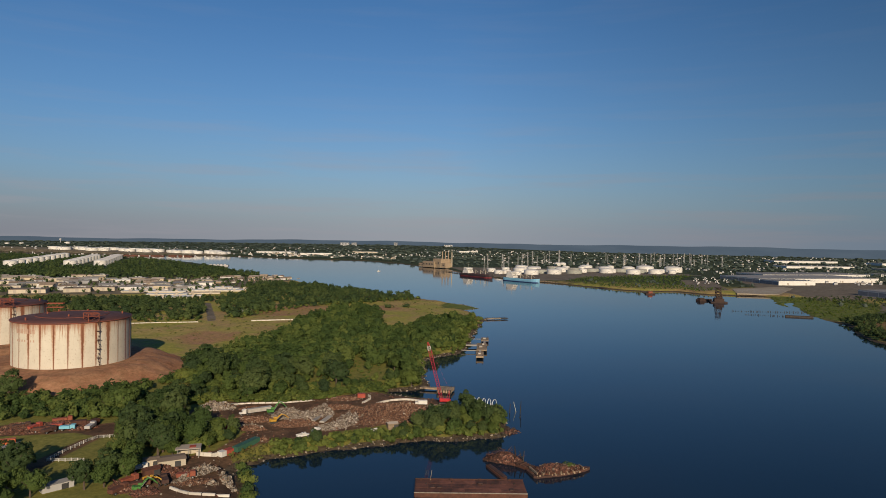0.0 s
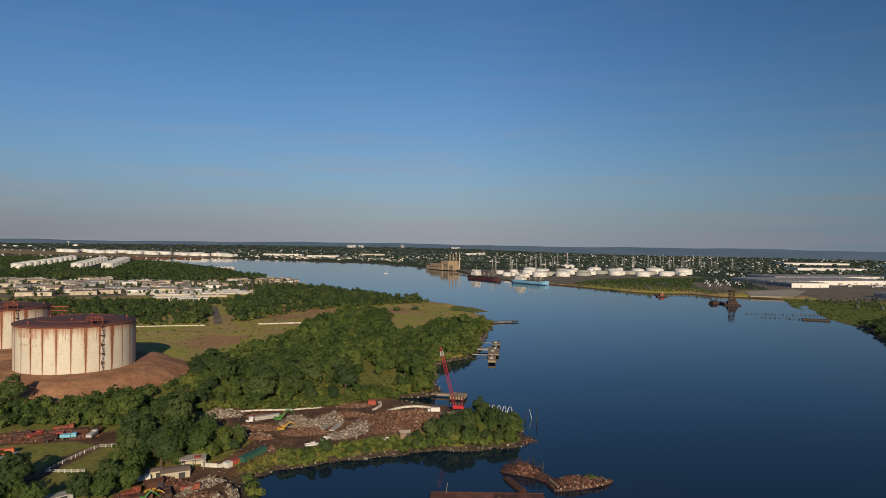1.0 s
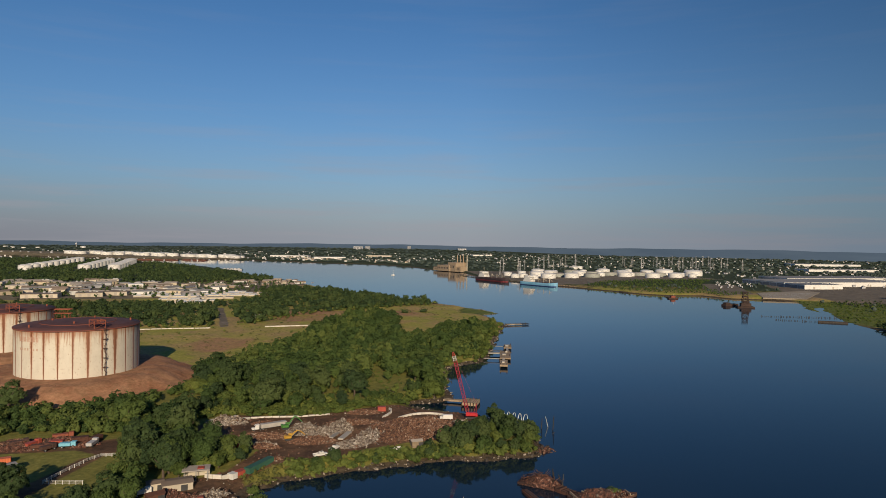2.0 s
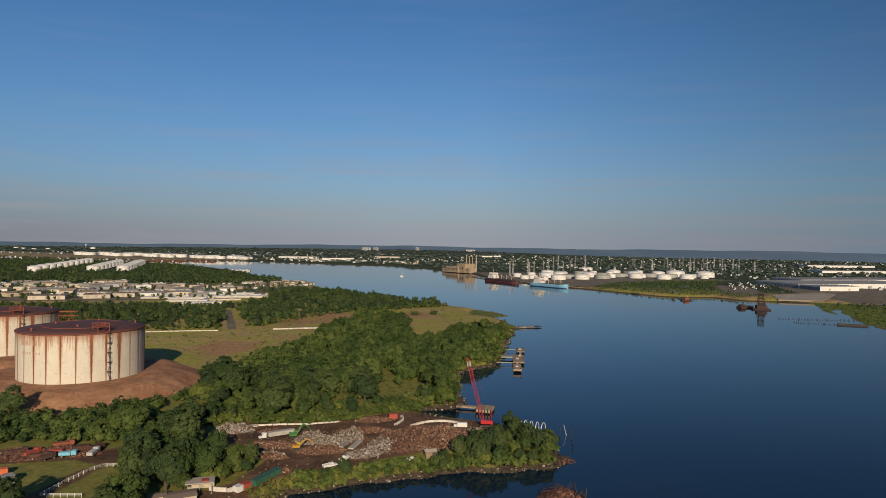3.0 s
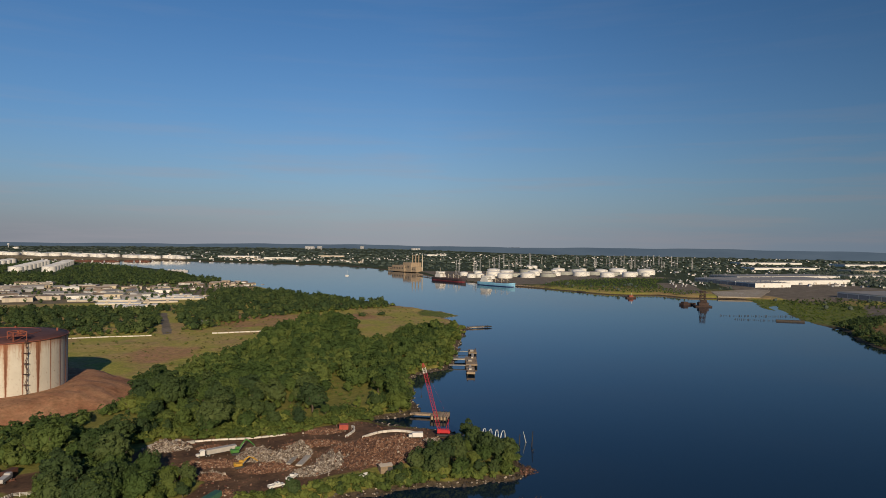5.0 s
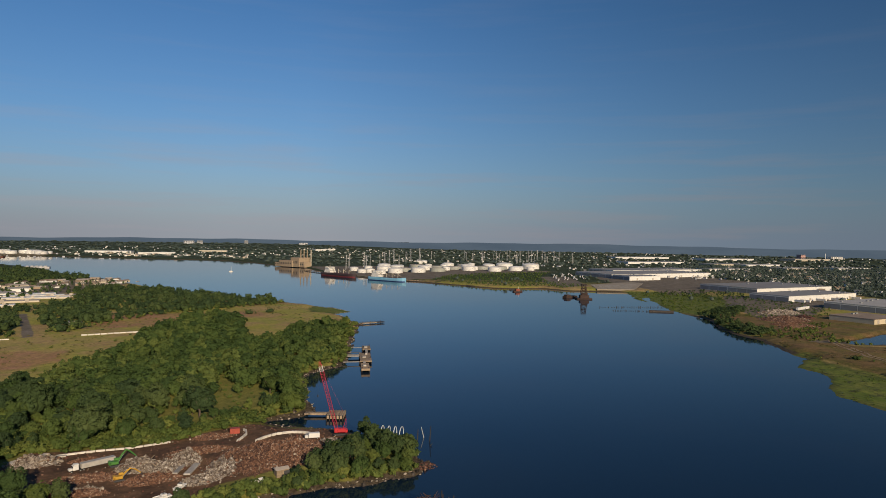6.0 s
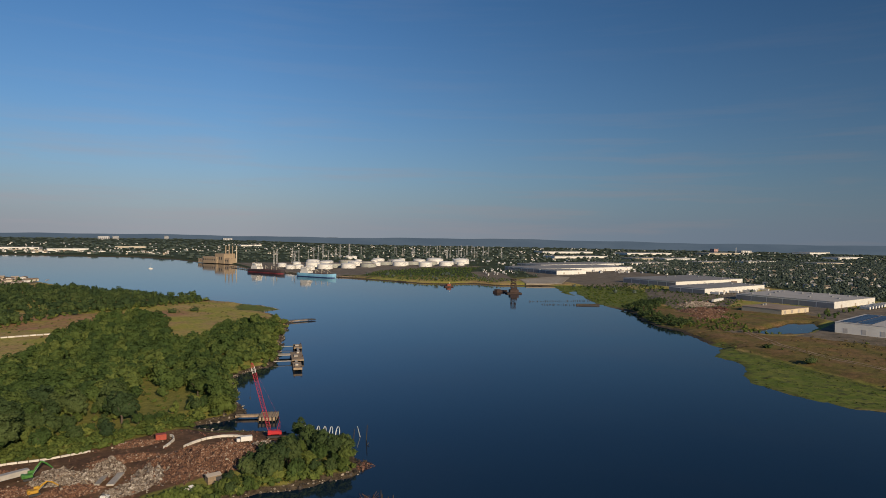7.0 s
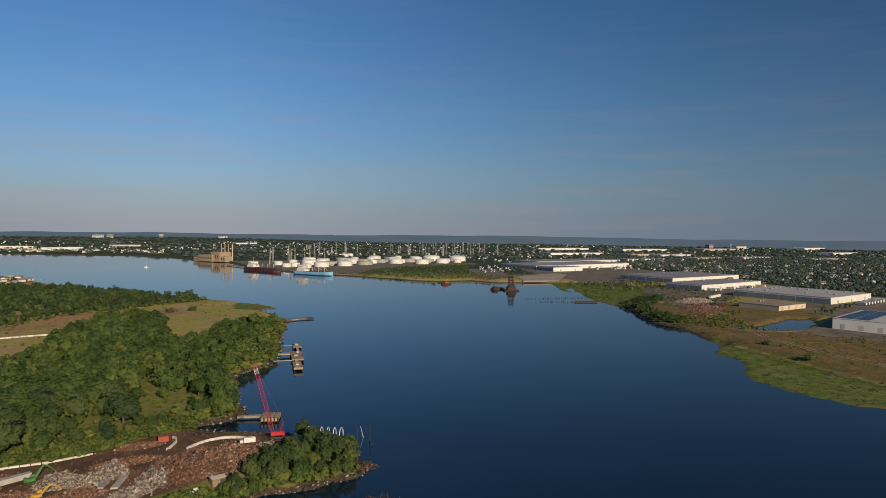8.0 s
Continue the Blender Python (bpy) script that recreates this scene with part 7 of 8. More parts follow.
def crane_hulk():
    t = thing("derelict_dredger", "dark derelict dredging barge with a lattice tower", "barge", pose(386, 892, 0, 0, 0, -8))
    bm = bmesh.new()
    box(bm, -11, 11, -6, 6, -1, 1.8, None, 0.3)
    part("hull", bm, M_HULK, t)
    bm = bmesh.new()
    box(bm, -6, 7, -4, 4, 1.8, 6.0, None, 0.2)
    box(bm, -3, 5, -3, 3, 6.0, 9.0, None, 0.2)
    part("deckhouse", bm, M_HULK, t)
    bm = bmesh.new()
    for a, b in ((-1, -1), (1, -1), (1, 1), (-1, 1)):
        rod(bm, (a * 4.5, b * 3.5, 1.8), (a * 2.6, b * 2, 21), 0.35, 5)
    for k in range(5):
        z0, z1 = 2 + 3.8 * k, 5.8 + 3.8 * k
        w0, w1 = 4.5 - 1.9 * z0 / 21, 4.5 - 1.9 * z1 / 21
        for s in (-1, 1):
            rod(bm, (-w0, s * w0 * 0.77, z0), (w1, s * w1 * 0.77, z1), 0.22, 4)
            rod(bm, (w0, s * w0 * 0.77, z0), (-w1, s * w1 * 0.77, z1), 0.22, 4)
    box(bm, -3.2, 3.2, -2.4, 2.4, 14.0, 15.5)
    box(bm, -3.6, 3.6, -2.6, 2.6, 20.4, 21.4)
    part("lattice_tower", bm, M_HULK, t)
    t = thing("old_barge", "low rust-brown barge beside the dredger", "barge", pose(376, 916, 0, 0, 0, 25))
    bm = bmesh.new()
    box(bm, -12, 12, -4, 4, -1, 2.6, None, 0.2)
    part("hull", bm, M_HULK, t)
    bm = bmesh.new()
    box(bm, -10, -2, -3, 3, 2.6, 4.6, None, 0.1)
    part("deckhouse", bm, M_HULK, t)
    t = thing("wrecked_tug", "small wrecked tug with a red deckhouse", "boat", pose(331, 1015, 0, 0, 0, 10))
    bm = bmesh.new()
    hull(bm, 17, 6, 1.8, 0.35, 0.1)
    part("hull", bm, M_RUST_DARK, t)
    bm = bmesh.new()
    box(bm, -4, 3, -2, 2, 1.8, 4.6, None, 0.2)
    part("deckhouse", bm, M_RED_OXIDE, t)
    bm = bmesh.new()
    rod(bm, (1, 0, 4.6), (1, 0, 8), 0.2, 5)
    part("mast", bm, M_WHITE, t)


crane_hulk()


def pile_row(x0, y0, x1, y1, n, label, beam=False):
    t = thing("post_row", label, "piles", group="old pile rows")
    rng = np.random.default_rng(n)
    for i in range(n):
        k = i / (n - 1)
        bm = bmesh.new()
        x, y = x0 + (x1 - x0) * k + rng.normal(0, 0.4), y0 + (y1 - y0) * k + rng.normal(0, 0.6)
        rod(bm, (x, y, -2), (x + rng.normal(0, 0.2), y, rng.uniform(0.5, 1.8)), 0.4, 6, 0.3)
        part("post", bm, M_WOOD_WET, t)
    if beam:
        bm = bmesh.new()
        a, b = Vector((x0 + (x1 - x0) * 0.6, y0 + (y1 - y0) * 0.6, 0.5)), Vector((x1, y1, 0.5))
        rod(bm, a, b, 1.4, 6)
        part("sunken_deck", bm, M_WOOD_WET, t)


pile_row(357, 786, 452, 779, 44, "row of dark rotten piles along an old pier")
pile_row(357, 752, 424, 728, 38, "second row of dark rotten piles", True)
pile_row(296, 1140, 330, 1088, 16, "dark timbers of a collapsed dock", True)
pile_row(312, 1066, 345, 1058, 10, "dark stumps off the far bank", True)
pile_row(262, 1158, 290, 1120, 10, "dark stakes along the reedy bank", True)


def trailer_box(mat):
    t = thing("parked_trailer", "white box trailer in a far lorry park", "trailer", group="parked trailers")
    bm = bmesh.new()
    box(bm, -7, 7, -1.4, 1.4, 1.0, 4.0, None, 0.1)
    part("body", bm, mat, t)
    add_wheels(t, [(x, y) for x in (-5, 5) for y in (-1.1, 1.1)], 0.5)
    return t


spots = []
for i in range(44):
    r, c = i // 11, i % 11
    spots.append((486 + 26 * r + c * 7.0 + 3 * math.sin(i), 1215 + 14 * r + c * 19 + 8 * math.sin(i * 3), 1 if i % 4 == 3 else 0, 70 + 8 * math.sin(i * 2), 0.62))
spots += [(700 + 9 * i, 596 + 3 * i, 0, 100) for i in range(9)] + [(575 + 8 * i, 700 + 5 * i, 0, 30) for i in range(4)] + [(655 + 12 * i, 787 + 3.5 * i, 0, 106) for i in (0, 1, 4, 7, 8, 11)]
spread([trailer_box(M_WHITE), trailer_box(M_GREY_SHEET)], spots)
heap(492, 628, 30, 22, 3.2, 20, "debris", "broad brown heap of broken concrete on the far bank", 140, 1.7, 41)
heap(462, 582, 24, 13, 3.4, -40, "debris", "tan heap of crushed brick and stone", 100, 1.3, 42)
heap(448, 572, 12, 8, 2.4, 10, "debris", "small red-brown heap of scrap on the far bank", 60, 1.5, 44)
heap(528, 640, 16, 10, 2.6, 60, "rust", "dark heap of scrap metal beside the tan hall", 70, 1.8, 45)
heap(530, 680, 30, 16, 4, 10, "rubble", "pale rubble heap by the warehouses", 60, 2.6, 43)

# ---- inland left: sheds and works ----
for i, (x, y, l, w, h, roof) in enumerate(((-530, 822, 66, 40, 8, M_ROOF_BROWN), (-484, 848, 50, 40, 8, M_ROOF_BROWN), (-462, 878, 46, 36, 8, M_ROOF_BROWN), (-436, 912, 40, 34, 8, M_ROOF_BROWN), (-620, 1045, 76, 40, 8, M_ROOF_LIGHT),
                                          (-650, 955, 50, 34, 8, M_ROOF_LIGHT), (-606, 1130, 40, 30, 9, M_ROOF_LIGHT), (-505, 1010, 34, 30, 10, M_WHITE), (-560, 940, 50, 30, 7, M_ROOF_BROWN), (-520, 1080, 60, 34, 8, M_ROOF_LIGHT),
                                          (-440, 1060, 46, 30, 8, M_ROOF_BROWN), (-700, 1080, 60, 30, 8, M_ROOF_LIGHT), (-590, 880, 40, 26, 7, M_ROOF_LIGHT), (-740, 1010, 70, 36, 9, M_ROOF_LIGHT), (-690, 900, 60, 34, 8, M_ROOF_BROWN))):
    building("industrial_shed", "cream industrial shed in the works beyond the trees", "shed", x, y, 18 + 9 * math.sin(i * 2), l * 0.62, w * 0.7, h * 0.6, M_CREAM if roof is not M_WHITE else M_WHITE, roof, "industrial sheds", 0, 3, 3)
for i, (x, y, l, w) in enumerate(((-404, 856, 46, 15), (-393, 880, 52, 15), (-352, 818, 48, 15), (-377, 938, 60, 16), (-338, 880, 56, 16), (-336, 938, 54, 15), (-302, 888, 50, 15), (-296, 916, 48, 15), (-322, 800, 44, 14), (-328, 776, 40, 13),
                                 (-366, 852, 46, 14), (-318, 846, 46, 14), (-362, 905, 56, 15), (-316, 912, 50, 14))):
    building("greenhouse_roof", "long low white roof beyond the trees", "building", x, y, 16, l, w, 1.8, M_CREAM, M_ROOF_LIGHT if i % 4 == 3 else M_WHITE, "long white roofs")
shed_rng = np.random.default_rng(8)
for i in range(56):
    x = shed_rng.uniform(-780, -360)
    y = 850 + 0.02 * (x + 570) + shed_rng.uniform(0, 230) + (60 if x < -600 else 0)
    shed(x, y, shed_rng.uniform(0, 90), shed_rng.uniform(14, 34), shed_rng.uniform(9, 16), shed_rng.uniform(3.5, 5.5), (M_CREAM, M_TAN, M_WHITE, M_SIDING)[i % 4], (M_ROOF_BROWN, M_ROOF_LIGHT, M_ROOF_GREY)[i % 3], "low gabled workshop among trees", 2.0)
for i in range(40):
    x = -430 + 150 * shed_rng.uniform()
    y = 1040 + 200 * shed_rng.uniform() - (x + 430) * -0.2
    shed(x, y, shed_rng.uniform(0, 90), shed_rng.uniform(8, 18), shed_rng.uniform(6, 10), shed_rng.uniform(2.0, 3.4), (M_CREAM, M_BRICK, M_WHITE)[i % 3], (M_ROOF_BROWN, M_ROOF_LIGHT, M_ROOF_BROWN)[i % 3], "small brown-roofed works building by the channel", 1.6)
building("gatehouse", "small white gatehouse beside the meadow road", "building", -197, 646, 20, 10, 6, 3.2, M_SIDING, M_ROOF_GREY, "", 3)
block_row([(-300, 553), (-272, 560), (-240, 568), (-216, 574)], "pale kerb wall along the meadow", 4.0, 0.8)
block_row([(-175, 586), (-155, 592), (-134, 598)], "long white wall across the meadow", 4.0, 1.1, mat=M_BARRIER)


# ---- hazy hills, the plain backdrop behind all the rest ----
def far_hills():
    m, N, L, bs = mat_new("hills_painted_haze")
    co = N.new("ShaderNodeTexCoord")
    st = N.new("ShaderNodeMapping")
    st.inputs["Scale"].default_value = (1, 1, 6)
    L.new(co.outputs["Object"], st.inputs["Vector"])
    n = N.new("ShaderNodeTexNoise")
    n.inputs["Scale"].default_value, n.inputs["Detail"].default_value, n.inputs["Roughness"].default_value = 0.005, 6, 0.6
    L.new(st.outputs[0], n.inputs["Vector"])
    # the ridge emits its own blue-grey: haze painted in, no lamp lights it
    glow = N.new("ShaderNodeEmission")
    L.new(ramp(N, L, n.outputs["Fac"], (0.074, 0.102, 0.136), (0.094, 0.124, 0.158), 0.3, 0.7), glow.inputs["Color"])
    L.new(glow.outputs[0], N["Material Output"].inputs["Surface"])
    V, F = [], []
    for i in range(241):
        a = math.radians(-46 + 118 * i / 240)
        k = float(smooth(np.array(math.degrees(a)), -6, 16))
        d = 4150 - 700 * k
        h = 85 - (8.6 + 0.9 * math.sin(a * 11) + 0.5 * math.sin(a * 37 + 1) + 0.25 * math.sin(a * 90)) / 1131 * d
        for dd, z in ((0, -5), (0, h * 0.75), (40, h), (90, h * 0.9), (90, -5)):
            V.append((math.sin(a) * (d + dd), math.cos(a) * (d + dd), z))
    for i in range(240):
        F += [(5 * i + j, 5 * i + 5 + j, 5 * i + 6 + j, 5 * i + 1 + j) for j in range(4)]
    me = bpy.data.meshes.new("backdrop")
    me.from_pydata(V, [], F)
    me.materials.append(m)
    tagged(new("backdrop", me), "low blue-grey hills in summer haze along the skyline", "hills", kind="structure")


far_hills()


# ---- houses ----
def house(l, w, h, wall, roof, label):
    t = thing("house", label, "house", group="suburban houses")
    bm = bmesh.new()
    vs = [bm.verts.new(c) for c in ((-l, -w, -1), (l, -w, -1), (l, w, -1), (-l, w, -1), (-l, -w, h), (l, -w, h), (l, w, h), (-l, w, h), (-l, 0, h + w * 0.75), (l, 0, h + w * 0.75))]
    for f in ((0, 1, 5, 4), (2, 3, 7, 6), (1, 2, 6, 9, 5), (3, 0, 4, 8, 7)):
        bm.faces.new([vs[i] for i in f])
    part("wall", bm, wall, t)
    bm = bmesh.new()
    e = 0.5
    for s in (-1, 1):
        q = [(-l - e, s * (w + e), h - e * 0.7), (l + e, s * (w + e), h - e * 0.7), (l + e, 0, h + w * 0.75 + 0.1), (-l - e, 0, h + w * 0.75 + 0.1)]
        a = [bm.verts.new(c) for c in q]
        b = [bm.verts.new((c[0], c[1], c[2] + 0.3)) for c in q]
        bm.faces.new(a)
        bm.faces.new(b)
        for i in range(4):
            bm.faces.new((a[i], a[(i + 1) % 4], b[(i + 1) % 4], b[i]))
    part("roof", bm, roof, t)
    return t


HOUSES = [house(6, 4.5, 6, M_WHITE, M_ROOF_GREY, "white two-storey house with a grey roof among trees"), house(7, 5, 5.5, M_CREAM, M_ROOF_BROWN, "cream house with a brown gable roof among trees"),
          house(8, 5, 7, M_WHITE, M_ROOF_LIGHT, "large white house with a pale roof among trees")]
hr = np.random.default_rng(21)
hs = []
for i in range(70):
    k = hr.uniform()
    hs.append((-760 + 620 * k + hr.uniform(-20, 20), 2520 - 300 * k + hr.uniform(0, 200) ** 1.0, int(hr.integers(3)), hr.uniform(0, 180), hr.uniform(0.42, 0.75)))
for i in range(215):
    a, d = math.radians(hr.uniform(36, 62)), hr.uniform(1230, 2200)
    hs.append((math.sin(a) * d, math.cos(a) * d, int(hr.integers(3)), hr.uniform(0, 180), hr.uniform(0.48, 0.66)))
hs = [h for h in hs if not any(signed(p, np.array([[h[0]]]), np.array([[h[1]]]))[0, 0] > -10 for p in PAVED)]
spread(HOUSES, hs[:290])


def far_town():
    """Houses past counting, as one scatter over the far land."""
    rng = np.random.default_rng(77)
    V, F, n = [], [], 0
    for i in range(3400):
        a, d = math.radians(rng.uniform(-38, 64)), 1500 + 1900 * rng.uniform() ** 1.2
        if a > 0.6 and rng.uniform() < 0.3:
            d = rng.uniform(1300, 2600)
        x, y = math.sin(a) * d, math.cos(a) * d
        if rng.uniform() < 0.35 + 0.3 * math.sin(x * 0.004) * math.cos(y * 0.005) and d < 4000:
            continue
        if y < 2600 - 0.35 * abs(x) and x < 150 or (x < 700 and y < 2100):
            continue
        l, w, h, c = rng.uniform(3.5, 7), rng.uniform(3, 4.5), rng.uniform(4, 6), rng.uniform(0, 3.14)
        s = 0.52
        P = np.array([(-l, -w, -2), (l, -w, -2), (l, w, -2), (-l, w, -2), (-l, -w, h), (l, -w, h), (l, w, h), (-l, w, h), (-l, 0, h + 3), (l, 0, h + 3)]) * s
        P = np.stack([P[:, 0] * math.cos(c) - P[:, 1] * math.sin(c) + x, P[:, 0] * math.sin(c) + P[:, 1] * math.cos(c) + y, P[:, 2]], 1)
        V.append((P, x, y))
        F += [[k + n for k in f] for f in ((0, 1, 5, 4), (2, 3, 7, 6), (1, 2, 6, 9, 5), (3, 0, 4, 8, 7), (4, 5, 9, 8), (6, 7, 8, 9))]
        n += 10
    z = height(np.array([[v[1] for v in V]]), np.array([[v[2] for v in V]]))[0]
    pts = np.concatenate([p + np.array([0, 0, max(q, 0)]) for (p, _, _), q in zip(V, z)])
    me = bpy.data.meshes.new("far_town")
    me.from_pydata(pts.tolist(), [], F)
    for mt in (M_SIDING, M_ROOF_GREY, M_ROOF_BROWN, M_WHITE):
        me.materials.append(mt)
    me.polygons.foreach_set("material_index", np.array([((0, 3)[(i // 6) % 2] if i % 6 < 4 else 1 + (i // 6) % 2) for i in range(len(F))], dtype=np.int32))
    tagged(new("far_town", me), "scattered pale houses of a far wooded suburb", "houses", kind="stuff")


far_town()


# ---- far woods and shrubs ----
def far_woods():
    rng = np.random.default_rng(50)
    N = 9500
    a = np.radians(rng.uniform(-39, 66, N))
    d = 1000 + 3850 * rng.uniform(0, 1, N) ** 0.75
    X, Y = np.sin(a) * d, np.cos(a) * d
    ok = signed(EAST_A + EAST_B, X[None], Y[None])[0] > 25
    for p in PAVED + PALE + [TANK_LAND]:
        ok &= signed(p, X[None], Y[None])[0] < -5
    ok &= d < np.where(np.degrees(np.arctan2(X, Y)) > 5, 3500, 4250)
    ok &= (np.sin(X * 0.006 + 1.3 * np.sin(Y * 0.004)) * np.cos(Y * 0.007) > -0.72) | (d > 3200)
    X, Y, d = X[ok], Y[ok], d[ok]
    for lo, hi, s0, s1, sub, lobes, leaves, wide, seed in ((0, 2000, 6, 11, 1, 5, 10, 0.62, 51), (2000, 3200, 6, 11, 1, 3, 5, 1.1, 52), (3200, 5000, 4, 7, 1, 2, 2, 2.8, 53)):
        k = (d >= lo) & (d < hi)
        woods("far_wood", "endless dark green wooded land towards the skyline", (X[k], Y[k]), s0, s1, M_LEAF_HAZE_TINT, seed, lobes, leaves, sub, 0.09, wide)


TANK_LAND = [(60, 1470), (190, 1275), (270, 1290), (640, 1460), (640, 1760), (420, 1900), (20, 1780)]
far_woods()
woods("suburb_trees", "dark garden trees between suburban houses", scatter(np.random.default_rng(71), SUBURB, 16.5, PAVED), 5, 10, M_LEAF_HAZE_TINT, 72, 4, 22, 1, 0.13, 0.62)
rs = np.random.default_rng(60)
SCRUB = [(275, 1160), (310, 1105), (345, 1078), (396, 1088), (425, 1040), (490, 1095), (450, 1180), (500, 1340), (600, 1525), (420, 1470), (310, 1390), (240, 1240)]
woods("scrub", "rough green scrub before the oil tanks", scatter(rs, SCRUB, 8.5), 1.6, 5, M_LEAF, 61, 4, 14, 1, 0.11, 0.6)
BANK = [(428, 690), (426, 660), (393, 602), (380, 562), (384, 540), (409, 534), (418, 600), (434, 640), (500, 700), (535, 748), (500, 752), (460, 706)]
woods("bank_trees", "dark leafy trees along the far bank", scatter(rs, BANK, 6.2), 2.0, 6.0, M_LEAF_DARK, 62, 15, 80, 1, 0.10, 0.62)
INLAND = [(470, 760), (560, 800), (600, 900), (560, 960), (520, 930), (590, 890), (560, 800)]
woods("thicket", "green thicket behind the marsh", scatter(rs, INLAND, 14), 2, 6, M_LEAF, 63, 15, 60, 1, 0.11, 0.5)
HEDGE = [(380, 530), (400, 500), (440, 470), (455, 545), (520, 590), (500, 600), (430, 560), (400, 560)]
woods("bank_shrubs", "scattered green shrubs on the far bank", scatter(rs, HEDGE, 7), 1.2, 3.8, M_SHRUB, 64, 12, 50, 1, 0.11, 0.6)
woods("field_shrubs", "low shrubs dotted over rough grass", scatter(rs, [(400, 470), (560, 420), (520, 300), (380, 320), (350, 440)], 52), 1.0, 2.6, M_SHRUB, 65, 9, 30, 1, 0.11, 0.7)


def bush(x, y, h, r, label, seed, mat=None):
    t = thing("bush", label, "bush", place(x, y, 0), "lone bushes")
    rng = np.random.default_rng(seed)
    bm = bmesh.new()
    for k in range(5):
        rod(bm, (0, 0, -0.3), (r * 0.5 * math.cos(k * 1.3), r * 0.5 * math.sin(k * 1.3), h * 0.5), 0.12, 5, 0.05)
    part("stem", bm, M_BARK, t)
    V, T = crown_arrays(rng, h, r, 30, 260, 1, 0.3)
    ob = new("crown", mesh_of("crown", V - np.array([0, 0, h * 0.18]), T, mat or M_LEAF))
    ob.parent = t


bush(353, 369, 6, 5.2, "lone round dark green bush on rough grass", 1, M_LEAF_DARK)
bush(369, 420, 4, 4, "lone green bush above the marsh", 2)
bush(-106, 700, 8, 5, "lone tree-like bush in the meadow", 3, M_LEAF_DARK)
bush(-60, 720, 6, 6, "round bush at the meadow's edge", 4, M_LEAF_DARK)
bush(-40, 735, 6, 7, "dark bush at the meadow's edge", 5, M_LEAF_DARK)
bush(-10, 212, 3, 3.2, "shrub on the near bank by the barge", 6, M_SHRUB)
bush(-17, 207, 2.6, 4.0, "low yellow-green shrub on the near bank", 7, M_REED)
EDGE = [(-62, 240), (-48, 250), (-29, 259), (-9, 266), (12, 270), (27, 274), (26, 280), (10, 276), (-10, 271), (-30, 265), (-48, 258), (-66, 248)]
woods("bank_reeds", "yellow-green reeds and brambles on the near bank", scatter(rs, EDGE, 2.5), 1.3, 4.2, M_SHRUB, 66, 12, 90, 1, 0.13, 0.7)
REEDS = [(-80, 236), (-72, 233), (-62, 240), (-56, 247), (-64, 250), (-74, 244)]
woods("reed_bed", "pale green reed bed at the inlet's head", scatter(rs, REEDS, 2.0), 1.2, 2.2, M_REED, 67, 4, 30, 1, 0.16, 0.7)
SHRUB_W = [(-10, 362), (-15, 400), (-17, 436), (-8, 447), (8, 463), (16, 480), (22, 515), (26, 560), (33, 605), (44, 660), (30, 680), (20, 610), (8, 520), (-5, 470), (-25, 430), (-22, 370), (-50, 345), (-45, 338), (-20, 352)]
woods("shore_shrubs", "green brambles and small trees along the shore", scatter(rs, SHRUB_W, 5.5), 2.2, 5.5, M_SHRUB, 68, 14, 100, 1, 0.12, 0.65)
woods("glade_shrubs", "low shrubs scattered in the clearings", scatter(rs, GLADE, 8), 0.6, 2.2, M_SHRUB, 69, 9, 40, 1, 0.11, 0.8)
MEADOW = [(-290, 545), (-150, 420), (-130, 500), (-120, 660), (-60, 700), (20, 640), (30, 740), (-20, 850), (-190, 640)]
woods("meadow_tufts", "small shrubs dotted over the meadow", scatter(rs, MEADOW, 34), 0.8, 2.4, M_SHRUB, 70, 9, 30, 1, 0.11, 0.8)
woods("works_trees", "dark trees between the industrial sheds", scatter(rs, [(-900, 1010), (-560, 790), (-330, 850), (-300, 1000), (-270, 1180), (-420, 1150), (-700, 1110)], 20), 4, 9, M_LEAF_DARK, 73, 5, 30, 1, 0.11, 0.55)
MARSH_UP = [(463, 885), (520, 930), (600, 900), (600, 800), (520, 720), (460, 690), (432, 690), (434, 740), (458, 815)]
woods("marsh_shrubs", "low green shrubs across the marsh", scatter(rs, MARSH_UP, 16), 0.7, 2.4, M_SHRUB, 75, 5, 24, 1, 0.13, 0.75)
WASTE = [(440, 690), (470, 640), (560, 640), (640, 720), (600, 800), (520, 740), (470, 760)]
woods("waste_shrubs", "weeds and shrubs on waste ground by the warehouses", scatter(rs, WASTE, 8.5), 1.0, 3.4, M_LEAF, 76, 5, 24, 1, 0.13, 0.65)
HALL_EDGE = [(560, 985), (640, 985), (672, 920), (640, 880), (628, 800), (650, 772), (640, 758), (610, 788), (585, 870), (548, 975)]
woods("hall_trees", "low dark trees and scrub before the grey halls", scatter(rs, HALL_EDGE, 8.5), 1.2, 4.2, M_LEAF_DARK, 78, 6, 50, 1, 0.11, 0.65)
TREES_WH = [(560, 540), (640, 600), (680, 590), (760, 640), (740, 600), (640, 570), (570, 520)]
woods("roadside_trees", "small trees by the warehouse drive", scatter(rs, TREES_WH, 13), 3, 6, M_LEAF, 77, 5, 30, 1, 0.12, 0.55)

for i, (x, y, h, r) in enumerate(((-68, 223, 4.5, 3.2), (-65, 215, 5.5, 3.5), (-62, 207, 5, 3.4), (-60, 200, 4.5, 3.4), (-71, 230, 3.5, 2.8), (-58, 192, 5, 3.6))):
    bush(x, y, h, r, "green bush on the inlet's bank", 30 + i, M_SHRUB if i % 2 else M_LEAF)


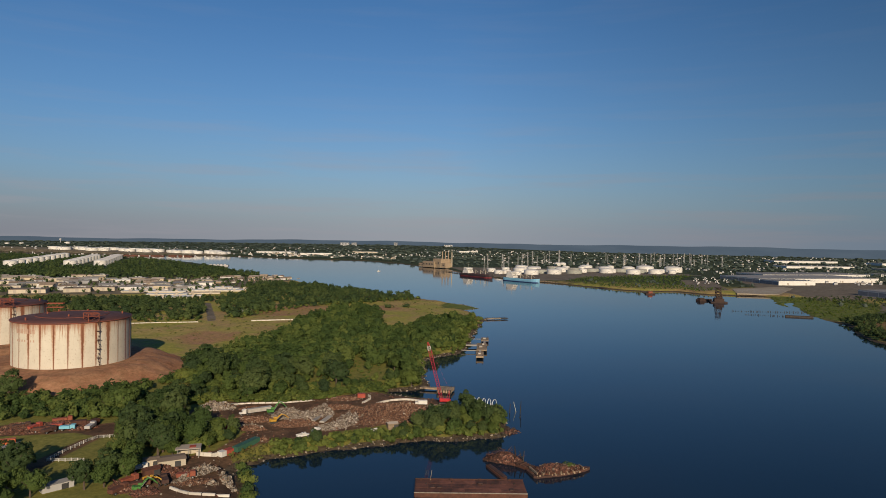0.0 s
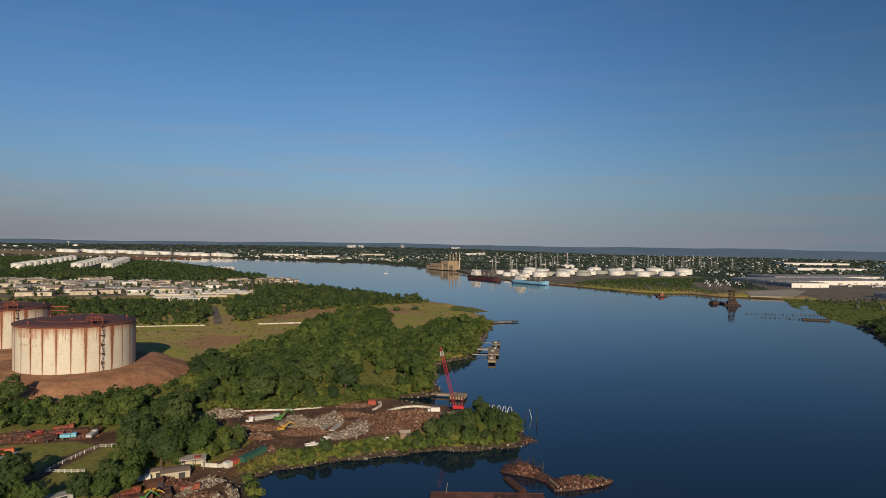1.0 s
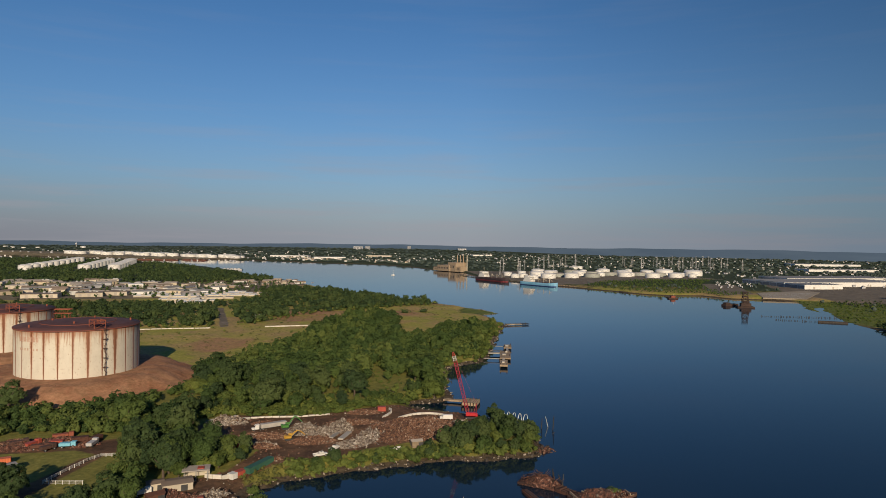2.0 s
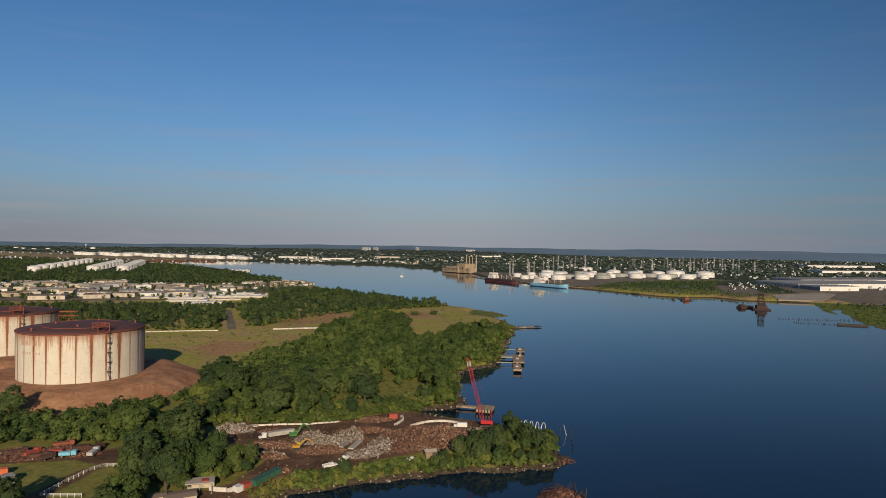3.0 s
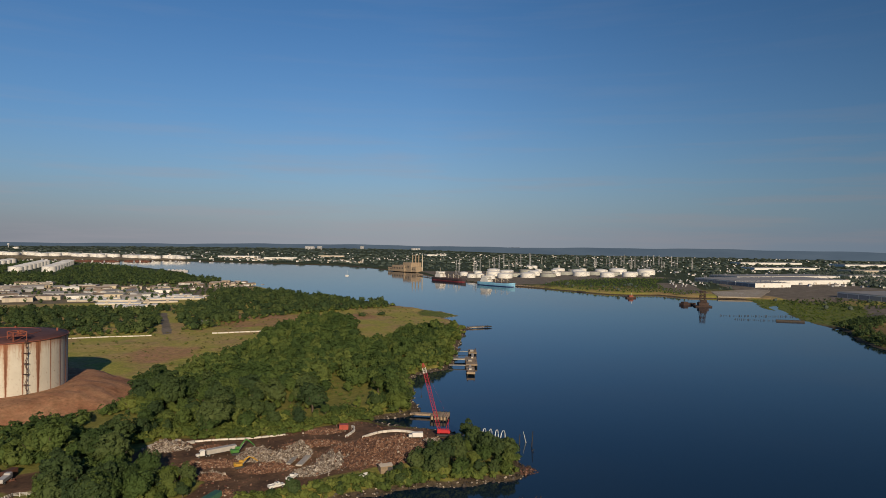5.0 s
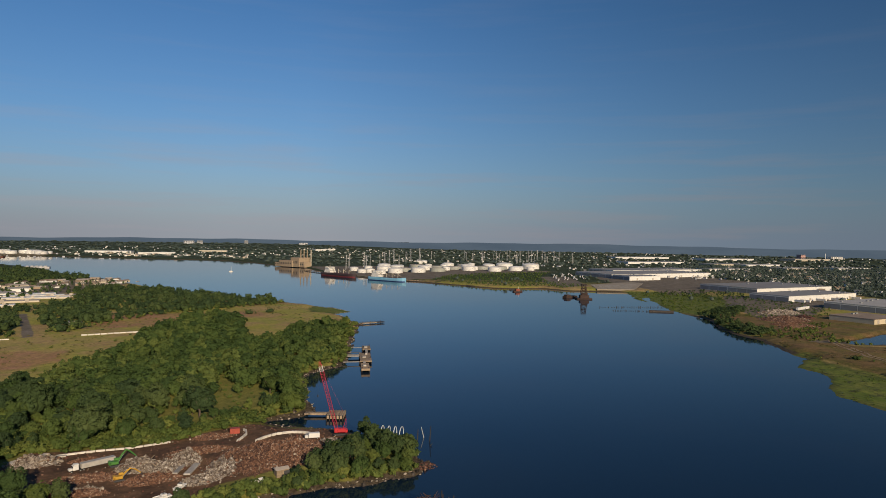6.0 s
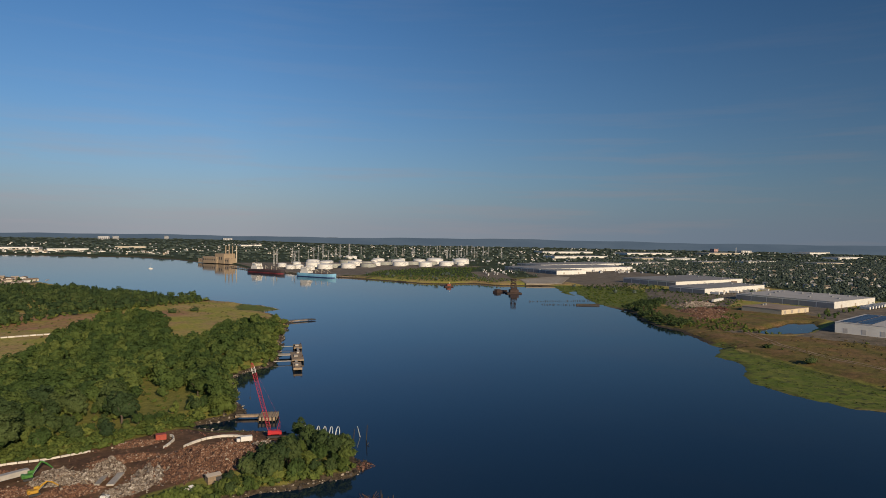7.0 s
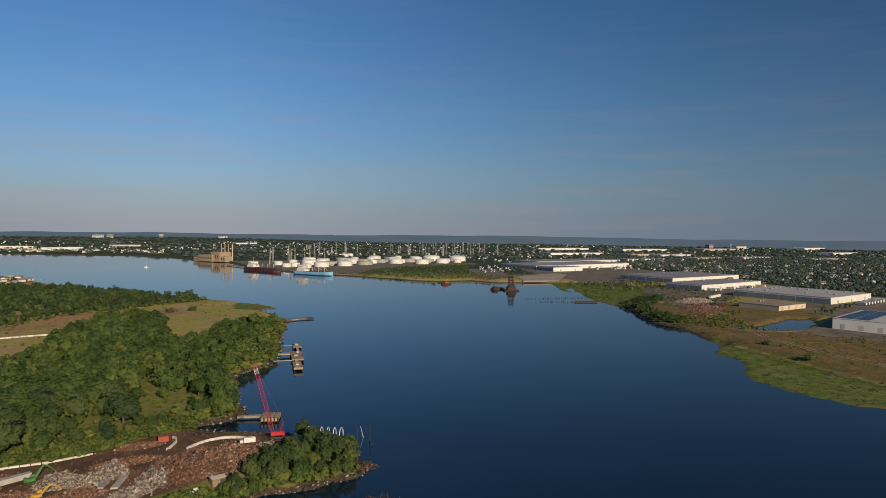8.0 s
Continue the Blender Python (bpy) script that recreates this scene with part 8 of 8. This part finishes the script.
def sailing_boat():
    t = thing("sailing_boat", "small white sailing boat at anchor in midstream", "boat", pose(-156, 1562, 0, 0, 0, 20))
    bm = bmesh.new()
    hull(bm, 9, 3, 1.1, 0.4, 0.1)
    part("hull", bm, M_WHITE, t)
    bm = bmesh.new()
    box(bm, -1.5, 1.5, -0.9, 0.9, 1.1, 1.8, None, 0.2)
    part("cabin", bm, M_WHITE, t)
    bm = bmesh.new()
    rod(bm, (0.5, 0, 1), (0.5, 0, 12), 0.14, 5)
    rod(bm, (0.5, 0, 2.4), (-3.5, 0, 2.4), 0.2, 5)
    part("mast", bm, M_WHITE, t)


sailing_boat()
for x, y, turn, l, mt, lab in ((-594, 1693, 10, 52, M_GREY_SHEET, "low grey barge moored off the wooded point"), (-1090, 2322, 8, 150, M_RUST, "long red barge across the channel"), (-960, 2345, -4, 90, M_RUST, "maroon barge across the channel")):
    t = thing("moored_barge", lab, "barge", pose(x, y, 0, 0, 0, turn), "far barges")
    bm = bmesh.new()
    box(bm, -l / 2, l / 2, -7, 7, -1, 3.2, None, 0.5)
    part("hull", bm, mt, t)
    for k in range(5):
        bm = bmesh.new()
        xx = -l * 0.4 + k * l * 0.17
        box(bm, xx, xx + l * 0.1, -4, 4, 3.2, 5.2, None, 0.2)
        part("hatch", bm, mt, t)


# ---- worn track over the far bank's rough ground ----
M_WORN = surface("worn_dirt", (0.17, 0.115, 0.07), (0.30, 0.21, 0.13), 0.5, 0.95, 0.0, 0.06, 0.4)


def dirt_track(pts, wide, label):
    pts = [Vector(p) for p in pts]
    V = []
    for a, b in zip(pts, pts[1:]):
        n = max(2, int((b - a).length / 2))
        side = Vector((b.y - a.y, a.x - b.x)).normalized()
        for i in range(n):
            p = a.lerp(b, i / n)
            w = wide * (1 + 0.33 * math.sin(p.y * 0.21) + 0.2 * math.sin(p.y * 0.83))
            q = 1.4 * math.sin(p.y * 0.07) + 0.5 * math.sin(p.y * 0.31)
            for s in (-1, 1):
                x, y = p.x + side.x * (q + s * w), p.y + side.y * (q + s * w)
                V.append((x, y, lie(x, y) + 0.1))
    F = [(k, k + 1, k + 3, k + 2) for k in range(0, len(V) - 2, 2)]
    me = bpy.data.meshes.new("dirt_track")
    me.from_pydata(V, [], F)
    me.materials.append(M_WORN)
    tagged(new("dirt_track", me), label, "track", kind="structure")


dirt_track(((424, 505), (404, 462), (387, 431), (383, 400), (379, 365), (376, 333), (371, 300)), 0.9, "worn pale wheel track across rough grass")
dirt_track(((429, 505), (409, 461), (392, 431), (388, 400), (384, 365), (381, 333), (376, 300)), 0.9, "second pale wheel track across rough grass")


# ---- tan lorry park above the marsh ----
def lorry_park():
    P = [(470, 1018), (531, 1006), (632, 1150), (622, 1178), (507, 1118)]
    t = thing("lorry_park", "tan concrete parking ground with faint painted lines", "car park")
    z = max(lie(x, y) for x, y in P) + 0.15
    bm = bmesh.new()
    low, top = [[bm.verts.new((x, y, q)) for x, y in P] for q in (z - 2.0, z)]
    bm.faces.new(low[::-1])
    bm.faces.new(top)
    for k in range(5):
        bm.faces.new((low[k], low[(k + 1) % 5], top[(k + 1) % 5], top[k]))
    bmesh.ops.recalc_face_normals(bm, faces=bm.faces)
    part("slab", bm, surface("tan_concrete", (0.21, 0.175, 0.13), (0.33, 0.28, 0.21), 0.2, 0.9, 0.0, 0.03, 0.4), t)
    for k in range(7):
        bm = bmesh.new()
        a = Vector((482 + 3 * k, 1022 + 12 * k, z))
        b = Vector((526 + 12 * k, 1012 + 18 * k, z))
        side = Vector((b.y - a.y, a.x - b.x, 0)).normalized() * 0.6
        vs = [bm.verts.new(p + Vector((0, 0, 0.02))) for p in (a - side, b - side, b + side, a + side)]
        bm.faces.new(vs)
        bmesh.ops.recalc_face_normals(bm, faces=bm.faces)
        part("painted_line", bm, M_WHITE, t)


lorry_park()


# ---- tufts that roughen the far bank ----
rt = np.random.default_rng(140)
X, Y = scatter(rt, MARSH[2], 3.4)
k = rt.uniform(0, 1, len(X)) < 0.3 + 0.6 * ripple(X, Y, 30)
woods("marsh_tufts", "clumps of bright green marsh grass", (X[k], Y[k]), 0.15, 0.42, M_MARSH, 141, 4, 16, 1, 0.5, 2.8)
X, Y = scatter(rt, BARE[0], 5.0)
k = (rt.uniform(0, 1, len(X)) < 0.22 + 0.7 * ripple(X, Y, 34)) & (X < 500)
woods("field_tufts", "clumps of dry golden grass and weeds", (X[k], Y[k]), 0.25, 0.7, M_STRAW, 142, 4, 16, 1, 0.5, 2.8)
X, Y = scatter(rt, MARSH[1], 5.5)
k = rt.uniform(0, 1, len(X)) < 0.4 + 0.5 * ripple(X, Y, 24)
woods("upper_marsh_tufts", "clumps of green reed in the upper marsh", (X[k], Y[k]), 0.4, 1.1, M_MARSH, 143, 4, 14, 1, 0.5, 2.6)
X, Y = scatter(rt, MEADOW, 6.5)
k = rt.uniform(0, 1, len(X)) < 0.3 + 0.5 * ripple(X, Y, 30)
woods("meadow_grass_tufts", "tussocks of long meadow grass", (X[k], Y[k]), 0.2, 0.5, M_REED, 144, 4, 14, 1, 0.6, 3.2)
YARD_SIDE = [(-98, 260), (-86, 259), (-84, 246), (-91, 238), (-99, 234), (-103, 248)]
woods("yard_shrubs", "green shrubs on the slope beside the yard", scatter(np.random.default_rng(160), YARD_SIDE, 3.6), 1.4, 4.6, M_SHRUB, 161, 14, 130, 1, 0.10, 0.6, 6)
